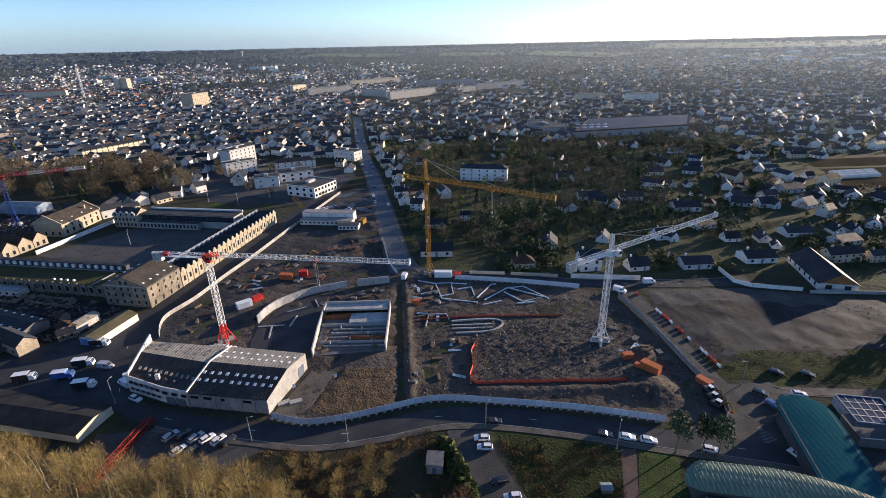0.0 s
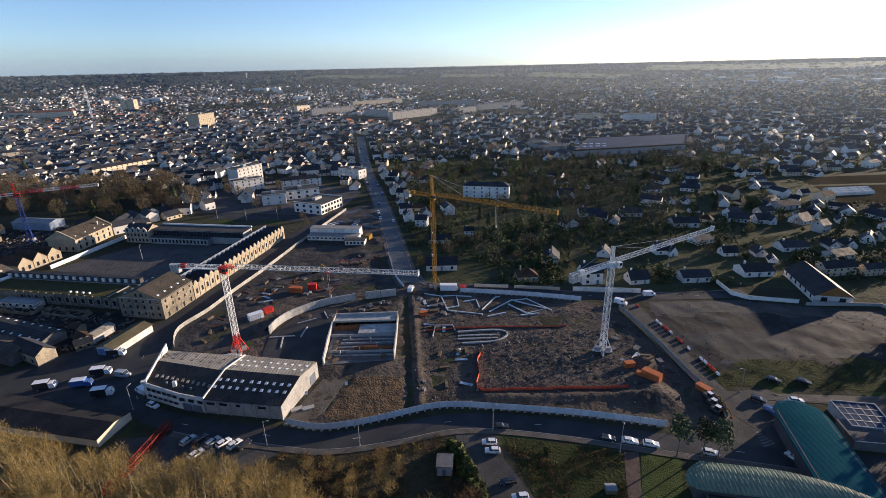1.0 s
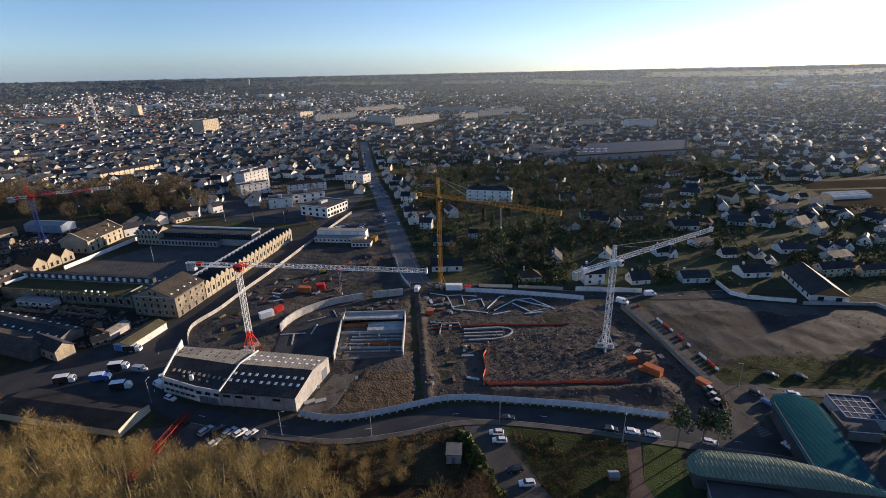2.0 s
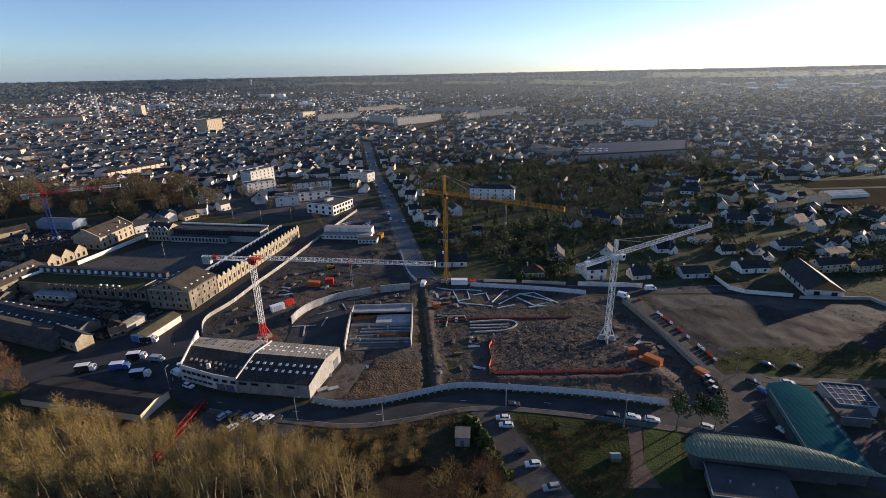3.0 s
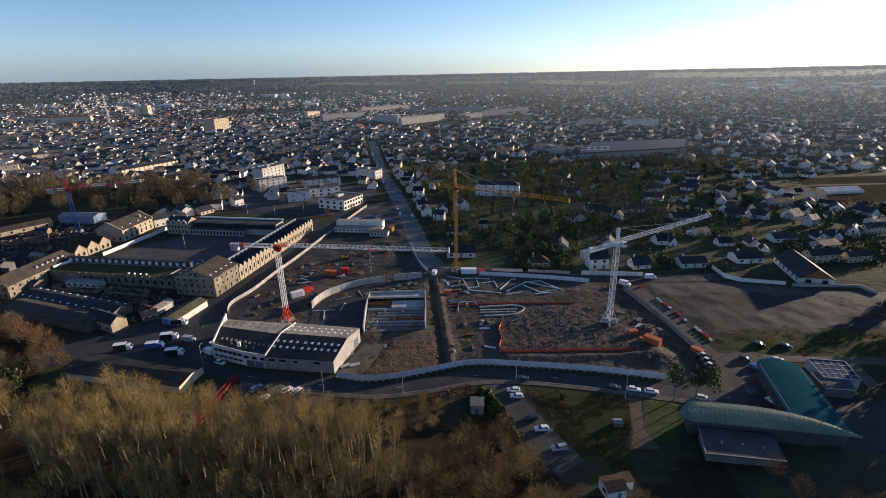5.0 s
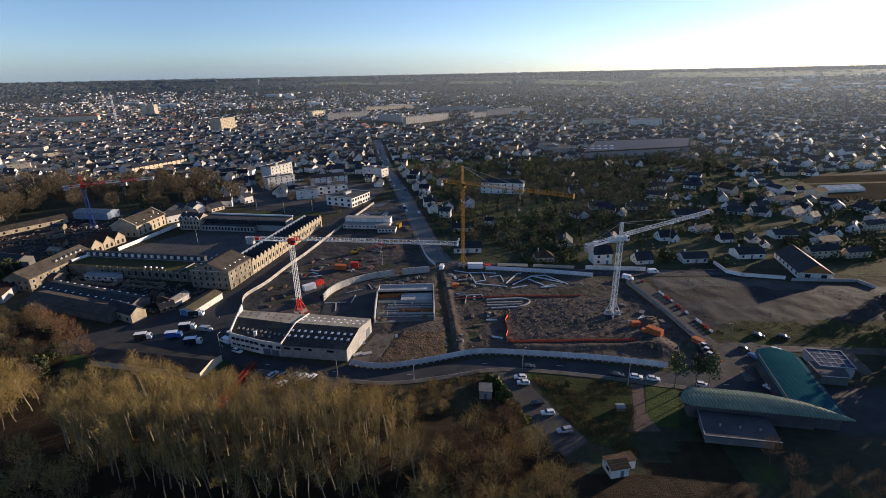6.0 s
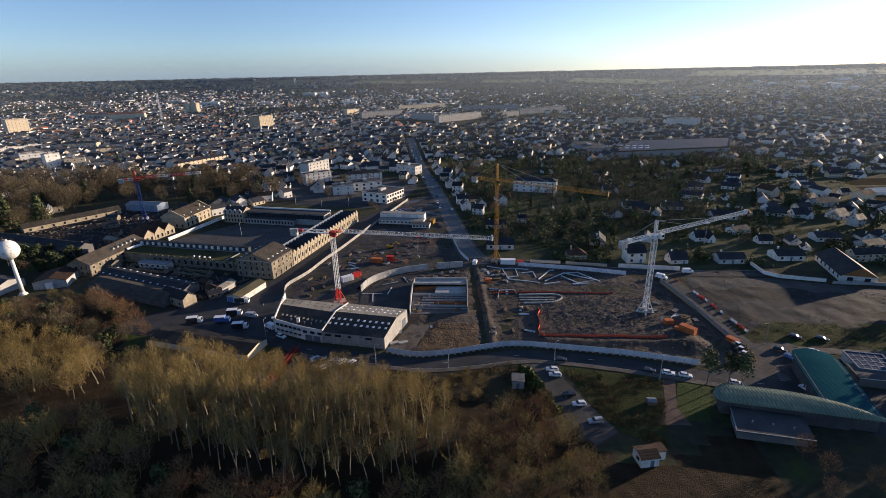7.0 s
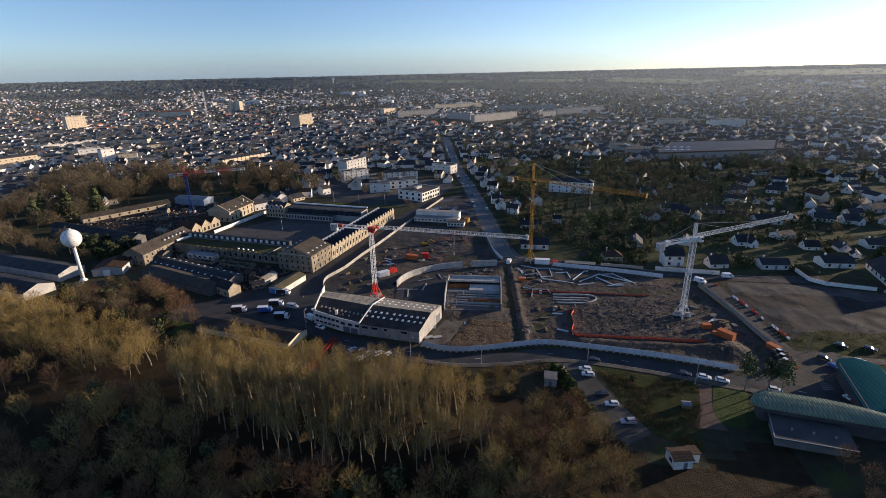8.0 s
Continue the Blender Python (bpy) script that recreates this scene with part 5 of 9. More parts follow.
part("hatch_rail", MB().tube((0, 0, 28.3), (0, 0, 29.0), 0.9, 0.9, 10), M_STEEL, wt)


# lamp posts
def lamp_post(h=9.0, arms=2):
    p = thing("street_lamp", "tall grey street lamp with one short arm", "street lamp", at(0, 0, -500))
    part("pole", MB().tube((0, 0, 0), (0, 0, h), 0.14, 0.08, 8), M_STEEL, p)
    for k in range(arms):
        s = 1 if k == 0 else -1
        part("arm", MB().beam((0, 0, h - 0.1), (s * 1.1, 0, h + 0.15), 0.08), M_STEEL, p)
        part("lamp_head", MB().cbox(s * 1.3, 0, h + 0.08, 0.7, 0.28, 0.14), M_STEEL, p)
    part("base_plate", MB().cbox(0, 0, 0, 0.5, 0.5, 0.1), M_CONC, p)
    return p


LAMP = lamp_post(8.5, 1)
LAMP_AT = [(-54.5, 102.6), (-28, 102.3), (10, 107.3), (44, 98.7), (-103, 119), (-178, 250), (-146, 322), (-125, 326), (-171, 331), (91, 124)]
for i, (x, y) in enumerate(LAMP_AT):
    m = at(x, y, 0.05, 20 * i)
    if i == 0:
        LAMP.matrix_basis = m
    else:
        copy_thing(LAMP, m)
tagged(LAMP, group="street lamps")


# ---- the building site ----
def wall_line(mb, pts, z0, heights, t):
    """Standing wall along points, with its top at the given heights."""
    n = len(pts)
    vs = []
    for i, p in enumerate(pts):
        d = (Vector(pts[min(i + 1, n - 1)]) - Vector(pts[max(i - 1, 0)])).normalized()
        s = Vector((-d.y, d.x)) * t / 2
        h = heights[i] if isinstance(heights, (list, tuple)) else heights
        vs += [(p[0] - s.x, p[1] - s.y, z0), (p[0] + s.x, p[1] + s.y, z0), (p[0] + s.x, p[1] + s.y, h), (p[0] - s.x, p[1] - s.y, h)]
    fs = [(0, 1, 2, 3), tuple(4 * (n - 1) + k for k in (3, 2, 1, 0))]
    for i in range(n - 1):
        a, b = 4 * i, 4 * i + 4
        fs += [(a + k, b + k, b + (k + 1) % 4, a + (k + 1) % 4) for k in range(4)]
    return mb.add(vs, fs)


# curved retaining wall in cast sections with a raised bank behind
cw = thing("curved_wall", "new curved concrete retaining wall of the basin", "retaining wall")
arc = smooth_line([(-75, 164), (-74, 170.5), (-70, 178.5), (-60, 187.5), (-49, 192.5), (-43.5, 194.3)], 3.0)
for i in range(len(arc) - 1):
    part("wall_section", wall_line(MB(), [arc[i], arc[i].lerp(arc[i + 1], 0.5), arc[i + 1].lerp(arc[i], 0.004)], -0.3, 3.7 - 0.02 * i, 0.4), M_CONC, cw)
for x0, x1 in ((-41, -34.2), (-34, -27)):
    part("wall_section", wall_line(MB(), [(x0, 195.0 + (x0 + 41) * 0.2), (x1, 195.0 + (x1 + 41) * 0.2)], -0.3, 3.6, 0.4), M_CONC, cw)
mb = MB()
bank = [p + Vector((-0.9, 1.6)) for p in arc]
out = [p + Vector((-3.6, 3.8)) for p in arc]
for i in range(len(arc)):
    j = 0.3 * noise.noise(Vector((i * 0.7, 3, 1)))
    mb.v += [(arc[i].x - 0.2, arc[i].y + 0.3, 2.6 + j), (bank[i].x, bank[i].y, 2.7 + j), (out[i].x + j, out[i].y, -0.2)]
for i in range(len(arc) - 1):
    mb.f += [(3 * i, 3 * i + 3, 3 * i + 4, 3 * i + 1), (3 * i + 1, 3 * i + 4, 3 * i + 5, 3 * i + 2)]
mb.m = [0] * len(mb.f)
solid("earth_bank", mb, M_MUD, "brown earth bank behind the curved wall", "bank", "structure", smooth=True)
flat("basin_floor", [(-74, 163), (-73, 151), (-70, 141), (-49, 143), (-51, 168), (-52, 186), (-58, 186.5), (-68, 178.5)], 0.42, M_ASPH, "dark screeded basin floor inside the curved wall", "slab")
for x0, y0, x1, y1 in ((-74, 161, -64, 162), (-68.5, 161, -67, 153), (-61, 169, -61.5, 161), (-66, 172, -59, 176), (-57, 182, -54, 176)):
    d = Vector((x1 - x0, y1 - y0))
    solid("concrete_strip", MB().cbox((x0 + x1) / 2, (y0 + y1) / 2, 0.4, d.length, 0.5, 0.3, math.degrees(math.atan2(d.y, d.x))), M_CONC, "pale concrete strip cast on the basin floor", "strip", group="strips on the basin floor")

# pool shell under construction
sh = thing("pool_shell", "unfinished concrete pool shell with cross walls and formwork", "concrete shell")
part("side_wall", wall_line(MB(), [(-47.6, 141), (-49.2, 155), (-50.2, 168)], 0, 3.4, 0.45), M_CONC, sh, "sunlit concrete side wall")
part("side_wall", wall_line(MB(), [(-22.6, 144.5), (-23.2, 160), (-24, 174.5)], 0, 3.4, 0.45), M_CONC, sh)
part("back_wall", wall_line(MB(), [(-50.0, 174.0), (-24, 175)], 0, 3.8, 0.45), M_CONC, sh)
part("return_wall", wall_line(MB(), [(-49.9, 168.2), (-49.8, 174)], 0, 3.8, 0.4), M_CONC, sh)
part("deck", MB().prism([(-49.5, 168.5), (-24.5, 169.2), (-24.4, 174.5), (-49.4, 173.6)], 2.5, 2.9), M_CONC, sh, "pale concrete deck")
part("deck_edge", wall_line(MB(), [(-49.5, 168.3), (-24.4, 169.0)], 2.9, 3.5, 0.25), M_CONC, sh)
part("floor", MB().prism([(-47.5, 141.5), (-22.9, 144.5), (-24, 168), (-49.5, 168)], -0.2, 0.45), M_CONCD, sh, "dark concrete floor")
part("inner_slab", MB().prism([(-38.5, 161), (-24, 161.5), (-24.2, 168.5), (-38.8, 168)], 0.45, 1.9), M_CONC, sh)
for y, h, x0 in ((161.0, 1.6, -49), (158.2, 1.1, -44), (155.4, 1.3, -44), (152.8, 1.0, -46), (149.6, 1.4, -47), (147.4, 0.9, -46)):
    part("cross_wall", wall_line(MB(), [(x0, y - 0.4), (-23.2, y)], 0.4, h, 0.3), M_CONC, sh)
for x, y in ((-41, 158), (-33, 157), (-30, 153), (-36, 150), (-43, 148), (-28, 149)):
    part("pillar", MB().cbox(x, y, 0.4, 0.4, 0.4, 2.0), M_CONC, sh)
for x, y, l, rz in ((-44.5, 165.8, 10, 2), (-30, 151, 14, 1), (-31, 150.3, 14, 1), (-43, 166.8, 9, 2)):
    part("formwork", MB().cbox(x, y, 0.44, l, 0.16, 1.9, rz), M_RUST, sh, "rusty formwork panel")
for k in range(10):
    y = 144.6 + k * 1.6
    part("rebar_mat", MB().beam((-46.5 + (k % 3) * 2, y, 0.62), (-26 - (k % 4) * 2.5, y + 0.3, 0.62), 0.09), M_RUST, sh)
for k in range(7):
    part("prop", MB().beam((-46 + k * 3.2, 167.2, 0.45), (-46 + k * 3.2, 167.9, 2.6), 0.14), M_CYEL, sh)
for k, (x, y) in enumerate(((-46, 156), (-45.5, 151), (-46.3, 146), (-44, 144), (-27, 146.4))):
    part("timber_pile", MB().cbox(x, y, 0.45, 2.6, 0.9, 0.5 + 0.1 * k, 80 - 12 * k), M_TIMBER, sh)


def strip_footing(pts, h, w, label, mat=None):
    z = min(site_z(*p) for p in pts) - 0.1
    return solid("strip_footing", wall_line(MB(), [Vector(p) for p in pts], z - 0.3, z + 0.25 + h, w), mat or M_CONC, label, "footing", group="concrete footings")


# zigzag and oval footings
for pts in ([(12, 182), (19, 194), (21, 194.5)], [(15, 180), (26, 191), (40, 182), (31, 178), (24, 187)], [(26, 190.5), (33, 192), (42, 180.5)], [(-14, 199), (-6, 196), (-3, 182), (12, 178)], [(-6, 196), (1, 196.5), (2, 186), (-4, 184)],
            [(14, 176), (22, 179)], [(4, 190), (10, 192), (11, 184)], [(28, 176.5), (36, 178)], [(-12, 186), (-4, 189)], [(1, 196), (8, 195)]):
    strip_footing(pts, 0.35, 0.45, "pale concrete strip footing laid out on the earth", M_PIPE)
oval = [(1, 163.3), (14, 164.5), (19, 163.8), (20.8, 161.5), (19, 158.5), (14.5, 155.8), (2, 154.8)]
strip_footing([tuple(p) for p in smooth_line(oval, 2.0)], 0.5, 0.6, "curved concrete footing with a rounded end")
strip_footing([(1, 160.6), (17, 161)], 0.4, 0.5, "straight concrete footing inside the curved one")
strip_footing([(1, 158), (16.5, 158.4)], 0.4, 0.5, "straight concrete footing inside the curved one")
strip_footing([(-9, 160), (-8, 169), (-1, 169), (0, 165)], 0.4, 0.4, "small concrete frame footing")


# orange safety netting on posts
def netting(name, pts, label, h=1.1):
    n = thing(name, label, "safety netting")
    line = smooth_line(pts, 2.5)
    for a, b in zip(line, line[1:]):
        za, zb = site_z(a.x, a.y) - 0.05, site_z(b.x, b.y) - 0.05
        mb = MB()
        sag = 0.12 * rnet.random()
        m = a.lerp(b, 0.5)
        d = (b - a).normalized()
        s = Vector((-d.y, d.x)) * 0.05
        mb.add([(a.x, a.y, za), (m.x + s.x, m.y + s.y, (za + zb) / 2), (b.x, b.y, zb), (b.x, b.y, zb + h), (m.x - s.x, m.y - s.y, (za + zb) / 2 + h - sag), (a.x, a.y, za + h)], [(0, 1, 4, 5), (1, 2, 3, 4)])
        part("net", mb, M_ORANGE, n)
        part("post", MB().beam((a.x, a.y, za - 0.3), (a.x, a.y, za + h + 0.15), 0.06), M_STEEL, n)
    return n


rnet = random.Random(8)
netting("orange_netting", [(8.5, 149), (9, 146), (7.6, 143), (7.8, 135), (7.2, 126.3), (20, 126), (40, 126), (58, 126.4)], "orange safety netting round the excavated field", 1.3)
netting("orange_netting", [(-12, 164.6), (0, 166.2), (18, 167), (30, 166.5), (46, 167)], "orange safety netting across the site", 0.8)


def skip(name, label, x, y, rz, l, w, h, mat, cat="skip"):
    s = thing(name, label, cat, at(x, y, site_z(x, y) - 0.05, rz))
    mb = MB()
    mb.box(-l / 2, -w / 2, 0.15, l / 2, w / 2, h)
    part("body", mb, mat, s)
    for k in range(int(l / 0.9)):
        part("rib", MB().box(-l / 2 + 0.3 + k * 0.9, -w / 2 - 0.08, 0.2, -l / 2 + 0.42 + k * 0.9, w / 2 + 0.08, h - 0.05), mat, s)
    part("rim", MB().box(-l / 2 - 0.06, -w / 2 - 0.1, h + 0.003, l / 2 + 0.06, w / 2 + 0.1, h + 0.12), mat, s)
    part("runner", MB().box(-l / 2, -w / 2 + 0.2, 0, l / 2, -w / 2 + 0.4, 0.15).box(-l / 2, w / 2 - 0.4, 0, l / 2, w / 2 - 0.2, 0.15), M_STEEL, s)
    return s


skip("storage_container", "orange steel container on the spoil heap", 65.5, 131.5, -48, 6.1, 2.6, 2.7, M_OCONT, "container")
skip("skip", "small orange skip beside the excavation", 60.5, 138.5, 10, 3.4, 2.0, 1.9, M_OCONT)
skip("skip", "orange skip with rubble beside the site road", 62.5, 133.5, -40, 2.4, 1.6, 1.2, M_OCONT)
skip("skip", "orange skip beside the access road", 79.5, 124.5, -60, 4.6, 2.3, 1.8, M_OCONT)
skip("site_cabin", "white site cabin below the earth bank", -85.5, 177.5, 40, 6.1, 2.5, 2.7, M_WHITEB, "cabin")
skip("site_cabin", "red site cabin beside a white one", -82, 183, 50, 4.0, 2.4, 2.2, M_CRED, "cabin")
skip("site_cabin", "white site cabin at the foot of the yellow crane", -2.5, 203.4, -3, 8.0, 2.6, 2.8, M_WHITEB, "cabin")
skip("site_cabin", "red site cabin at the foot of the yellow crane", 4.2, 202.8, -3, 3.0, 2.4, 2.2, M_CRED, "cabin")
skip("storage_container", "orange-red steel container behind the curved wall", -75.5, 203.5, -8, 6.5, 2.6, 2.7, M_OCONT, "container")
skip("storage_container", "bright red steel container behind the curved wall", -68.5, 206, 10, 4.0, 2.6, 2.9, M_CRED, "container")
skip("skip", "orange skip beside the trench", -13.5, 178, 15, 3.0, 2.2, 2.0, M_OCONT)
# double row of pale site offices near the boulevard
for j in range(2):
    for k in range(6):
        x, y = -87.5 + k * 5.4, 281 - k * 0.6 + j * 7
        c = thing("site_office", "pale flat roofed site office unit in a row", "site office", at(x, y, 0.06, -6), "site offices in rows")
        part("body", MB().box(-2.6, -3.2, 0.15, 2.6, 3.2, 3.0 if j == 0 else 5.6), M_WHITE, c)
        part("roof", MB().box(-2.7, -3.3, 3.003 if j == 0 else 5.603, 2.7, 3.3, 3.2 if j == 0 else 5.8), M_KERB, c)
        for u in (-1.3, 1.3):
            part("window", MB().box(u - 0.6, -3.25, 1.2, u + 0.6, -3.2, 2.2), M_GLASS, c)
        part("plinth", MB().box(-2.5, -3.0, -0.1, 2.5, 3.0, 0.15), M_CONCD, c)
gabled("meeting_cabin", "white site cabin with a red and white front", -65, 268, -4, 12, 6, 2.9, 3.2, M_WHITE, M_FLAT, "x", [("front", 5, 1.0, 1.2, 1.3)], category="cabin")
skip("site_cabin", "yellow steel cabin beside the offices", -52, 277, -10, 3, 6, 3.2, M_CYEL, "cabin")


# heaps of building materials
def stack(kind, x, y, rz, r):
    z = site_z(x, y) - 0.06
    if kind == 0:
        s = thing("timber_stack", "stack of formwork timber on the ground", "timber stack", at(x, y, z, rz, 0.8), "stacks of material")
        for k in range(3):
            part("layer", MB().box(-2.2, -0.6 + r.uniform(-0.1, 0.1), k * 0.32, 2.2, 0.6, k * 0.32 + 0.26), M_TIMBER, s)
    elif kind == 1:
        s = thing("rebar_bundle", "bundle of rusty reinforcing bars", "rebar", at(x, y, z, rz, 0.8), "stacks of material")
        for k in range(4):
            part("bar", MB().beam((-3, -0.5 + k * 0.25, 0.15 + 0.12 * (k % 2)), (3, -0.5 + k * 0.2 + r.uniform(-0.1, 0.1), 0.15 + 0.12 * (k % 2)), 0.12), M_RUST, s)
    elif kind == 2:
        s = thing("formwork_stack", "stack of dark steel formwork panels", "formwork", at(x, y, z, rz, 0.8), "stacks of material")
        for k in range(4):
            part("panel", MB().box(-1.6, -1.2, k * 0.24, 1.6, 1.2 + r.uniform(-0.1, 0.1), k * 0.24 + 0.18), M_CONCD, s)
    elif kind == 3:
        s = thing("pipe_stack", "stack of pale plastic pipes", "pipes", at(x, y, z, rz, 0.8), "stacks of material")
        for k in range(5):
            part("pipe", MB().tube((-2.8, -0.6 + 0.3 * k, 0.16), (2.8, -0.6 + 0.3 * k, 0.16), 0.15, None, 8), M_PIPE, s)
    else:
        s = thing("block_pallet", "pallet of pale concrete blocks", "pallet", at(x, y, z, rz), "stacks of material")
        part("pallet", MB().box(-0.6, -0.6, 0, 0.6, 0.6, 0.15), M_TIMBER, s)
        for k in range(4):
            part("block_layer", MB().box(-0.55, -0.55 , 0.153 + k * 0.24, 0.55, 0.55, 0.38 + k * 0.24), M_KERB, s)
    return s


rs = random.Random(17)
for zone, n, kinds in (([(-104, 200), (-84, 186), (-80, 200), (-62, 196), (-55, 205), (-60, 222), (-97, 222)], 46, (0, 1, 1, 2, 3, 2)), ([(-66, 230), (-45, 226), (-40, 250), (-62, 252)], 22, (0, 1, 1, 2, 3)),
                       ([(-20, 198), (-14, 168), (-9, 160), (2, 168), (0, 195)], 16, (0, 2, 3, 4)), ([(58, 139), (72, 136), (74, 150), (60, 158), (57, 150)], 16, (0, 1, 2, 3)), ([(-58, 176), (-50, 178), (-30, 180), (-28, 192), (-45, 190)], 16, (0, 1, 2, 4)),
                       ([(-104, 160), (-90, 156), (-86, 172), (-98, 188), (-106, 182)], 10, (0, 1, 2)), ([(-12, 126), (4, 124), (4, 150), (-10, 150)], 10, (4, 3, 0))):
    xs, ys = [p[0] for p in zone], [p[1] for p in zone]
    made = 0
    while made < n:
        x, y = rs.uniform(min(xs), max(xs)), rs.uniform(min(ys), max(ys))
        if inside(zone, x, y):
            stack(rs.choice(kinds), x, y, rs.uniform(0, 180), rs)
            made += 1
# scaffold racks behind the curved wall
for k in range(4):
    sc = thing("scaffold_rack", "standing rack of rusty scaffold frames", "scaffold", at(-62 + k * 4.2, 236 + k * 0.6, 0.2, -8), "scaffold racks")
    for u in (-1.6, 0, 1.6):
        part("upright", MB().beam((u, 0, 0), (u, 0, 2.6), 0.1).beam((u, 1.6, 0), (u, 1.6, 2.6), 0.1), M_RUST, sc)
    for v in (0.9, 1.9, 2.6):
        part("ledger", MB().beam((-1.8, 0, v), (1.8, 0, v), 0.08).beam((-1.8, 1.6, v), (1.8, 1.6, v), 0.08), M_STEEL, sc)

# broken stones over the excavated field and the heaps
mb = MB()
for _ in range(2600):
    if rs.random() < 0.5:
        x, y = rs.uniform(9, 58), rs.uniform(127, 164)
    else:
        x, y = rs.uniform(-18, 76), rs.uniform(116, 186)
    if not inside(SITE, x, y):
        continue
    s = rs.uniform(0.12, 0.42) * (1.8 if rs.random() < 0.06 else 1)
    z = site_z(x, y)
    a = rs.uniform(0, 3.1)
    c, q = math.cos(a) * s, math.sin(a) * s
    f = rs.uniform(0.5, 0.9)
    mb.add([(x + c, y + q, z - 0.1), (x - q, y + c, z - 0.1), (x - c, y - q, z - 0.1), (x + q, y - c, z - 0.1), (x + c * 0.5, y + q * 0.6, z + s * f), (x - c * 0.5, y - q * 0.3, z + s * f * 1.2)],
           [(0, 1, 4), (1, 2, 5), (1, 5, 4), (2, 3, 5), (3, 0, 4), (3, 4, 5)])
solid("broken_stones", mb, M_RUBBLE, "broken stones and clods scattered over the site", "stones", "stuff")
mb = MB()
for _ in range(1300):
    x, y = rs.uniform(86, 240), rs.uniform(122, 186)
    if not inside(WASTE, x, y) or noise.noise(Vector((x, y, 2)) * 0.05) < -0.05:
        continue
    s = rs.uniform(0.12, 0.42)
    z = waste_z(x, y)
    mb.add([(x + s, y, z - 0.1), (x, y + s, z - 0.1), (x - s, y, z - 0.1), (x, y - s, z - 0.1), (x + 0.1, y, z + s * 0.7)], [(0, 1, 4), (1, 2, 4), (2, 3, 4), (3, 0, 4)])
solid("clods", mb, M_RUBBLE, "clods and rubble on the wasteland", "rubble", "stuff")


# plastic road barriers, red and white in turn
def barrier(mat, label):
    b = thing("road_barrier", label, "barrier", at(0, 0, -700))
    part("shell", MB().sweep_x([(-0.3, 0), (0.3, 0), (0.22, 0.3), (0.1, 0.9), (-0.1, 0.9), (-0.22, 0.3)], -0.85, 0.85), mat, b)
    part("foot", MB().box(-0.7, -0.33, 0.0, -0.35, 0.33, 0.12).box(0.35, -0.33, 0.0, 0.7, 0.33, 0.12), M_RUBBER, b)
    return b


BAR = [barrier(M_REDB, "red plastic road barrier along the access road"), barrier(M_WHITEB, "white plastic road barrier along the access road")]
first = [True, True]
row = smooth_line([(80, 183), (82, 174), (84.2, 163), (85.5, 155), (86.5, 147), (87.8, 140), (88.8, 132), (90, 127)], 2.3)
for i, p in enumerate(row[:-1]):
    d = row[i + 1] - p
    k = i // 2 % 2
    m = at(p.x, p.y, 0.06, math.degrees(math.atan2(d.y, d.x)))
    if rs.random() < 0.45:
        continue
    if first[k]:
        BAR[k].matrix_basis = m
        first[k] = False
    else:
        copy_thing(BAR[k], m)
for b in BAR:
    tagged(b, group="road barriers")
# mesh fence panels along the left edge of the access road
hoarding("mesh_fence", "grey site fence along the access road", [(71.5, 182), (74.5, 166), (77, 150), (79, 133), (81, 121), (80, 111), (76, 107.5)], 3.0, 1.9, M_STEEL, False)
# white marker boards on the mud plot
for x, y in ((-37, 129), (-49, 124)):
    s = thing("marker_board", "white site marker board on a post", "sign", at(x, y, site_z(x, y) - 0.05, 30))
    part("post", MB().box(-0.06, -0.06, 0, 0.06, 0.06, 1.2), M_TIMBER, s)
    part("board", MB().box(-0.5, -0.1, 1.0, 0.5, -0.062, 2.4), M_WHITEB, s)
for x, y, rz in ((-50.5, 118, 30), (-47, 118.5, 20)):
    solid("concrete_slab", MB().box(-1.8, -0.9, 0, 1.8, 0.9, 0.35), M_CONC, "pale concrete slab lying by the workshop gable", "slab", m=at(x, y, 0.08, rz))
flat("gable_apron", [(-52.5, 112.5), (-43, 110.5), (-38, 133), (-46, 133.5)], 0.12, M_PAVE, "pale dusty apron beside the workshop gable", "yard")


# ---- pool building with green metal roofs ----
def round_end(cx0, cy0, cx1, cy1, half, n=7):
    """Outline of a strip from one point to another with a rounded far end at the first point."""
    d = Vector((cx1 - cx0, cy1 - cy0)).normalized()
    s = Vector((-d.y, d.x))
    pts = []
    for k in range(n + 1):
        a = math.pi * (k / n - 0.5)
        p = Vector((cx0, cy0)) - d * half * 0.55 * math.cos(a) + s * half * -math.sin(a)
        pts.append((p.x, p.y))
    e = Vector((cx1, cy1))
    return pts + [tuple(e + s * -half), tuple(e + s * half)]


pool = thing("pool_building", "public pool with rounded green metal roofs", "pool building")


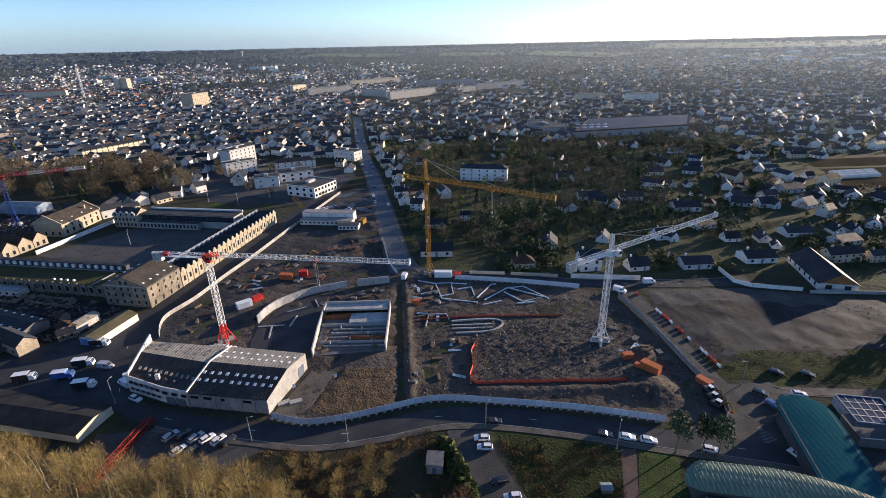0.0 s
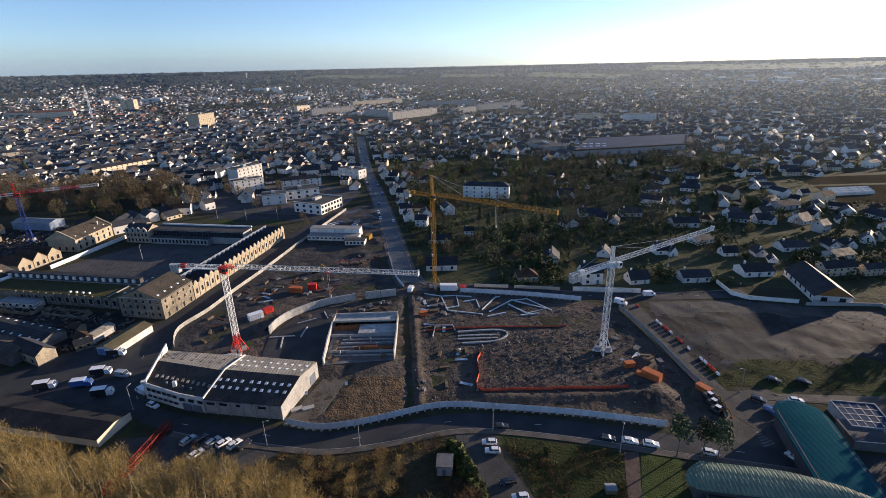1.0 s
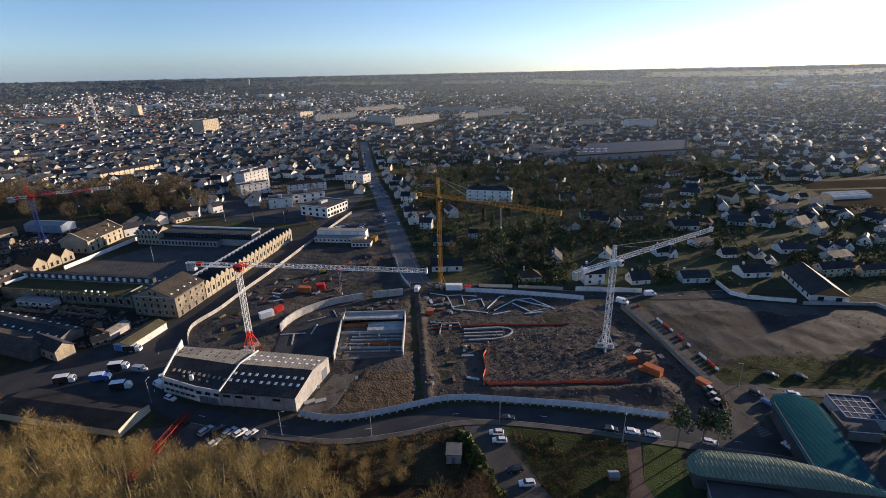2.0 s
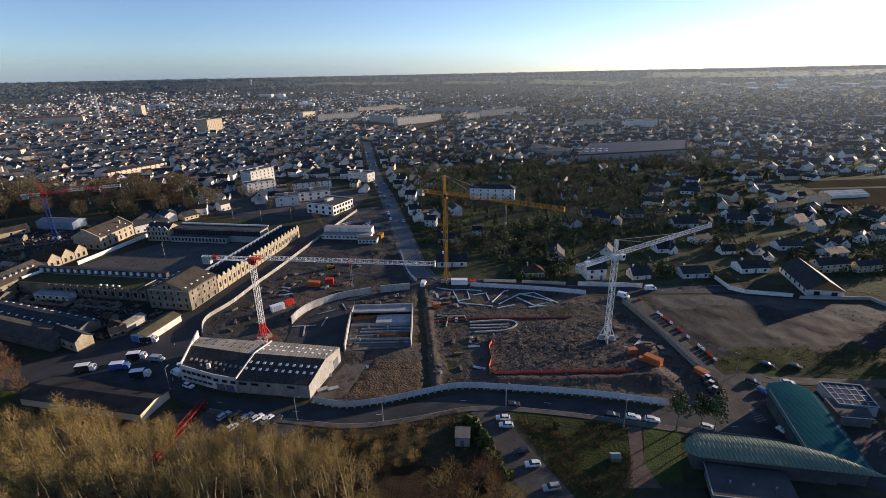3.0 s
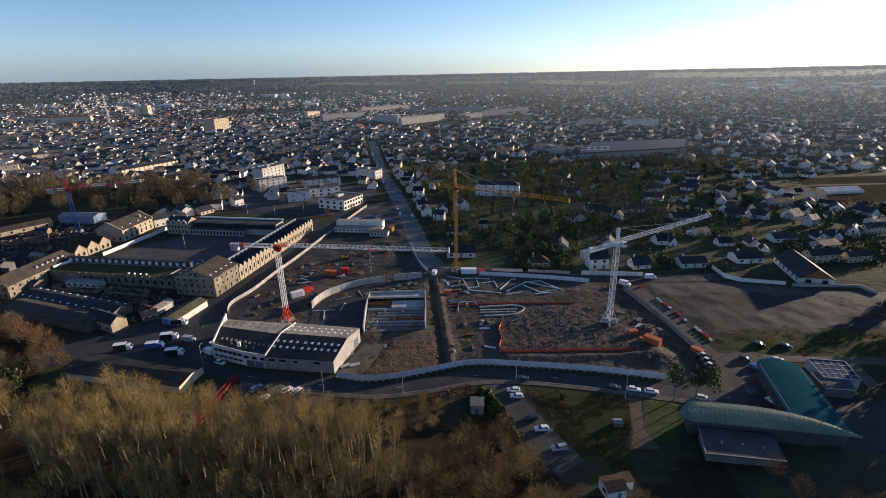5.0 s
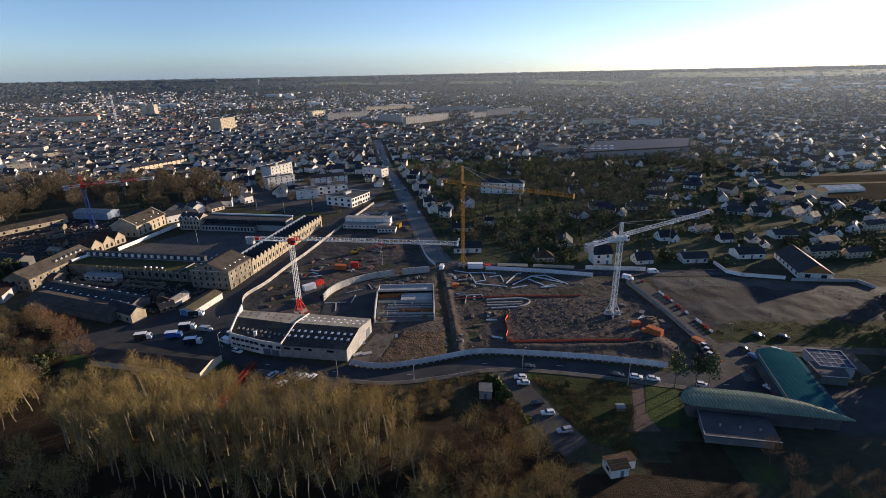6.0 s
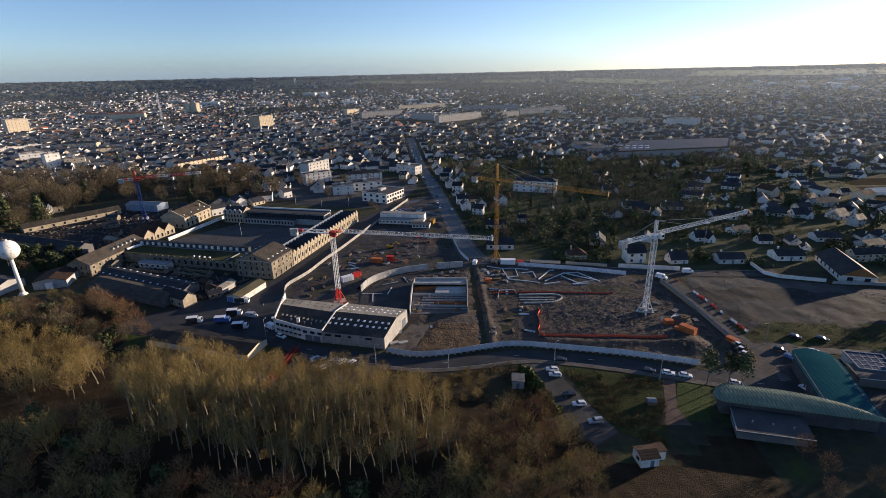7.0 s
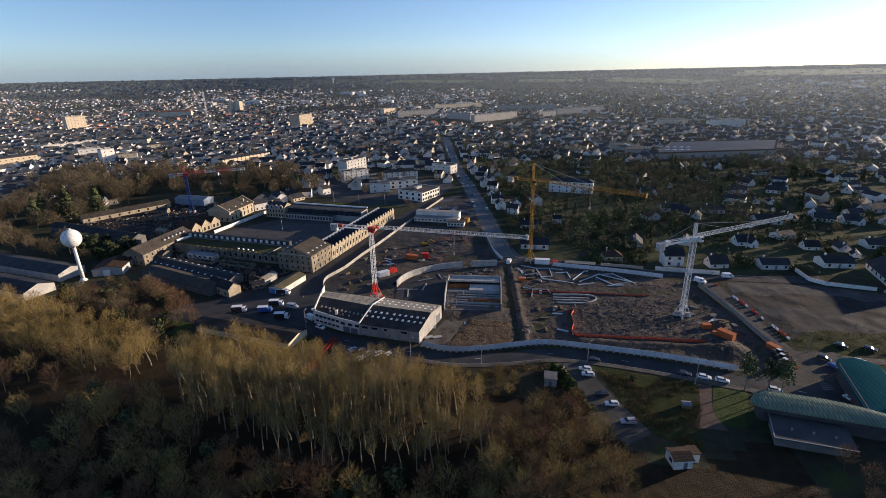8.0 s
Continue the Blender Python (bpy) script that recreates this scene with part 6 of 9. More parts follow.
def vault(name, pts_axis, half, h0, rise, mat, label, wall_h):
    """Shallow vaulted roof along a line, rounded at the first end."""
    (x0, y0), (x1, y1) = pts_axis
    d = Vector((x1 - x0, y1 - y0))
    L = d.length
    d.normalize()
    s = Vector((-d.y, d.x))
    mb = MB()
    nu, nv = 24, 8
    for i in range(nu + 1):
        u = L * i / nu
        r = half
        if u < half:
            r = half * (0.35 + 0.65 * math.sin(math.acos(1 - u / half)))
        for j in range(nv + 1):
            v = -1 + 2 * j / nv
            p = Vector((x0, y0)) + d * u + s * v * r
            mb.v.append((p.x, p.y, h0 + rise * (1 - v * v)))
    top = [(i * (nv + 1) + j, (i + 1) * (nv + 1) + j, (i + 1) * (nv + 1) + j + 1, i * (nv + 1) + j + 1) for i in range(nu) for j in range(nv)]
    n = len(mb.v)
    mb.v += [(x, y, z - 0.4) for x, y, z in mb.v]
    mb.f = top + [tuple(n + q for q in reversed(f)) for f in top]
    rim = [i * (nv + 1) for i in range(nu + 1)] + [nu * (nv + 1) + j for j in range(1, nv + 1)] + [i * (nv + 1) + nv for i in range(nu - 1, -1, -1)] + [j for j in range(nv - 1, 0, -1)]
    mb.f += [(rim[k], n + rim[k], n + rim[(k + 1) % len(rim)], rim[(k + 1) % len(rim)]) for k in range(len(rim))]
    mb.m = [0] * len(mb.f)
    r = part(name, mb, mat, pool, label, smooth=False)
    # ribs of the metal sheets
    wl = round_end(x0 + d.x * half * 0.8, y0 + d.y * half * 0.8, x1, y1, half * 0.88)
    part("wall", MB().prism(wl, 0, h0 + 0.1), M_FLAT, pool)
    return r


# leaf shaped roof: straight front eave, bulging back edge, pointed at one end
F0, TIP = Vector((54.0, 81.6)), Vector((98.5, 74.0))
mb = MB()
nu, nv = 40, 6
dv = (TIP - F0).normalized()
sv = Vector((-dv.y, dv.x))
foot = []
for i in range(nu + 1):
    u = i / nu
    wd = 8.2 * min(1.0, (0.05 + u / 0.10) ** 0.5) * (1 - max(0.0, (u - 0.4) / 0.6) ** 2) + 0.05
    f = F0.lerp(TIP, u) + sv * (1.3 * max(0.0, 1 - u / 0.06))
    foot.append((f, wd))
    for j in range(nv + 1):
        v = j / nv
        p = f + sv * wd * v
        mb.v.append((p.x, p.y, 5.4 + 0.9 * math.sin(v * 2.2) * min(1.0, wd / 5.0)))
top = [(i * (nv + 1) + j, (i + 1) * (nv + 1) + j, (i + 1) * (nv + 1) + j + 1, i * (nv + 1) + j + 1) for i in range(nu) for j in range(nv)]
n = len(mb.v)
mb.v += [(x, y, z - 0.45) for x, y, z in mb.v]
rim = [i * (nv + 1) for i in range(nu + 1)] + [nu * (nv + 1) + j for j in range(1, nv + 1)] + [i * (nv + 1) + nv for i in range(nu - 1, -1, -1)] + [j for j in range(nv - 1, 0, -1)]
mb.f = top + [tuple(n + q for q in reversed(f)) for f in top] + [(rim[k], n + rim[k], n + rim[(k + 1) % len(rim)], rim[(k + 1) % len(rim)]) for k in range(len(rim))]
mb.m = [0] * len(mb.f)
part("pale_roof", mb, M_VERD, pool, "weathered pale green ribbed metal roof")
# standing seams of the pale roof
for i in range(1, nu):
    for k in (0.0, 0.5):
        f, wd = foot[i]
        f, wd = f.lerp(foot[min(i + 1, nu)][0], k), wd + (foot[min(i + 1, nu)][1] - wd) * k
        if wd > 2.5:
            mb = MB()
            pts = [f + sv * wd * v + dv * 0.0 for v in (0.0, 0.33, 0.66, 1.0)]
            zs = [5.4 + 0.9 * math.sin(v * 2.2) * min(1.0, wd / 5.0) + 0.05 for v in (0.0, 0.33, 0.66, 1.0)]
            for a0, z0, a1, z1 in zip(pts, zs, pts[1:], zs[1:]):
                mb.beam((a0.x, a0.y, z0), (a1.x, a1.y, z1), 0.07)
            part("seam", mb, M_VERD, pool)
part("wall", MB().prism([tuple(f + sv * 1.0) for f, w in foot[2:-8]] + [tuple(f + sv * (w - 0.8)) for f, w in reversed(foot[2:-8])], 0, 5.2), M_FLAT, pool)
vault("teal_roof", ((98.6, 112.0), (90.6, 77.3)), 6.9, 5.3, 0.35, M_TEAL, "dark teal metal roof", 6)
an = thing("pool_annex", "low annex with a grey gravel roof beside the pool", "annex")
part("wall", MB().prism([(56.3, 71.5), (73.8, 69), (76.3, 77), (58.6, 80.5)], 0, 2.9), M_CONCD, an)
part("roof", MB().prism([(55.4, 70.7), (74.6, 67.7), (77.2, 77.6), (58.4, 81.4)], 2.903, 3.2), M_FLAT, an, "flat grey roof with a pale edge")
part("roof_edge", MB().prism([(55.3, 70.6), (74.7, 67.6), (74.7, 67.85), (55.3, 70.85)], 3.203, 3.4).prism([(55.3, 70.86), (55.6, 70.86), (58.6, 81.4), (58.3, 81.4)], 3.203, 3.4), M_ZINC, an)
for x, y in ((61.5, 74.5), (66.5, 73.5), (71.5, 72.3)):
    part("roof_vent", MB().tube((x, y, 3.2), (x, y, 3.9), 0.3, 0.3, 8), M_ZINC, an)
# open pool hall roof with glazing bars
gl = thing("glazed_pool_hall", "low pool hall with a white gridded glass roof", "pool hall")
GP = [(110, 104), (120.5, 102), (123.5, 113), (112, 115)]
part("wall", MB().prism(GP, 0, 3.0), M_CONC, gl)
part("roof", MB().prism([(x + 0.2, y) for x, y in GP], 3.003, 3.2), M_STORE, gl, "dark blue glass roof")
for a, b in ((0, 1), (1, 2), (2, 3), (3, 0)):
    (x0, y0), (x1, y1) = GP[a], GP[b]
    part("frame_beam", MB().beam((x0 + 0.2, y0, 3.35), (x1 + 0.2, y1, 3.35), 0.24), M_CONC, gl)
g = [Vector(p) for p in GP]
for k in range(1, 5):
    p, q = g[0].lerp(g[1], k / 5), g[3].lerp(g[2], k / 5)
    part("glazing_bar", MB().beam((p.x, p.y, 3.24), (q.x, q.y, 3.24), 0.09), M_STEEL, gl)
for k in range(1, 4):
    p, q = g[0].lerp(g[3], k / 4), g[1].lerp(g[2], k / 4)
    part("glazing_bar", MB().beam((p.x, p.y, 3.25), (q.x, q.y, 3.25), 0.12), M_STEEL, gl)
lw = thing("pool_lobby", "low flat roofed lobby beside the glazed pool hall", "annex")
part("wall", MB().prism([(106.8, 98.6), (115, 97.2), (117, 102.3), (109.7, 103.6), (110.5, 107), (108.2, 107)], 0, 2.8), M_CONCD, lw)
part("roof", MB().prism([(106.5, 98.3), (115.3, 97.0), (117.3, 102.3), (109.8, 103.7), (110.5, 107.2), (108, 107.2)], 2.803, 3.05), M_FLAT, lw)
part("roof_edge", MB().beam((106.5, 98.3, 3.15), (115.3, 97.0, 3.15), 0.2), M_CONC, lw)
flat("terrace", [(97, 119.5), (103, 122.5), (132, 120), (129, 104), (124.5, 103), (124.8, 116), (110, 118)], 0.10, M_PAVE, "pale paved terrace round the pool hall", "terrace")

# small huts below the road
hut = thing("hut", "small flat roofed concrete hut overgrown with ivy", "hut", at(-3.9, 93.2, 0, -3))
part("wall", MB().box(-2.0, -2.2, 0, 2.0, 2.2, 3.0), M_GREYR, hut)
part("roof", MB().box(-2.2, -2.4, 3.003, 2.2, 2.4, 3.2), M_CONCD, hut)
part("door", MB().box(-0.6, -2.25, 0.05, 0.4, -2.2, 2.1), M_DOOR, hut)
wc = thing("white_shed", "small white shed with a low brown roof in the grass", "shed", at(29.3, 61.6, 0, 12))
mb = MB()
mb.box(-3.8, -2.4, 0, 1.2, 2.2, 3.0).box(1.21, -0.4, 0, 4.2, 2.6, 2.8)
part("wall", mb, M_WHITE, wc)
mb = MB()
roof_slab(mb, (-4.1, -2.7, 3.0), (1.4, -2.7, 3.0), (1.4, -0.1, 4.0), (-4.1, -0.1, 4.0), 0.15)
roof_slab(mb, (-4.1, -0.1, 4.0), (1.4, -0.1, 4.0), (1.4, 2.5, 3.0), (-4.1, 2.5, 3.0), 0.15)
part("roof", mb, M_BTILE, wc)
part("roof", MB().box(1.42, -0.6, 2.803, 4.5, 2.8, 3.0), M_BTILE, wc)
part("window", MB().box(-3.86, -1.2, 1.2, -3.8, 0.2, 2.2), M_GLASS, wc)
part("door", MB().box(-1.2, -2.46, 0.05, -0.2, -2.4, 2.1), M_DOOR, wc)
gs = thing("garden_shed", "small shed with a pale blue roof beside the path", "shed", at(37.2, 85.6, 0, 0, 0.7))
part("wall", MB().box(-1.8, -1.4, 0, 1.8, 1.4, 2.1), M_TIMBER, gs)
part("roof", MB().sweep_x([(-1.7, 2.05), (1.7, 2.05), (1.7, 2.2), (0, 2.9), (-1.7, 2.2)], -2.0, 2.0), M_ZINC, gs)


# ---- houses ----
def make_house(l, w, eave, ridge, storeys, label, wall, roof, hip=0.0, dormers=0, wing=0.0, name="house"):
    """Detached house centred on its origin, ridge along x."""
    h = thing(name, label, "house", at(0, 0, -800))
    mb = MB()
    if hip:
        mb.box(-l / 2, -w / 2, 0, l / 2, w / 2, eave)
    else:
        mb.sweep_x([(-w / 2, 0), (w / 2, 0), (w / 2, eave), (0, ridge), (-w / 2, eave)], -l / 2, l / 2)
    if wing:
        mb.sweep_y([(l / 2 - wing, 0), (l / 2 - wing, eave), (l / 2 - wing / 2, ridge * 0.93), (l / 2, eave), (l / 2, 0)], -w / 2 - 4.0, 0)
    part("wall", mb, wall, h)
    o = 0.4
    sl = (ridge - eave) / (w / 2)
    mb = MB()
    ze = eave - o * sl + 0.2
    if hip:
        mb.add([(-l / 2 - o, -w / 2 - o, ze), (l / 2 + o, -w / 2 - o, ze), (l / 2 + o, w / 2 + o, ze), (-l / 2 - o, w / 2 + o, ze), (-l / 2 + hip, 0, ridge), (l / 2 - hip, 0, ridge)],
               [(0, 1, 5, 4), (1, 2, 5), (2, 3, 4, 5), (3, 0, 4), (3, 2, 1, 0)])
    else:
        roof_slab(mb, (-l / 2 - o, -w / 2 - o, ze), (l / 2 + o, -w / 2 - o, ze), (l / 2 + o, 0, ridge + 0.2), (-l / 2 - o, 0, ridge + 0.2), 0.18)
        roof_slab(mb, (-l / 2 - o, 0, ridge + 0.2), (l / 2 + o, 0, ridge + 0.2), (l / 2 + o, w / 2 + o, ze), (-l / 2 - o, w / 2 + o, ze), 0.18)
    if wing:
        zr, xm = ridge * 0.93 + 0.2, l / 2 - wing / 2
        roof_slab(mb, (l / 2 - wing - o, -w / 2 - 4.3, ze), (xm, -w / 2 - 4.3, zr), (xm, 0, zr), (l / 2 - wing - o, 0, ze), 0.18)
        roof_slab(mb, (xm, -w / 2 - 4.3, zr), (l / 2 + o, -w / 2 - 4.3, ze), (l / 2 + o, 0, ze), (xm, 0, zr), 0.18)
    rf = part("roof", mb, roof, h)
    part("chimney", MB().cbox(-l * 0.3, w * 0.12, ridge - 1.4, 0.6, 0.9, 2.3).cbox(-l * 0.3, w * 0.12, ridge + 0.903, 0.75, 1.05, 0.12), wall, h)
    n = max(2, int(l / 4.2))
    for s in range(storeys):
        z = 0.9 + s * 2.7
        for side in (-1,):
            for k in range(n):
                x = -l / 2 + l * (k + 0.5) / n
                y = side * (w / 2 + 0.02)
                if side < 0 and wing and x > l / 2 - wing - 0.6:
                    y -= 4.0
                if s == 0 and side < 0 and k == n // 2:
                    part("door", MB().cbox(x, y, 0.05, 1.0, 0.10, 2.1), M_DOOR, h)
                else:
                    part("window", MB().cbox(x, y, z, 1.2, 0.10, 1.25), M_GLASS, h)
    if ridge - eave > 2.2 and not hip:
        for sx in (-1, 1):
            part("gable_window", MB().cbox(sx * (l / 2 + 0.02), 0, eave + 0.1, 0.10, 1.0, 1.1), M_GLASS, h)
    for k in range(dormers):
        x = -l / 2 + l * (k + 0.5) / dormers
        dmr = part("dormer", MB().sweep_y([(x - 0.7, eave + 0.3), (x - 0.7, eave + 1.6), (x, eave + 2.2), (x + 0.7, eave + 1.6), (x + 0.7, eave + 0.3)], -w / 2 + 0.3, -0.6), wall, h)
        part("pane", MB().cbox(x, -w / 2 + 0.27, eave + 0.55, 0.9, 0.08, 1.0), M_GLASS, dmr)
    return h


HOUSES = [make_house(11, 8.5, 3.0, 6.8, 1, "white rendered house with a steep slate roof", M_WHITE, M_SLATE),
          make_house(14, 9, 2.9, 5.0, 1, "long low white bungalow with a dark roof", M_WHITE, M_SLATE),
          make_house(12, 8.5, 3.2, 7.0, 1, "white house with a cross gable and slate roof", M_WHITE, M_SLATE, wing=5.0),
          make_house(10, 9, 5.6, 9.0, 2, "two storey cream house with a slate roof", M_CREAM, M_SLATE, dormers=2),
          make_house(11, 9.5, 3.0, 6.2, 1, "pale house with a hipped brown tiled roof", M_CREAM, M_BTILE, hip=4.5),
          make_house(9, 7.5, 5.6, 8.6, 2, "narrow two storey town house with a slate roof", M_WHITE, M_SLATE),
          make_house(22, 8, 5.8, 8.8, 2, "long two storey pale terrace with a slate roof", M_CREAM, M_SLATE),
          make_house(12, 7.5, 2.8, 4.4, 1, "low shed-like house with a brown roof", M_CREAM, M_BTILE)]
HOUSE_GROUP = ("houses of the garden suburb", "houses of the old town")
used = set()
placed = []


def house(kind, x, y, rz, s=1.0, town=0):
    m = at(x, y, 0.0, rz, s)
    if kind in used:
        ob = copy_thing(HOUSES[kind], m)
    else:
        used.add(kind)
        ob = HOUSES[kind]
        ob.matrix_basis = m
    placed.append((x, y))
    return tagged(ob, group=HOUSE_GROUP[town])




# ---- larger buildings of the town ----
rnd = random.Random(29)


def on_road(x, y, gap=13.0):
    """True near the boulevard, the built-up factory ground, the site or other kept-clear places."""
    if 200 < y < 790:
        t = np.interp(y, [206, 226, 300, 390, 500, 722, 775], [-18, -26, -41.5, -61.5, -88, -131, -141])
        if abs(x - t) < gap:
            return True
    return any(inside(q, x, y) for q in CLEAR)


CLEAR = [[(-300, 80), (60, 60), (100, 60), (260, 60), (260, 180), (185, 195), (88, 196), (0, 207), (-20, 230), (-60, 380), (-90, 400), (-180, 360), (-215, 300), (-340, 330), (-400, 250), (-400, 60)],
         [(112, 600), (118, 580), (145, 590), (150, 655), (130, 655)], [(303, 400), (282, 338), (420, 310), (600, 420), (500, 470), (320, 430)],
         [(5, 395), (8, 355), (50, 350), (50, 395)], [(-230, 480), (-240, 430), (-95, 360), (-80, 400), (-100, 460), (-170, 490)],
         [(-520, 990), (-520, 930), (-420, 930), (-420, 990)], [(-460, 420), (-440, 300), (-330, 300), (-230, 340), (-240, 420), (-330, 430)],
         [(-240, 1160), (-240, 1000), (-20, 1000), (-20, 1080)], [(60, 1250), (60, 1140), (200, 1110), (200, 1220)]]


def block(name, label, x, y, rz, l, w, h, storeys, cols, wall, roof=None, category="apartment block", pitched=0.0, group="", wide=1.1):
    """Block of flats or school: corner at x, y, long side along local x, with rows of windows on the long sides."""
    b = thing(name, label, category, at(x, y, 0, rz), group)
    c, s = math.cos(radians(rz)), math.sin(radians(rz))
    CLEAR.append([(x + c * u - s * v, y + s * u + c * v) for u, v in ((-8, -9), (l + 8, -9), (l + 8, w + 8), (-8, w + 8))])
    part("wall", MB().box(0, 0, 0, l, w, h), wall, b)
    if pitched:
        mb = MB()
        mb.add([(-0.4, -0.4, h), (l + 0.4, -0.4, h), (l + 0.4, w + 0.4, h), (-0.4, w + 0.4, h), (w * 0.4, w / 2, h + pitched), (l - w * 0.4, w / 2, h + pitched)], [(0, 1, 5, 4), (1, 2, 5), (2, 3, 4, 5), (3, 0, 4)])
        part("roof", mb, roof or M_SLATE, b)
    else:
        part("roof", MB().box(-0.2, -0.2, h + 0.003, l + 0.2, w + 0.2, h + 0.3), roof or M_FLAT, b)
        part("parapet", MB().box(-0.25, -0.25, h + 0.303, l + 0.25, 0.05, h + 0.8).box(-0.25, w - 0.05, h + 0.303, l + 0.25, w + 0.25, h + 0.8), wall, b)
        for k in range(max(1, int(l / 25))):
            part("roof_plant", MB().box(l * (k + 0.4) / max(1, int(l / 25)), w * 0.35, h + 0.303, l * (k + 0.4) / max(1, int(l / 25)) + 3, w * 0.65, h + 2.2), M_CONC, b)
    me = MB().box(-wide / 2, -0.04, 0, wide / 2, 0.04, 1.35 + (wide - 1.1) * 0.5).mesh("window", M_GLASS)
    me2 = MB().box(-0.04, -wide / 2, 0, 0.04, wide / 2, 1.35 + (wide - 1.1) * 0.5).mesh("window", M_GLASS)
    side = max(2, int(w / (5 if wide < 1.5 else 3.4)))
    fl = h / storeys
    cols = max(2, int(cols * 0.68))
    if y > 700:
        mb = MB()
        for s in range(storeys):
            for k in range(cols):
                mb.cbox(l * (k + 0.5) / cols, -0.02, s * fl + 0.9, 0.95, 0.08, 1.1)
            for k in range(3):
                mb.cbox(l + 0.02, w * (k + 0.5) / 3, s * fl + 0.9, 0.08, 1.1, 1.1)
        tagged(part("windows", mb, M_GLASS, b), kind="stuff")
        return b
    for s in range(storeys):
        for k in range(cols):
            for yy in (-0.02,):
                o = new("window", me)
                o.parent, o.matrix_basis = b, at(l * (k + 0.5) / cols, yy, s * fl + 0.9)
        for k in range(side):
            o = new("window", me2)
            o.parent, o.matrix_basis = b, at(l + 0.02, w * (k + 0.5) / side, s * fl + 0.9)
    return b


block("flats", "long cream terrace of flats in evening sun", -656, 458, 70, 43, 12, 12.0, 3, 11, M_CREAM, M_SLATE, pitched=3.0)
block("flats", "long cream terrace of flats with many windows", -374, 492, 66, 70, 11, 7.0, 3, 18, M_CREAM, M_SLATE, pitched=2.5)
block("flats", "long low white terrace in evening sun", -753, 606, 69, 82, 12, 7.0, 2, 21, M_WHITE)
block("flats", "low white block at the edge of the park", -617, 536, 48, 26, 14, 12.4, 3, 6, M_WHITE)
block("flats", "white block at the edge of the park", -541, 494, 59, 15, 14, 18.6, 4, 4, M_WHITE)
block("flats", "tall white old town building with a slate roof", -588, 656, 32, 24, 16, 9.0, 3, 6, M_WHITE, M_SLATE, pitched=2.5)
block("flats", "white old town building with a slate roof", -570, 608, 44, 17, 14, 9.2, 3, 4, M_CREAM, M_SLATE, pitched=2.5)
block("flats", "cream block beside the bare trees", -526, 503, 39, 21, 14, 11.6, 3, 5, M_CREAM)
block("flats", "dark roofed block with a row of dormers", -679, 669, 15, 51, 14, 8.6, 3, 13, M_CREAM, M_SLATE, pitched=2.5)
block("flats", "white lit block near the boulevard", -189, 418, 65, 29, 13, 18.5, 6, 9, M_WHITE)
block("flats", "white wing of the block near the boulevard", -187, 402, 40, 26, 11, 10.8, 4, 8, M_WHITE)
block("flats", "long pale slate roofed range near the boulevard", -151, 417, 22, 35, 12, 7.6, 3, 9, M_WHITE, M_SLATE, pitched=2.5)
block("school", "white two storey school with large windows", -118, 344, -24, 25, 26, 7.4, 2, 6, M_WHITE, category="school", wide=2.2)
block("school", "low white school wing with a flat roof", -135, 379, 24, 27, 18, 6.9, 2, 7, M_WHITE, category="school", wide=2.0)
block("school", "small pale school block with a flat roof", -149, 363, 18, 18, 12, 7.8, 2, 4, M_WHITE, category="school")
block("flats", "white gable house by the boulevard", -110, 466, -29, 25, 12, 8.6, 2, 6, M_WHITE)
block("tower_block", "cream high rise block of flats in evening sun", -478, 943, 78, 46, 26, 25, 9, 14, M_STONE)
block("tower_block", "pale ribbed tower block over the old town", -966, 867, 66, 37, 18, 31.5, 10, 9, M_CREAM)
block("long_barracks", "long pale barracks with a red tiled roof", -1137, 1262, -6, 85, 16, 13.8, 4, 22, M_CREAM, M_RTILE, pitched=4.1)
block("long_barracks", "long pale barracks with a red tiled roof", -1006, 1194, 19, 85, 16, 17.7, 4, 22, M_CREAM, M_RTILE, pitched=5.3)
block("twin_tower", "pale tower block far in the town", -923, 1405, -8, 15, 16, 34.0, 10, 4, M_CREAM)
block("twin_tower", "pale tower block far in the town", -902, 1403, -8, 19, 16, 34.0, 10, 4, M_CREAM)
block("housing_slab", "long white slab block of flats beyond the houses", -115, 1026, 47, 132, 12, 14.5, 5, 29, M_GREYR, group="slab blocks of the estate")
block("housing_slab", "long white slab block of flats beyond the houses", 15, 1141, 42, 71, 12, 10.5, 5, 15, M_GREYR, group="slab blocks of the estate")
block("housing_slab", "long white slab block of flats beyond the houses", -313, 1143, 41, 112, 12, 15.4, 5, 24, M_GREYR, group="slab blocks of the estate")
block("housing_slab", "long white slab block of flats beyond the houses", -189, 1131, -40, 77, 12, 14.2, 5, 20, M_GREYR, group="slab blocks of the estate")
block("housing_slab", "long white slab block of flats beyond the houses", -374, 1234, 57, 41, 12, 16.7, 5, 10, M_CREAM, group="slab blocks of the estate")
block("housing_slab", "long white slab block of flats beyond the houses", -82, 1374, 6, 166, 12, 12.5, 5, 43, M_GREYR, group="slab blocks of the estate")
block("housing_slab", "long white slab block of flats beyond the houses", 72, 1216, 36, 155, 12, 12.9, 5, 34, M_GREYR, group="slab blocks of the estate")
block("housing_slab", "long white slab block of flats beyond the houses", -270, 1426, 38, 165, 12, 13.2, 5, 37, M_CREAM, group="slab blocks of the estate")
block("apartment_house", "white three storey apartment house with a slate roof", 10, 378, -12, 37, 11, 9.6, 3, 9, M_WHITE, M_SLATE, pitched=2.5)
STORE = [(143, 550), (284, 581), (326, 668), (186, 648)]
CLEAR.append([(132, 538), (292, 570), (338, 680), (180, 660)])
store = thing("supermarket", "large warehouse store with a blue-grey flat roof", "store")
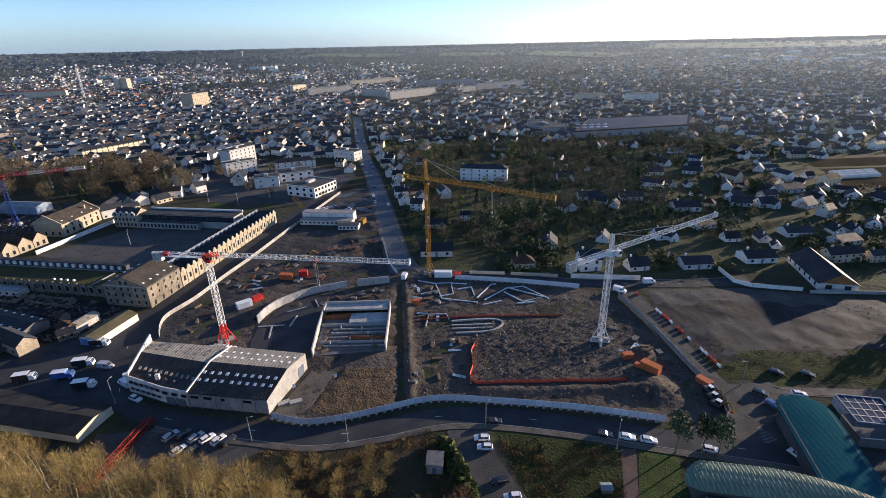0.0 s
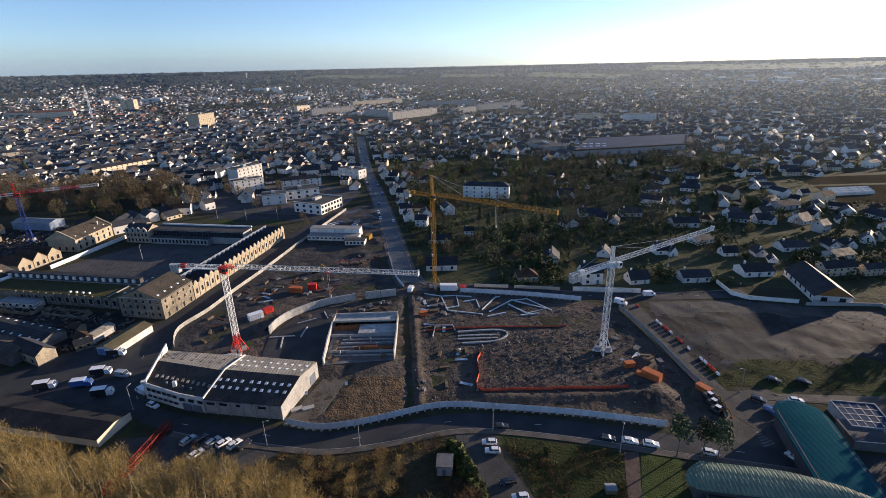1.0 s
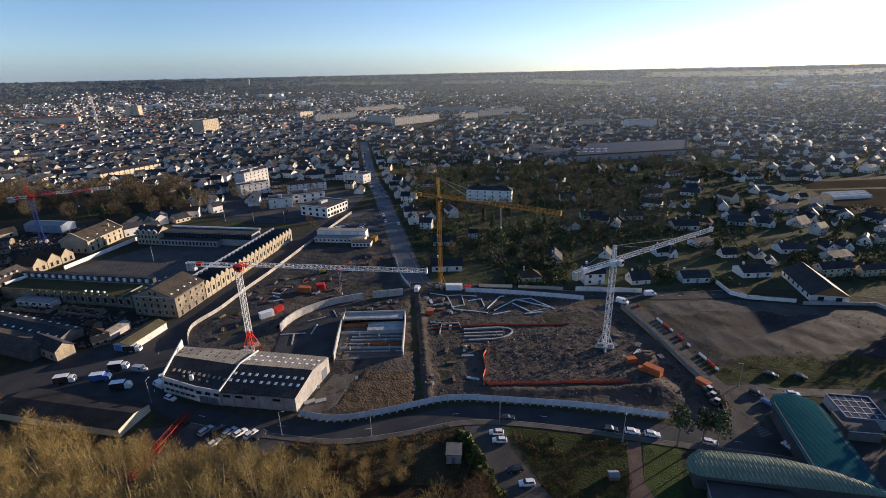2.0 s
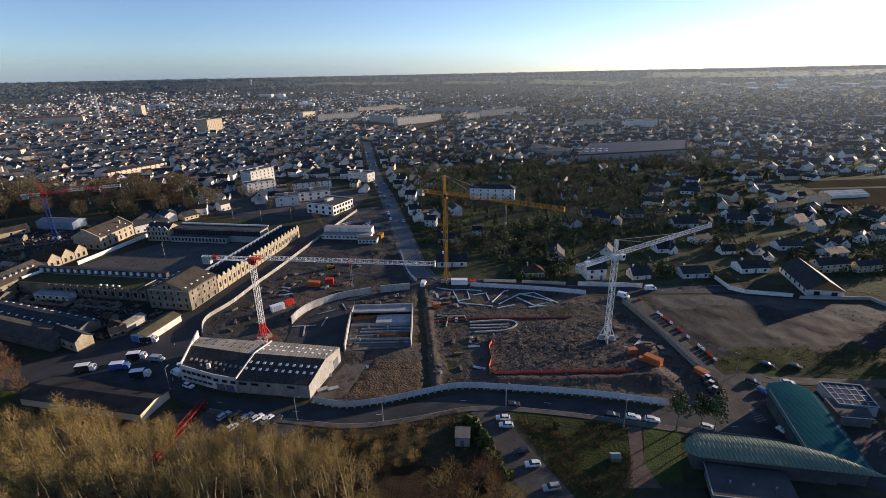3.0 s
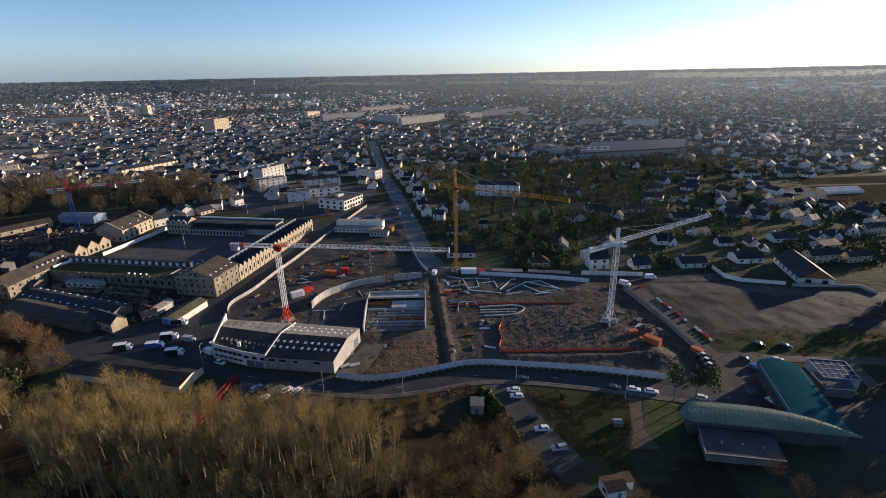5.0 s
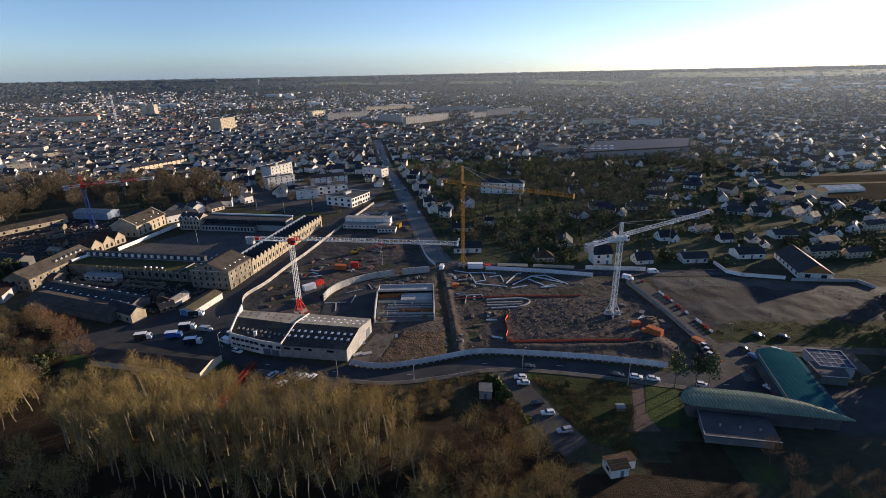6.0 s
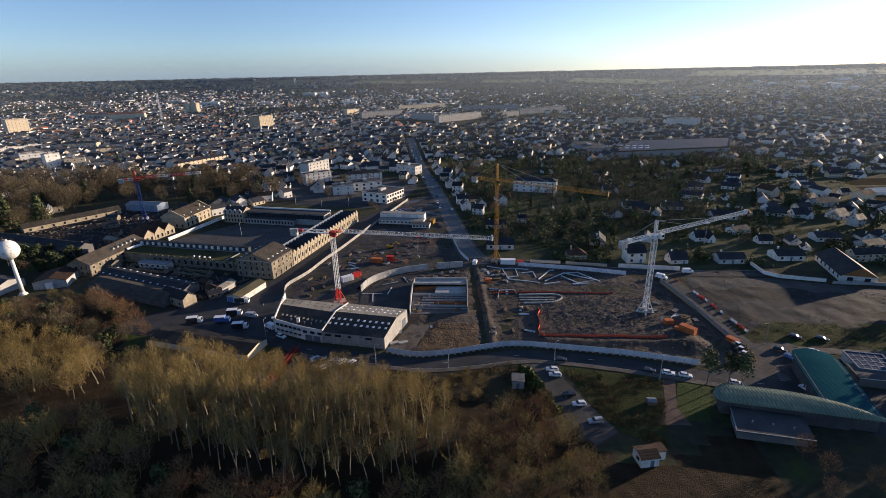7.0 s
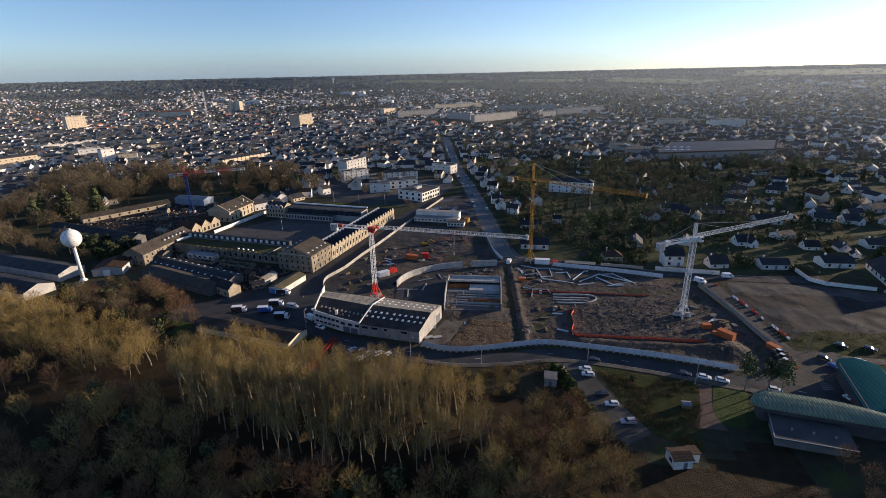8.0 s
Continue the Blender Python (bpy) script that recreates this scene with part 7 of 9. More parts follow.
part("wall", MB().prism(STORE, 0, 7.5), M_GREYR, store)
part("roof", MB().prism(STORE, 7.503, 7.9), M_STORE, store, "blue-grey flat roof")
for (xa, ya), (xb, yb) in zip(STORE, STORE[1:] + STORE[:1]):
    part("roof_band", MB().cbox((xa + xb) / 2, (ya + yb) / 2, 7.0, math.hypot(xb - xa, yb - ya) + 0.8, 0.8, 1.5, math.degrees(math.atan2(yb - ya, xb - xa))), M_BTILE, store, "dark red fascia")
for k in range(9):
    part("loading_bay", MB().cbox(158 + k * 13.2, 553.1 + k * 2.9, 0.2, 4.0, 0.3, 3.6, 12.4), M_DOOR, store)
block("store_annex", "low white store annex with rooflights", 117, 588, 12, 28, 60, 6, 1, 8, M_GREYR, M_FLAT, category="store")
for k in range(10):
    solid("roof_light", MB().dome((0, 0, 0), 3.2, 1.3, 0.8, 3, 8, 0.0), M_SKYL, "white domed rooflight on the store roof", "rooflight", group="rooflights of the store", m=at(152 + (k % 5) * 8 + (k // 5) * 6, 576 + (k // 5) * 20, 7.92, 12))
block("white_hall", "white sports hall among the far houses", 330, 900, 10, 52, 24, 12, 2, 8, M_WHITE, category="hall")
block("white_hall", "white low hall among the far houses", 250, 950, 10, 50, 20, 9, 2, 10, M_CREAM, category="hall")
for k in range(44):
    x, y = rnd.uniform(1150, 2600), rnd.uniform(1750, 2700)
    solid("industrial_hall", MB().cbox(0, 0, -1, rnd.uniform(20, 60), rnd.uniform(15, 35), rnd.uniform(7, 12)), M_WHITE, "far pale industrial hall glinting in the haze", "hall", group="far industrial halls", m=at(x, y, land(x, y), rnd.uniform(-20, 20)))
for k in range(14):
    x, y = rnd.uniform(-1500, -150), rnd.uniform(1500, 2400)
    solid("far_hall", MB().cbox(0, 0, -1, rnd.uniform(30, 70), rnd.uniform(15, 25), rnd.uniform(9, 14)), M_WHITE, "far pale building at the edge of the town", "hall", group="far pale buildings", m=at(x, y, land(x, y), rnd.uniform(-30, 30)))

# fields and greenhouses on the right
def field(name, pts, mat, label):
    mb = MB()
    n = 12
    a, b, c, d = pts
    for i in range(n + 1):
        for j in range(n + 1):
            u, v = i / n, j / n
            x = (a[0] * (1 - u) + b[0] * u) * (1 - v) + (d[0] * (1 - u) + c[0] * u) * v
            y = (a[1] * (1 - u) + b[1] * u) * (1 - v) + (d[1] * (1 - u) + c[1] * u) * v
            mb.v.append((x, y, land(x, y) + (0.05 if math.hypot(x, y) < 1400 else 5.5)))
    mb.f = [(i * (n + 1) + j, (i + 1) * (n + 1) + j, (i + 1) * (n + 1) + j + 1, i * (n + 1) + j + 1) for i in range(n) for j in range(n)]
    mb.m = [0] * len(mb.f)
    return solid(name, mb, mat, label, "field", "structure")


field("field", [(286, 340), (420, 315), (520, 400), (304, 392)], M_PLOUGH, "brown ploughed field beside the greenhouses")
field("field", [(303, 398), (520, 405), (600, 450), (320, 425)], M_PLOUGH, "brown ploughed field behind a track")
field("field", [(430, 2900), (800, 2500), (1000, 2750), (560, 3300)], M_FIELD, "pale green far field")
field("field", [(1150, 3100), (2100, 2500), (2600, 3000), (1500, 3750)], M_FIELD, "pale green far field below the woods")
field("field", [(-900, 3100), (-300, 3000), (-250, 3300), (-900, 3500)], M_FIELD, "pale green far field")
field("field", [(-50, 3000), (330, 2900), (420, 3200), (-20, 3350)], M_FIELD, "pale green far field")
for k in range(3):
    g = thing("greenhouse", "long white film greenhouse tunnel on the field", "greenhouse", at(295 + k * 3.0, 360 + k * 6.4, 0.05, 6), "greenhouse tunnels")
    prof = [(0, 0), (5, 0), (5, 1.4), (4.2, 2.4), (2.5, 2.9), (0.8, 2.4), (0, 1.4)]
    part("cover", MB().sweep_x(prof, 0, 36), M_PLASTIC, g)
    for j in range(5):
        part("hoop", MB().sweep_x([(-0.05, 0), (5.05, 0), (5.05, 1.42), (4.25, 2.45), (2.5, 2.97), (0.75, 2.45), (-0.05, 1.42)], 0.2 + j * 8.8, 0.35 + j * 8.8), M_STEEL, g)

# barn-like hall with a sunlit verge beside the wasteland
gabled("parish_hall", "long white hall with a dark roof and timber gable", 157, 185, -12, 15, 30, 3.2, 7.8, M_WHITE, M_SLATE, "y", [("front", 2, 0.8, 1.8, 2.4), ("left", 6, 1.2, 1.4, 1.2)], category="hall", over=0.4)
part("timber_gable", MB().sweep_y([(0.3, 3.3), (7.5, 7.6), (14.7, 3.3)], -0.07, -0.01), M_CEDAR, bpy.data.objects["parish_hall"], "orange timber cladding of the gable")
# nearest houses of the garden suburb
for kind, x, y, rz, size in (
        (0, 82, 465, 95, 0.8), (2, 92, 374, 0, 0.95), (0, 117.4, 401, 75, 0.7), (1, 97, 322, -5, 1.05), (0, 108.5, 303, 65, 0.9), (1, 125, 320, -3, 0.95),
        (1, 165, 385, 3, 1.0), (0, 53.5, 238.5, 78, 1.2), (4, 36.4, 215, 5, 0.9), (5, 66.5, 210.5, 5, 1.1), (0, 89, 209.6, 8, 1.08), (2, 117, 247.5, 8, 0.9),
        (0, 84, 245.5, 68, 0.95), (1, -6, 231.5, 0, 1.1), (1, -8, 272, 0, 0.9), (5, 10.7, 283, 0, 0.6), (0, 151, 242.8, 3, 0.92), (0, 167, 241.5, 85, 0.9),
        (0, 168.6, 232, 70, 0.65), (1, 189.5, 249, 0, 0.95), (0, 212.6, 250.5, 85, 0.9), (0, 222.6, 251.5, 85, 0.9), (1, 206, 236, 15, 0.9),
        (6, 188.5, 214.8, 8, 0.8), (6, 207, 214.2, 8, 0.8), (1, 117, 211.2, 3, 0.95), (1, 149.6, 216.8, 3, 1.0), (0, 240, 258.5, 48, 1.1), (6, 254, 262, 15, 0.9),
        (2, 203, 299, 10, 0.95), (1, 239, 330.5, 12, 1.1), (2, 238, 309.5, 10, 0.9), (0, 253, 296, 65, 0.9), (0, 165.6, 348.8, 80, 0.85), (0, 177, 348.2, 80, 0.85),
        (2, 204.5, 400, 5, 0.95), (0, 214.5, 373, 75, 0.85), (0, 226.5, 372.4, 75, 0.85), (0, 253, 390, 60, 1.1), (1, 264.5, 393.5, 10, 0.8), (6, 313, 434, 5, 0.85),
        (1, 283.5, 445, 5, 0.9), (0, 347.5, 450, 60, 0.9), (6, 363, 452.5, 5, 0.8), (0, 400, 508, 60, 0.9), (2, 347, 480, 5, 0.9), (1, 150.5, 294.8, 0, 1.1),
        (5, -39.4, 380.1, -10, 0.88), (5, -53.2, 445.2, -10, 0.88), (3, -72.3, 521.9, -10, 0.88), (7, -25.7, 342.9, 10, 0.88), (5, -20, 305, -12, 0.8)):
    house(kind, x, y, rz, size)

# houses behind the school and the flats
for kind, x, y, rz in ((5, -215, 428, 20), (3, -228, 446, 110), (0, -172, 446, 25), (5, -150, 452, 115), (6, -133, 436, 20), (0, -240, 416, 30), (5, -205, 458, 20), (3, -97, 436, -20), (0, -163, 398, 20)):
    house(kind, x, y, rz, 0.95, 1)


def in_view(x, y, m=40.0):
    return y > -20 and -(y + 55) * 1.34 - 25 - m < x < (y + 20) * 0.98 + m


# wooded gardens between the boulevard, the apartment house and the store
GROVE = [(-4, 222), (30, 226), (50, 250), (78, 262), (100, 285), (140, 268), (160, 310), (155, 335), (200, 430), (300, 470), (310, 540), (140, 535), (60, 520), (-58, 500), (-34, 380), (-16, 290)]
rnd = random.Random(11)
# garden suburb, right of the boulevard: loose rows
for j in range(15):
    for i in range(34):
        x, y = -60 + i * 25 + rnd.uniform(-6, 6) + (j % 2) * 11, 258 + j * 22 + rnd.uniform(-5, 5)
        if y > 540 or not in_view(x, y) or on_road(x, y, 16) or inside(GROVE, x, y) or x < np.interp(y, [206, 775], [-20, -141]):
            continue
        if min(math.hypot(x - a, y - b) for a, b in placed) < 19 or rnd.random() < 0.42:
            continue
        if len(placed) < 110:
            house(rnd.choice((0, 0, 1, 1, 2, 0, 4, 5, 7)), x, y, rnd.choice((8, 8, 98, -40, 30)) + rnd.uniform(-8, 8), rnd.uniform(0.72, 0.92))
# old town left of the boulevard: tighter rows
for j in range(17):
    for i in range(34):
        x, y = -90 - i * 16 + rnd.uniform(-3, 3), 370 + j * 15 + i * 1.5 + rnd.uniform(-3, 3)
        if y > 640 or not in_view(x, y) or on_road(x, y, 14) or x > np.interp(y, [206, 775], [-20, -141]):
            continue
        if min(math.hypot(x - a, y - b) for a, b in placed) < 12 or rnd.random() < 0.15:
            continue
        if len(placed) < 185:
            house(rnd.choice((0, 3, 5, 5, 5, 6, 0, 3)), x, y, rnd.choice((10, 10, 100, 100, -35)) + rnd.uniform(-6, 6), rnd.uniform(0.85, 1.15), 1)
# rows along both sides of the boulevard
for k in range(26):
    p = BOUL[12 + 2 * k] if 12 + 2 * k < len(BOUL) else None
    if p is None:
        break
    d = (BOUL[min(13 + 2 * k, len(BOUL) - 1)] - p)
    if d.length < 0.1:
        break
    d.normalize()
    rz = math.degrees(math.atan2(d.y, d.x))
    for sd in (-1, 1):
        if sd > 0 and p.y < 470:
            continue
        x, y = p.x - d.y * sd * 15, p.y + d.x * sd * 15
        if min(math.hypot(x - a, y - b) for a, b in placed) > 9 and rnd.random() < 0.85:
            house(rnd.choice((0, 3, 5, 5, 7)), x, y, rz + rnd.choice((0, 90)), rnd.uniform(0.8, 1.0), 1)

# ---- the rest of the town: too many to count ----
walls, roofs, dark = MB(), MB(), MB()


def far_house(x, y, rz, l, w, e, r, wall_k, roof_k):
    c, s = math.cos(radians(rz)), math.sin(radians(rz))
    z = land(x, y) - 0.3

    def P(a, b, h):
        return (x + c * a - s * b, y + s * a + c * b, z + h)

    a, b = l / 2, w / 2
    walls.k, roofs.k = wall_k, roof_k
    walls.add([P(-a, -b, 0), P(a, -b, 0), P(a, b, 0), P(-a, b, 0), P(-a, -b, e), P(a, -b, e), P(a, b, e), P(-a, b, e), P(-a, 0, r), P(a, 0, r)],
              [(0, 1, 5, 4), (2, 3, 7, 6), (1, 2, 6, 9, 5), (3, 0, 4, 8, 7)])
    a2, b2, e2 = a + 0.3, b + 0.4, e - 0.25
    roofs.add([P(-a2, -b2, e2 + 0.15), P(a2, -b2, e2 + 0.15), P(a2, 0, r + 0.15), P(-a2, 0, r + 0.15), P(a2, b2, e2 + 0.15), P(-a2, b2, e2 + 0.15)], [(0, 1, 2, 3), (3, 2, 4, 5)])
    if y < 1000:
        n = max(2, int(l / 3.5))
        for sd in (-1, 1):
            for k in range(n):
                u = -a + l * (k + 0.5) / n
                bb = sd * (b + 0.03)
                q = [P(u - 0.6, bb, 1.0), P(u + 0.6, bb, 1.0), P(u + 0.6, bb, 2.3), P(u - 0.6, bb, 2.3)]
                dark.add(q, [(0, 1, 2, 3)])


cells = {}
for a, b in placed:
    cells.setdefault((int(a // 30), int(b // 30)), []).append((a, b))
y = 300.0
while y < 3300:
    step = 15 if y < 900 else 19 + (y - 900) * 0.008
    x = -(y + 55) * 1.36 - 40
    while x < (y + 20) * 0.98 + 40:
        left = x < np.interp(y, [206, 775], [-20, -141])
        px, py = x + rnd.uniform(-4, 4), y + rnd.uniform(-4, 4)
        wood = noise.noise(Vector((px, py, 3)) * 0.0022)
        keep = (0.93 if left else 0.42 if y < 560 else 0.66 if y < 1050 else 0.5) - max(0.0, (y - 1300) / 3000) - (max(0.0, (y - 2000) / 1400) if left else 0) - (0.8 if wood > 0.28 and y > 1400 else 0)
        if rnd.random() < keep and not on_road(px, py) and not (inside(GROVE, px, py) and rnd.random() < 0.74):
            k = (int(px // 30), int(py // 30))
            if all(math.hypot(px - a, py - b) > 11 for i in (-1, 0, 1) for j in (-1, 0, 1) for a, b in cells.get((k[0] + i, k[1] + j), ())):
                two = rnd.random() < (0.5 if left else 0.15)
                e = 5.6 if two else 3.0
                far_house(px, py, rnd.choice((10, 100, 100, -35, 55)) + rnd.uniform(-9, 9) + 20 * wood, rnd.uniform(8, 16) * (1.2 if rnd.random() < 0.1 else 1), rnd.uniform(7, 9.5), e, e + rnd.uniform(2.2, 4.0), 0 if rnd.random() < 0.75 else 1, rnd.choice(((0, 0, 0, 0, 0, 0, 0, 0, 1) if y < 900 else (0, 0, 0, 0, 0, 0, 0, 0, 0, 1, 1, 2)) if left else (0, 0, 0, 0, 1)))
        x += step * (0.95 if left else 1.25)
    y += step
tw = solid("town", walls, [M_WHITE, M_CREAM], "rows of small pale town houses reaching far back", "houses", "stuff")
part("town_roofs", roofs, [M_SLATE, M_BTILE, M_RTILE], tw, "slate and tiled roofs")
part("town_windows", dark, M_GLASS, tw)


# ---- trees ----
def bare_tree(seed, h, spread, mat, twigs=17, name="bare_tree", label="tall bare winter tree with fine brown twigs", first=0.42, limbs=15, outer=82, wide=0.032, reach=1.0, bark=None, steep=0.75):
    """Trunk, rising limbs, branches and a haze of fine twigs in a rounded crown."""
    r = random.Random(seed)
    t = thing(name, label, "tree", at(0, 0, -900))
    trunk, crown = MB(), MB()
    p = Vector((0, 0, -0.3))
    pts = [p.copy()]
    n = 7
    lean = Vector((r.uniform(-0.12, 0.12), r.uniform(-0.12, 0.12), 0))
    for i in range(n):
        p = p + Vector((r.uniform(-0.2, 0.2), r.uniform(-0.2, 0.2), h * 0.86 / n)) + lean * h / n
        pts.append(p.copy())
    rad = lambda f: 0.0115 * h * (1 - f) ** 0.8 + 0.03
    for i in range(n):
        trunk.tube(pts[i], pts[i + 1], rad(i / n), rad((i + 1) / n), 6, False)
    for k in range(limbs):
        f = first + (0.98 - first) * (k + r.random() * 0.6) / limbs
        i = min(n - 1, int(f * n))
        b = pts[i].lerp(pts[i + 1], min(1.0, f * n - i))
        a = k * 2.4 + r.uniform(-0.4, 0.4)
        g = (f - first) / (1 - first)
        ln = spread * (0.75 + 0.6 * math.sin(math.pi * min(1.0, g + 0.15))) * r.uniform(0.7, 1.15) * (0.75 if g > 0.85 else 1)
        d = Vector((math.cos(a), math.sin(a), steep + 0.8 * g + r.uniform(-0.1, 0.3))).normalized()
        e = b + d * ln
        mid = b.lerp(e, 0.5) + Vector((math.cos(a) * 0.1 * ln, math.sin(a) * 0.1 * ln, -0.08 * ln))
        lr = rad(f) * 0.55
        trunk.tube(b, mid, lr, lr * 0.6, 4, False)
        trunk.tube(mid, e, lr * 0.6, 0.02, 4, False)
        for q in range(7):
            u = 0.25 + 0.75 * q / 6
            s = b.lerp(mid, u * 2) if u < 0.5 else mid.lerp(e, u * 2 - 1)
            d2 = (d + Vector((r.uniform(-1, 1), r.uniform(-1, 1), r.uniform(-0.1, 0.7)))).normalized()
            l2 = ln * r.uniform(0.25, 0.45)
            e2 = s + d2 * l2
            crown.twig(s, e2, 0.04)
            for w in range(twigs):
                s3 = s.lerp(e2, r.uniform(0.1, 1.0))
                d3 = (d2 + Vector((r.gauss(0, 0.8), r.gauss(0, 0.8), r.uniform(-0.3, 0.9)))).normalized()
                e3 = s3 + d3 * r.uniform(0.4, 1.05) * reach
                o = d3.orthogonal().normalized() * wide
                o.rotate(Euler((r.random() * 3, r.random() * 3, 0)))
                crown.add([s3 - o, s3 + o, e3], [(0, 1, 2)])
    # fine outer twigs that round the crown off
    cz, rz = h * (first + 1.0) / 2, h * (1.0 - first) / 2
    for _ in range(int(outer * h)):
        v = Vector((r.gauss(0, 1), r.gauss(0, 1), r.gauss(0, 1))).normalized() * r.uniform(0.25, 1.0) ** 0.5
        c = Vector((v.x * spread * 0.95, v.y * spread * 0.95, cz + v.z * rz * 0.98)) + pts[-1].xy.to_3d() * 0.7
        d = Vector((v.x * 0.8 + r.gauss(0, 0.35), v.y * 0.8 + r.gauss(0, 0.35), 0.7 + r.gauss(0, 0.4))).normalized()
        o = d.orthogonal().normalized() * wide * 1.05
        o.rotate(Euler((r.random() * 3, r.random() * 3, 0)))
        crown.add([c - o, c + o, c + d * r.uniform(0.7, 1.5) * reach], [(0, 1, 2)])
    part("trunk", trunk, bark or M_BARK, t)
    part("crown", crown, mat, t)
    return t


def leaf_card(mb, c, out, size, r, loose=0.5):
    """One leaf spray at c, facing roughly outwards from its crown."""
    n = (out + Vector((r.gauss(0, loose), r.gauss(0, loose), r.gauss(0, loose)))).normalized()
    u = Matrix.Rotation(r.uniform(0, 6.283), 3, n) @ n.orthogonal().normalized()
    q = n.cross(u) * 0.62
    mb.add([c - u * size, c + q * size, c + u * size, c - q * size], [(0, 1, 2, 3)])


def leafy_tree(seed, h, rx, mat, name, label, clumps=260, low=0.12, cone=0.0, leaf=0.55, trunk_h=0.0):
    """Evergreen or bush: clusters of small leaf cards set over an uneven crown."""
    r = random.Random(seed)
    t = thing(name, label, "tree" if trunk_h or h > 3 else "bush", at(0, 0, -950))
    if h > 3:
        mb = MB().tube((0, 0, -0.2), (0, 0, h * 0.6), 0.03 * h ** 0.8, 0.05, 6, False)
        for k in range(5):
            a = k * 1.3
            mb.tube((0, 0, h * (0.25 + 0.1 * k)), (rx * 0.6 * math.cos(a), rx * 0.6 * math.sin(a), h * (0.4 + 0.1 * k)), 0.09, 0.03, 4, False)
        part("trunk", mb, M_BARK, t)
    mb = MB()
    lumps = [(Vector((r.uniform(-0.5, 0.5) * rx, r.uniform(-0.5, 0.5) * rx, h * r.uniform(max(low + 0.1, trunk_h + 0.08), 0.85))), rx * r.uniform(0.4, 0.75)) for _ in range(9)]
    for k in range(clumps):
        if cone:
            z = r.uniform(low, 1.0) ** 1.2
            z = max(low, z)
            a = r.uniform(0, 6.283)
            rr = rx * (1 - z) ** cone * r.uniform(0.5, 1.08)
            c = Vector((rr * math.cos(a), rr * math.sin(a), z * h))
            v = Vector((math.cos(a), math.sin(a), 0.45))
        else:
            lc, lr = lumps[k % 9]
            v = Vector((r.gauss(0, 1), r.gauss(0, 1), r.gauss(0, 1))).normalized()
            c = lc + v * lr * r.uniform(0.6, 1.05)
            c.z = max(low * h, min(h, c.z))
        leaf_card(mb, c, v, leaf * r.uniform(0.6, 1.3), r)
    part("crown", mb, mat, t)
    return t


SLIM = "tall slender bare winter tree with a pale trunk"
BARE = [bare_tree(1, 21, 2.9, M_TWIG, 7, label=SLIM, first=0.46, limbs=14, outer=26, wide=0.036, steep=1.7), bare_tree(2, 19, 3.2, M_TWIG, 7, label=SLIM, first=0.4, limbs=14, outer=26, wide=0.036, steep=1.5), bare_tree(3, 22, 2.7, M_TWIG, 7, label=SLIM, first=0.52, limbs=13, outer=24, wide=0.036, steep=1.9),
        bare_tree(4, 15, 4.6, M_TWIG, 8, first=0.28, limbs=14, outer=46, wide=0.038, steep=1.0, bark=M_DBARK), bare_tree(5, 12, 4.0, M_TWIGR, 8, label="bare tree with reddish winter twigs", first=0.22, limbs=14, outer=50, wide=0.042, bark=M_DBARK)]
SCRUB = [bare_tree(6, 5, 2.8, M_TWIGR, 6, "bare_bush", "bare reddish winter shrub", 0.08, 12, wide=0.04), bare_tree(7, 6, 3.0, M_TWIG, 6, "bare_bush", "bare brown winter shrub", 0.08, 12, wide=0.04)]
LEAFY = [leafy_tree(21, 9, 3.6, M_NEEDLE, "evergreen_tree", "dark evergreen garden tree", 420), leafy_tree(22, 13, 3.4, M_NEEDLE, "conifer", "tall dark conifer in a garden", 520, cone=0.8),
         leafy_tree(23, 5, 2.8, M_HEDGE, "garden_tree", "small green garden tree", 260), leafy_tree(24, 2.2, 2.2, M_HEDGE, "bush", "low dark green garden bush", 150, low=0.0, leaf=0.45)]
PARK = [bare_tree(41, 15, 5.2, M_PARK, 3, "park_tree", "bare brown park tree with a wide crown", 0.25, 10, 62, 0.085, 1.5, M_DBARK), bare_tree(42, 12, 4.4, M_PARK, 3, "park_tree", "bare brown park tree with a wide crown", 0.22, 9, 66, 0.08, 1.4, M_DBARK)]
PINE = leafy_tree(25, 15.5, 3.5, M_NEEDLE, "pine_tree", "tall dark pine beside the junction", 620, low=0.4, leaf=0.45, trunk_h=0.45)
seen_tree = set()


def plant(src, x, y, rz, s=1.0, group="", z=0.0):
    m = at(x, y, z - dip(x, y), rz, s)
    if src.name in seen_tree:
        ob = copy_thing(src, m)
    else:
        seen_tree.add(src.name)
        ob = src
        ob.matrix_basis = m
    return tagged(ob, group=group)


rnd = random.Random(5)
# the wood in front
WOOD = [(-136, 84), (-118, 92), (-95, 91), (-78, 86), (-60, 85), (-42, 80), (-28, 70), (-20, 60), (-38, 53), (-60, 51), (-90, 53), (-112, 62), (-128, 70)]
NEAR = [(-150, 66), (-112, 58), (-90, 49), (-60, 47), (-36, 49), (-12, 52), (-8, 40), (-40, 28), (-100, 24), (-160, 30)]


def scatter(poly, gap, count, seed):
    r = random.Random(seed)
    xs, ys = [p[0] for p in poly], [p[1] for p in poly]
    out = []
    for _ in range(count * 12):
        x, y = r.uniform(min(xs), max(xs)), r.uniform(min(ys), max(ys))
        if inside(poly, x, y) and all(math.hypot(x - a, y - b) > gap for a, b in out):
            out.append((x, y))
            if len(out) >= count:
                break
    return out


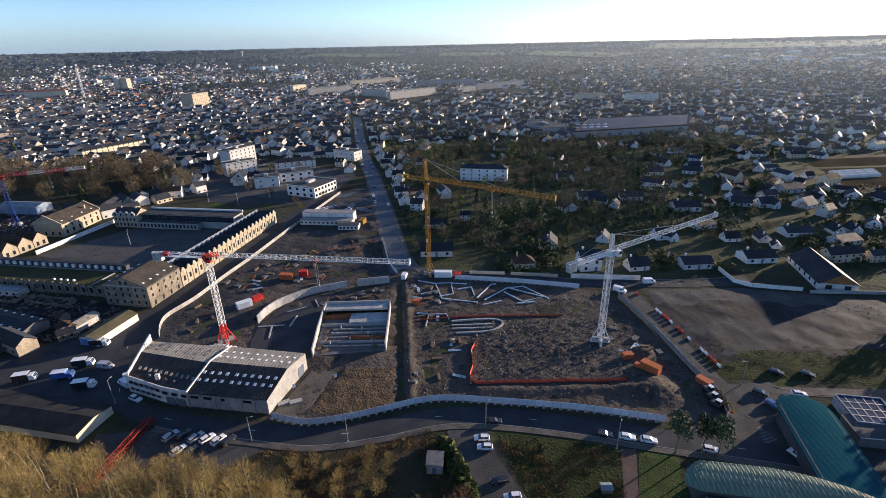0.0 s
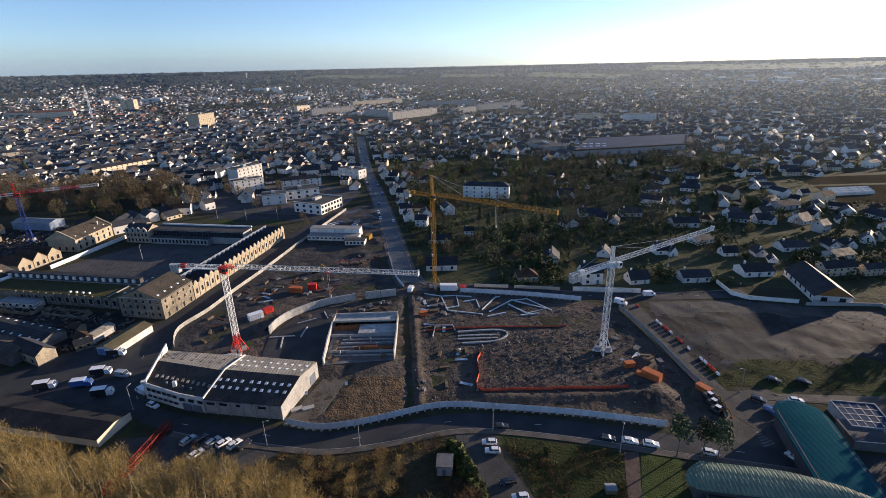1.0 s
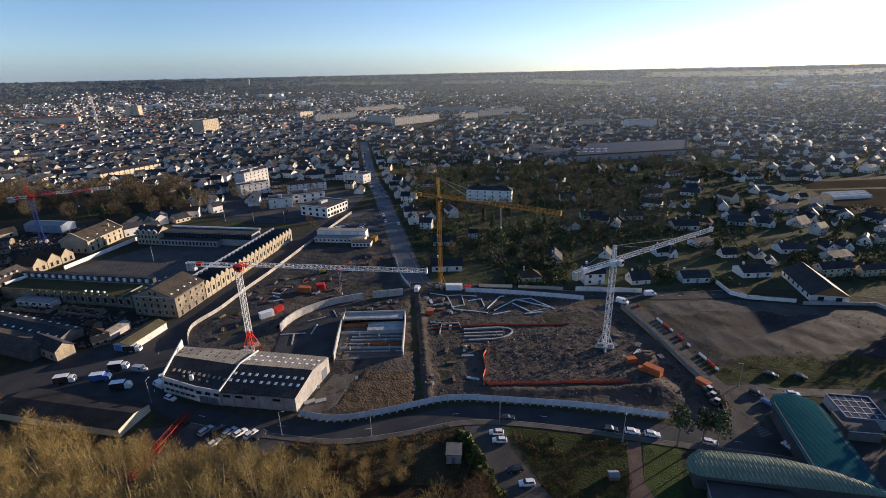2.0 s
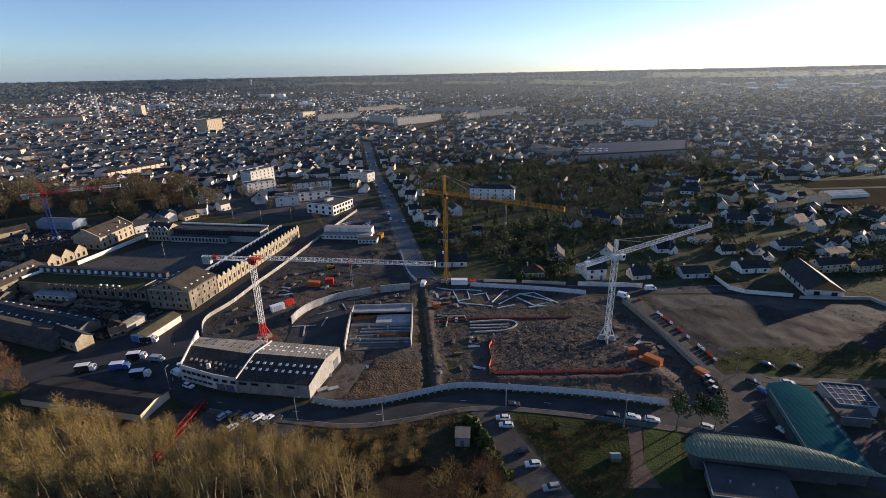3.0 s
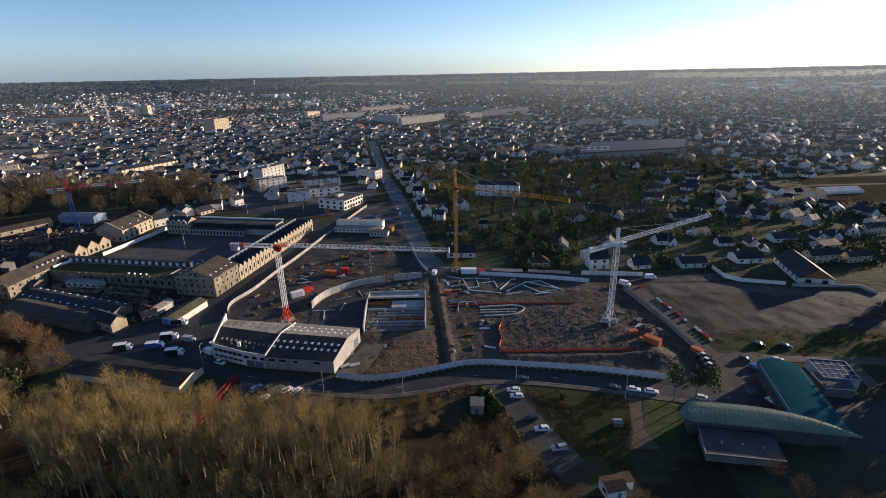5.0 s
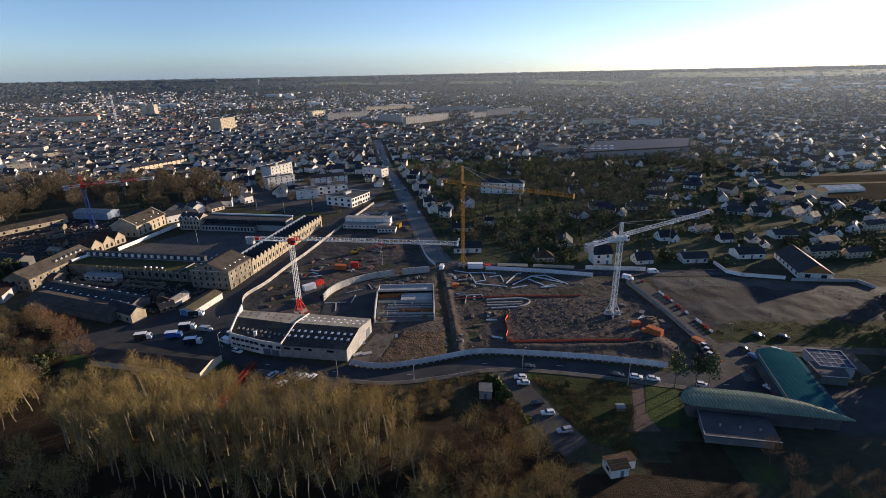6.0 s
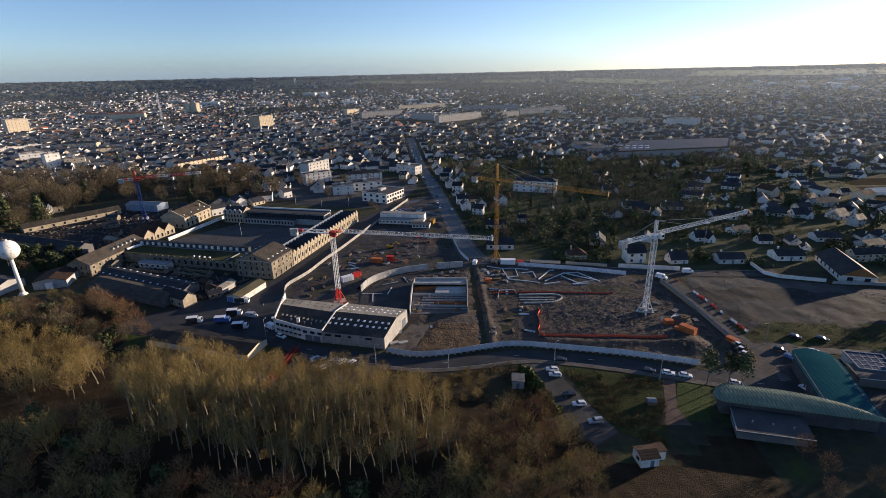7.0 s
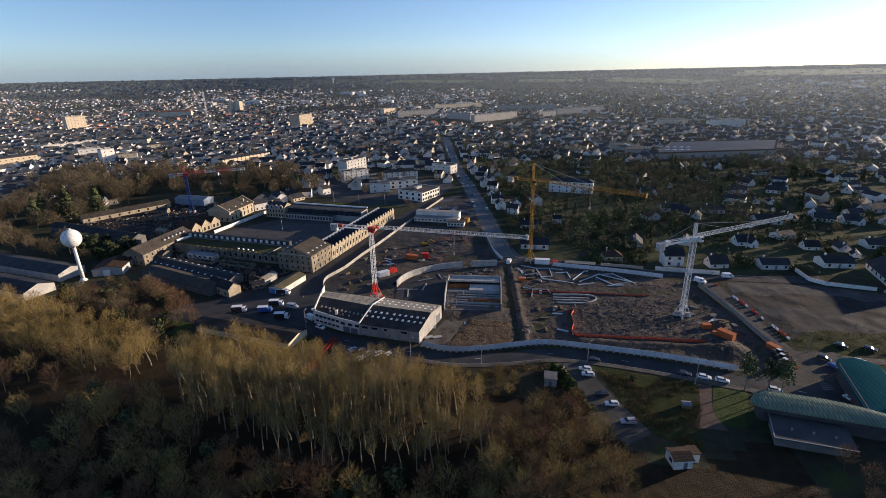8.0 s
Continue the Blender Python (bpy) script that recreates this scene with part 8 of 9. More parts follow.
class Wood:
    """Joins trees that stand too close to be told apart into one mesh."""

    def __init__(self):
        self.v, self.f, self.m, self.n, self.mats = [], [], [], 0, []

    def stand(self, src, x, y, rz, size):
        m = np.array(at(x, y, -dip(x, y), rz, size))
        for ob in src.children:
            me = ob.data
            co = np.empty(len(me.vertices) * 3, np.float32)
            me.vertices.foreach_get("co", co)
            co = co.reshape(-1, 3) @ m[:3, :3].T + m[:3, 3]
            if me.materials[0] not in self.mats:
                self.mats.append(me.materials[0])
            k = self.mats.index(me.materials[0])
            self.v.extend(co.tolist())
            self.f.extend([tuple(q + self.n for q in p.vertices) for p in me.polygons])
            self.m.extend([k] * len(me.polygons))
            self.n += len(me.vertices)

    def build(self, name, label):
        mb = MB()
        mb.v, mb.f, mb.m = self.v, self.f, self.m
        return solid(name, mb, self.mats, label, "trees", "stuff")


inner = Wood()
for x, y in scatter(WOOD, 2.75, 360, 3):
    k, rz, size = rnd.choice((0, 1, 2)), rnd.uniform(0, 360), rnd.uniform(0.74, 0.92)
    if y < 66 or (y > 82 and x > -100):
        plant(BARE[k], x, y, rz, size, "trees of the wood")
    else:
        inner.stand(BARE[k], x, y, rz, size)
for x, y in scatter(WOOD, 6.0, 24, 34):
    plant(SCRUB[1], x, y, rnd.uniform(0, 360), rnd.uniform(0.6, 0.9), "undergrowth of the wood")
for x, y in scatter(NEAR, 4.6, 112, 33):
    inner.stand(BARE[rnd.choice((3, 4, 4))] if rnd.random() < 0.8 else LEAFY[0], x, y, rnd.uniform(0, 360), rnd.uniform(0.7, 1.0))
for x, y in scatter(NEAR, 4.0, 55, 35):
    inner.stand(SCRUB[rnd.random() < 0.5], x, y, rnd.uniform(0, 360), rnd.uniform(0.9, 1.4))
# trees left of the lane through the wood
for x, y in scatter([(-290, 122), (-243, 118), (-207, 110), (-174, 104), (-149, 92), (-149, 78), (-200, 84), (-290, 96)], 3.3, 160, 47):
    k, rz, size = rnd.choice((3, 3, 3, 1)), rnd.uniform(0, 360), rnd.uniform(0.68, 0.92)
    if x > -205 and y > 88:
        plant(BARE[k], x, y, rz, size, "trees left of the lane")
    else:
        inner.stand(BARE[k], x, y, rz, size)
for x, y in scatter([(-275, 88), (-200, 86), (-150, 80), (-140, 62), (-170, 36), (-275, 46)], 5.0, 58, 4):
    inner.stand(BARE[rnd.choice((3, 4))], x, y, rnd.uniform(0, 360), rnd.uniform(0.65, 0.95))
inner.build("bare_wood", "close-grown bare trees inside the wood")
for x, y in scatter([(-240, 128), (-205, 150), (-178, 138), (-156, 112), (-158, 96), (-175, 106), (-215, 116)], 4.2, 34, 15):
    plant(LEAFY[0] if rnd.random() < 0.35 else PARK[1], x, y, rnd.uniform(0, 360), rnd.uniform(0.7, 1.1), "dark evergreens by the lane")
for x, y in scatter([(-250, 128), (-205, 152), (-178, 140), (-160, 122), (-172, 112), (-240, 118)], 5.0, 22, 5):
    plant(BARE[rnd.choice((4, 4, 3))], x, y, rnd.uniform(0, 360), rnd.uniform(0.6, 0.9), "trees by the lane")
for x, y in scatter([(-18, 66), (4, 80), (10, 62), (16, 44), (-10, 40), (-24, 46)], 2.9, 62, 6):
    plant(rnd.choice((SCRUB[1], BARE[3], BARE[4])), x, y, rnd.uniform(0, 360), rnd.uniform(0.7, 0.95), "trees at the edge of the wood")
for x, y in scatter([(-58, 92), (-40, 95), (-22, 98), (-12, 96), (-18, 82), (-40, 84)], 3.6, 26, 19):
    plant(SCRUB[1], x, y, rnd.uniform(0, 360), rnd.uniform(0.45, 0.8), "scrub below the road")
for x, y in scatter([(70, 66), (78, 62), (90, 56), (86, 44), (66, 48)], 5, 7, 20):
    plant(BARE[4], x, y, rnd.uniform(0, 360), rnd.uniform(0.6, 0.8), "trees below the annex")
for x, y in ((68.4, 94.9), (58.6, 96.9), (65.2, 96.6)):
    plant(PINE, x, y, rnd.uniform(0, 360), rnd.uniform(0.85, 1.02), "pines by the junction")
for x, y, s in ((97, 113, 0.8), (24, 99, 0.8)):
    plant(LEAFY[3], x, y, rnd.uniform(0, 360), s, "bushes by the pavement")
# ivy and brambles by the hut
IVY = leafy_tree(31, 2.6, 1.8, M_IVY, "ivy_bush", "overgrown ivy and bramble beside the hut", 420, low=0.0, leaf=0.4)
for k in range(18):
    plant(IVY, -1.6 + k * 0.48 + rnd.uniform(-0.6, 0.6), 101.0 - k * 1.25, rnd.uniform(0, 360), rnd.uniform(0.75, 1.25), "ivy along the hut lane")
for x, y in scatter([(-300, 200), (-262, 178), (-246, 176), (-246, 200), (-262, 212), (-300, 214)], 5, 18, 45):
    plant(LEAFY[0], x, y, rnd.uniform(0, 360), rnd.uniform(0.8, 1.1), "dark trees by the water tower")
for x, y, k in ((-166, 125, 1.25), (-171, 129, 1.1), (-159, 121.5, 1.0), (-177, 132, 1.2), (-164, 118, 0.9), (-151, 116, 0.8), (-184, 137, 1.1)):
    plant(BARE[4], x, y, x * 11 % 360, k, "reddish trees at the yard's edge")
# park and gardens left, behind the factory
for x, y in scatter([(-520, 420), (-450, 300), (-380, 230), (-340, 235), (-345, 330), (-240, 335), (-190, 350), (-235, 420), (-330, 440)], 6.6, 205, 7):
    plant(rnd.choice(PARK) if rnd.random() < 0.94 else LEAFY[1], x, y, rnd.uniform(0, 360), rnd.uniform(0.95, 1.45), "trees of the park")
for x, y in scatter([(-420, 260), (-345, 205), (-300, 190), (-270, 190), (-262, 172), (-330, 190), (-420, 200)], 6.5, 45, 8):
    plant(rnd.choice(PARK), x, y, rnd.uniform(0, 360), rnd.uniform(0.85, 1.2), "trees behind the water tower")
for x, y, k in ((-359, 262, 1.9), (-372, 247, 1.6), (-350, 280, 1.7), (-381, 262, 1.5), (-364, 342, 1.4)):
    plant(LEAFY[1], x, y, rnd.uniform(0, 360), (k * 1.25, k * 1.25, k), "great cedars of the park")
for x, y, k in ((-178, 388, 0.7), (-166, 374, 0.6), (-150, 352, 0.6), (-190, 396, 0.8), (-204, 384, 0.9), (-128, 337, 0.5), (-104, 318, 0.5), (-98, 306, 0.45), (-150, 408, 0.7), (-215, 366, 0.9), (-222, 384, 0.9), (-88, 330, 0.45), (-228, 356, 1.0), (-210, 350, 0.8), (-128, 410, 0.7), (-95, 405, 0.6)):
    plant(PARK[int(x) % 2], x, y, x * 7 % 360, k, "trees of the school yard")
# unseen trees, added to cast shade on the forecourt and the wasteland
for x, y in ((146, 106), (153, 113), (158, 107), (150, 120), (164, 118), (146, 84), (152, 95), (160, 88), (168, 99), (158, 78), (182, 142), (190, 152), (188, 163), (198, 146), (196, 170)):
    plant(LEAFY[0], x, y, x * 5 % 360, 1.9 if y < 125 else 1.5, "trees beyond the pool")
# garden trees among the houses
near = list(placed)
count = 0
for _ in range(5200):
    y = rnd.uniform(212, 620)
    x = rnd.uniform(-(y + 55) * 1.34, (y + 20) * 0.98 + 20)
    right = x > np.interp(y, [206, 775], [-20, -141])
    if on_road(x, y, 10) or (not right and (rnd.random() < 0.75 or y < 350)):
        continue
    if any(abs(x - a) < 7.5 and abs(y - b) < 6.5 for a, b in near):
        continue
    dense = noise.noise(Vector((x, y, 9)) * 0.012)
    if rnd.random() > 0.42 + 0.6 * dense:
        continue
    if count >= 255:
        break
    count += 1
    k = rnd.random()
    src = LEAFY[0] if k < 0.28 else LEAFY[1] if k < 0.36 else LEAFY[2] if k < 0.62 else LEAFY[3] if k < 0.8 else PARK[1] if k < 0.9 else SCRUB[1]
    plant(src, x, y, rnd.uniform(0, 360), rnd.uniform(0.7, 1.15), "garden trees")

# trees of the wooded gardens: too many to count
shr = MB()
r = random.Random(52)
stood = []
for _ in range(2600):
    x, y = r.uniform(-60, 310), r.uniform(222, 540)
    edge = edge_distance(GROVE, x, y)
    if not inside(GROVE, x, y) or on_road(x, y, 11) or any(abs(x - a) < 8.5 and -10.5 < y - b < 6.5 for a, b in near):
        continue
    if noise.noise(Vector((x, y, 12)) * 0.02) < -0.32 or any(math.hypot(x - a, y - b) < 5.4 for a, b in stood):
        continue
    stood.append((x, y))
    kind = r.random()
    big = r.random() ** 1.6
    h, w = 5.0 + 9.5 * big + 2.5 * r.random(), 2.2 + 3.6 * big
    shr.k = 3
    shr.tube((x, y, -0.1), (x + r.uniform(-0.4, 0.4), y, h * 0.7), 0.22, 0.06, 5, False)
    if kind < 0.43:
        shr.k = 0 if kind < 0.3 else 1
        lumps = [(Vector((x + r.uniform(-0.5, 0.5) * w, y + r.uniform(-0.5, 0.5) * w, h * r.uniform(0.3, 0.82))), w * r.uniform(0.35, 0.7)) for _ in range(7)]
        for k in range(120 + int(110 * big)):
            c, lr = lumps[k % 7]
            v = Vector((r.gauss(0, 1), r.gauss(0, 1), r.gauss(0, 1))).normalized()
            c = c + v * lr * r.uniform(0.6, 1.05)
            leaf_card(shr, c, v, r.uniform(0.32, 0.72), r, 0.4)
    else:
        for k in range(5):
            a = k * 2.4 + r.random()
            shr.tube((x, y, h * (0.25 + 0.08 * k)), (x + w * 0.8 * math.cos(a), y + w * 0.8 * math.sin(a), h * (0.6 + 0.08 * k)), 0.09, 0.03, 4, False)
        shr.k = 2 if kind < 0.9 else 4
        for _ in range(150):
            v = Vector((r.gauss(0, 1), r.gauss(0, 1), r.gauss(0, 1))).normalized() * r.uniform(0.15, 1.0) ** 0.5
            c = Vector((x + v.x * w, y + v.y * w, h * 0.6 + v.z * h * 0.38))
            d = Vector((v.x + r.gauss(0, 0.4), v.y + r.gauss(0, 0.4), 0.7 + r.gauss(0, 0.4))).normalized()
            o = d.orthogonal().normalized() * 0.085
            o.rotate(Euler((r.random() * 3, r.random() * 3, 0)))
            shr.add([c - o, c + o, c + d * r.uniform(0.8, 1.7)], [(0, 1, 2)])
solid("garden_wood", shr, [M_NEEDLE, M_HEDGE, M_PARK, M_DBARK, M_TWIGR], "dense dark evergreens and bare trees filling the old gardens", "trees", "stuff")

# shrubs and hedges of the gardens: too many to count
shr = MB()
r = random.Random(61)
for _ in range(6000):
    y = 206 + 394 * r.random() ** 1.3
    x = r.uniform(np.interp(y, [206, 775], [-16, -130]), (y + 20) * 0.98 + 30)
    if on_road(x, y, 9) or any(abs(x - a) < 6 and abs(y - b) < 5.5 for a, b in near):
        continue
    if noise.noise(Vector((x, y, 4)) * 0.02) < -0.12:
        continue
    shr.k = r.choice((0, 0, 0, 1, 1, 0, 0))
    h, w = r.uniform(1.0, 4.6), r.uniform(1.2, 3.2)
    for _ in range(26):
        c = Vector((x + r.gauss(0, w * 0.4), y + r.gauss(0, w * 0.4), h * r.uniform(0.05, 1.0)))
        leaf_card(shr, c, Vector((c.x - x, c.y - y, c.z - h * 0.3)).normalized(), r.uniform(0.3, 0.7), r, 0.4)
solid("garden_shrubs", shr, [M_NEEDLE, M_HEDGE, M_TWIGR], "dense dark shrubs and hedges in the gardens", "shrubs", "stuff")

# brambles and tall dead grass on the banks
shr = MB()
BANKS = [[(13, 105), (32, 101.8), (45, 98.5), (41, 84), (36, 66), (24, 72), (18, 85)], [(-54, 101), (-36, 99), (-19, 102), (-4, 107), (-1, 97), (4, 84), (-20, 84), (-50, 92)], [(88, 131), (150, 124), (240, 118), (240, 130), (150, 138), (92, 142)]]
for poly, n in zip(BANKS, (650, 620, 420)):
    for x, y in ((r.uniform(min(p[0] for p in poly), max(p[0] for p in poly)), r.uniform(min(p[1] for p in poly), max(p[1] for p in poly))) for _ in range(n * 2)):
        if not inside(poly, x, y) or noise.noise(Vector((x, y, 6)) * 0.12) < -0.1:
            continue
        shr.k = r.choice((0, 1, 1, 2, 2))
        h = r.uniform(0.2, 0.9)
        for _ in range(9):
            b = Vector((x + r.gauss(0, 0.5), y + r.gauss(0, 0.5), 0.02))
            shr.twig(b, b + Vector((r.gauss(0, 0.3), r.gauss(0, 0.3), h)), 0.07)
solid("brambles", shr, [M_HEDGE, M_TWIG, M_TWIGR], "brambles and dead grass on the banks", "brambles", "stuff")

# far trees and woods: too many to count
far = MB()
r = random.Random(77)


def far_clump(x, y, h, w, n, z, leaf=(0.22, 0.45)):
    for _ in range(n):
        c = Vector((x + r.gauss(0, w * 0.35), y + r.gauss(0, w * 0.35), z + h * r.uniform(0.1, 0.95)))
        u = Vector((r.gauss(0, 1), r.gauss(0, 1), r.gauss(0, 0.7))).normalized()
        q = u.orthogonal().normalized()
        s = w * r.uniform(*leaf)
        far.add([c - u * s, c + q * s * 0.8, c + u * s, c - q * s * 0.8], [(0, 1, 2, 3)])


for _ in range(10500):
    y = 560 + 2900 * r.random() ** 1.4
    x = r.uniform(-(y + 55) * 1.36, (y + 20) * 1.0)
    if on_road(x, y, 10):
        continue
    wood = noise.noise(Vector((x, y, 3)) * 0.0022)
    if wood < 0.05 and r.random() < (0.55 if y < 1000 else 0.4):
        continue
    far.k = 0 if r.random() < 0.82 else 1
    if y < 1050:
        far_clump(x, y, r.uniform(4, 10), r.uniform(4, 7.5), 30, land(x, y), (0.11, 0.22))
    else:
        far_clump(x, y, r.uniform(5, 13), r.uniform(4, 9) * (1 + y / 3000), 16, land(x, y), (0.18, 0.36))
solid("far_trees", far, [M_FARTREE, M_NEEDLE], "dark trees and copses among the far houses", "trees", "stuff")
far = MB()
for _ in range(11000):
    a = radians(r.uniform(-58, 52))
    d = r.uniform(2900, 4700) if r.random() < 0.6 else r.uniform(4300, 4840)
    x, y = d * math.sin(a), d * math.cos(a)
    if d < 4200 and noise.noise(Vector((x, y, 5)) * 0.0016) < 0.02:
        continue
    if any(inside(f, x, y) for f in ([(430, 2900), (800, 2500), (1000, 2750), (560, 3300)], [(1150, 3100), (2100, 2500), (2600, 3000), (1500, 3750)], [(-900, 3100), (-300, 3000), (-250, 3300), (-900, 3500)], [(-50, 3000), (330, 2900), (420, 3200), (-20, 3350)])):
        continue
    far_clump(x, y, r.uniform(8, 14), r.uniform(22, 40), 9, land(x, y) - 2)
solid("far_woods", far, [M_FARWOOD], "dark woods along the horizon", "woods", "stuff")


# ---- vehicles ----
def make_car(name, label, mat, l=4.2, w=1.75, h=1.48, estate=False, plain=False):
    c = thing(name, label, "car", at(0, 0, -600))
    mb = MB()
    b = l / 2
    prof = [(-b, 0.28), (b, 0.28), (b, 0.62), (b - 0.12, 0.78), (b * 0.42, 0.90), (-b + 0.1, 0.92), (-b, 0.75)]
    n = len(prof)
    vs = []
    for y, s in ((-w / 2, 1), (-w / 2 + 0.1, 1.03), (w / 2 - 0.1, 1.03), (w / 2, 1)):
        vs += [(x * (1 if s == 1 else 1.01), y, z if s == 1 else z + (0.04 if z > 0.5 else -0.04)) for x, z in prof]
    fs = [tuple(range(n)), tuple(3 * n + k for k in range(n - 1, -1, -1))]
    for q in range(3):
        fs += [(q * n + (k + 1) % n, q * n + k, (q + 1) * n + k, (q + 1) * n + (k + 1) % n) for k in range(n)]
    mb.add(vs, fs)
    part("body", mb, mat, c)
    t0, t1 = (-b + 0.55, -b + 0.25) if not estate else (-b + 0.25, -b + 0.08)
    mb = MB()
    q = w / 2 - 0.1
    r = q - 0.2
    mb.add([(t1, -q, 0.93), (b * 0.45, -q, 0.93), (b * 0.45, q, 0.93), (t1, q, 0.93), (t0, -r, h - 0.06), (b * 0.12, -r, h - 0.06), (b * 0.12, r, h - 0.06), (t0, r, h - 0.06)],
           [(0, 1, 5, 4), (1, 2, 6, 5), (2, 3, 7, 6), (3, 0, 4, 7), (4, 5, 6, 7)])
    part("glasshouse", mb, M_GLASS, c)
    mb = MB()
    mb.box(t0 - 0.03, -r - 0.03, h - 0.058, b * 0.12 + 0.03, r + 0.03, h)
    for x in (-b * 0.15,):
        mb.beam((x, -q - 0.01, 0.93), (x, -r - 0.01, h - 0.05), 0.09).beam((x, q + 0.01, 0.93), (x, r + 0.01, h - 0.05), 0.09)
    part("roof", mb, mat, c)
    for x in (-b * 0.62, b * 0.62):
        for y in (-w / 2 + 0.1, w / 2 - 0.1):
            wh = part("wheel", MB().tube((x, y - 0.11, 0.31), (x, y + 0.11, 0.31), 0.31, None, 12), M_RUBBER, c)
            if not plain:
                part("rim", MB().tube((x, y - 0.125, 0.31), (x, y + 0.125, 0.31), 0.19, None, 8), M_STEEL, wh)
    for y in (() if plain else (-w / 2 + 0.3, w / 2 - 0.3)):
        part("headlight", MB().cbox(b, y, 0.58, 0.06, 0.36, 0.16), M_SKYL, c)
        part("tail_light", MB().cbox(-b, y, 0.62, 0.06, 0.3, 0.18), M_REDB, c)
    return c


def make_van(name, label, mat, l, w, h, box=None):
    v = thing(name, label, "van" if not box else "truck", at(0, 0, -600))
    b = l / 2
    if box:
        part("cab", MB().sweep_y([(b - 1.8, 0.4), (b - 1.8, 2.3), (b - 0.5, 2.3), (b, 1.4), (b, 0.4)], -w / 2, w / 2), mat, v)
        part("windscreen", MB().sweep_y([(b - 0.45, 2.2), (b - 0.40, 2.24), (b + 0.03, 1.46), (b - 0.03, 1.44)], -w / 2 + 0.15, w / 2 - 0.15), M_GLASS, v)
        part("cargo_box", MB().box(-b, -w / 2 - 0.1, 0.8, b - 1.85, w / 2 + 0.1, h), box, v)
        part("box_roof", MB().box(-b - 0.02, -w / 2 - 0.12, h + 0.003, b - 1.83, w / 2 + 0.12, h + 0.08), M_WHITEB, v)
        part("chassis", MB().box(-b, -0.5, 0.45, b - 1.8, 0.5, 0.8), M_RUBBER, v)
    else:
        part("body", MB().sweep_y([(-b, 0.35), (-b, h - 0.1), (-b + 0.15, h), (b - 1.5, h), (b - 0.85, h * 0.58), (b - 0.05, h * 0.46), (b, 0.35)], -w / 2, w / 2), mat, v)
        part("windscreen", MB().sweep_y([(b - 1.46, h - 0.06), (b - 1.42, h - 0.02), (b - 0.82, h * 0.6), (b - 0.88, h * 0.58)], -w / 2 + 0.12, w / 2 - 0.12), M_GLASS, v)
        for y in (-w / 2 - 0.01, w / 2 + 0.01):
            part("side_window", MB().cbox(b - 1.9, y, h * 0.6, 0.9, 0.04, h * 0.26), M_GLASS, v)
    for x in (-b * 0.6, b * 0.62):
        for y in (-w / 2 + 0.12, w / 2 - 0.12):
            wh = part("wheel", MB().tube((x, y - 0.13, 0.36), (x, y + 0.13, 0.36), 0.36, None, 12), M_RUBBER, v)
            part("rim", MB().tube((x, y - 0.14, 0.36), (x, y + 0.14, 0.36), 0.2, None, 8), M_STEEL, wh)
    for y in (-w / 2 + 0.3, w / 2 - 0.3):
        part("headlight", MB().cbox(b, y, 0.75, 0.06, 0.3, 0.2), M_SKYL, v)
    return v


CARS = dict(w=make_car("car", "white hatchback parked at the kerb", P_WHITE), d=make_car("car", "black hatchback parked at the kerb", P_DARK), s=make_car("car", "silver estate car parked outdoors", P_SILVER, 4.5, 1.78, 1.5, True),
            b=make_car("car", "dark blue car parked outdoors", P_BLUE),
            V=make_van("van", "white delivery van standing outdoors", P_WHITE, 5.4, 2.0, 2.4), B=make_van("van", "pale blue-grey van standing outdoors", P_SILVER, 5.2, 2.0, 2.2),
            T=make_van("box_truck", "white roofed box truck parked in the yard", P_WHITE, 6.3, 2.2, 2.9, P_DARK), U=make_van("box_truck", "blue box truck with a white roof in the yard", P_BLUE, 6.3, 2.2, 2.9, P_BLUE))
CARS.update({"1": make_car("car", "white car on the boulevard", P_WHITE, plain=True), "2": make_car("car", "black car on the boulevard", P_DARK, plain=True), "3": make_car("car", "silver car on the boulevard", P_SILVER, plain=True), "4": make_car("car", "blue car on the boulevard", P_BLUE, plain=True)})
car_used = set()


def vehicle(kind, x, y, rz, group="parked vehicles", z=0.07):
    m = at(x, y, z, rz)
    if kind in car_used:
        ob = copy_thing(CARS[kind], m)
    else:
        car_used.add(kind)
        ob = CARS[kind]
        ob.matrix_basis = m
    return tagged(ob, group=group)


for k, x, y, rz in (("s", -78, 104.5, 62), ("d", -74.6, 104.8, 62), ("s", -70.5, 103.8, 60), ("w", -67.2, 103.4, 55), ("w", -63.8, 102.8, 60), ("w", -73, 99.2, 60), ("d", -69.7, 98.8, 60), ("d", -61, 102.5, 60)):
    vehicle(k, x, y, rz, "cars in the front car park")
for k, x, y, rz in (("d", 42, 103.4, -14), ("w", 48, 102.2, -14), ("w", 53.3, 101.0, -14), ("d", 12.5, 108.8, -3), ("w", 68, 97.5, -15)):
    vehicle(k, x, y, rz, "cars along the front road")
for k, x, y, rz in (("w", 8.6, 102.4, 178), ("w", 9.2, 99.2, 178), ("d", 12.2, 88.5, 190), ("w", 14.6, 83.8, 185), ("s", 18, 76, 190)):
    vehicle(k, x, y, rz, "cars in the side car park", 0.055)
for k, x, y, rz in (("w", 89, 95.5, 115), ("d", 94, 119.5, -40), ("b", 94.5, 114.2, -60), ("w", 105, 118.6, -10), ("d", 100.5, 117.5, 20), ("d", 104.8, 129.3, -35), ("d", 113.8, 128.0, -35)):
    vehicle(k, x, y, rz, "cars at the junction", 0.06)
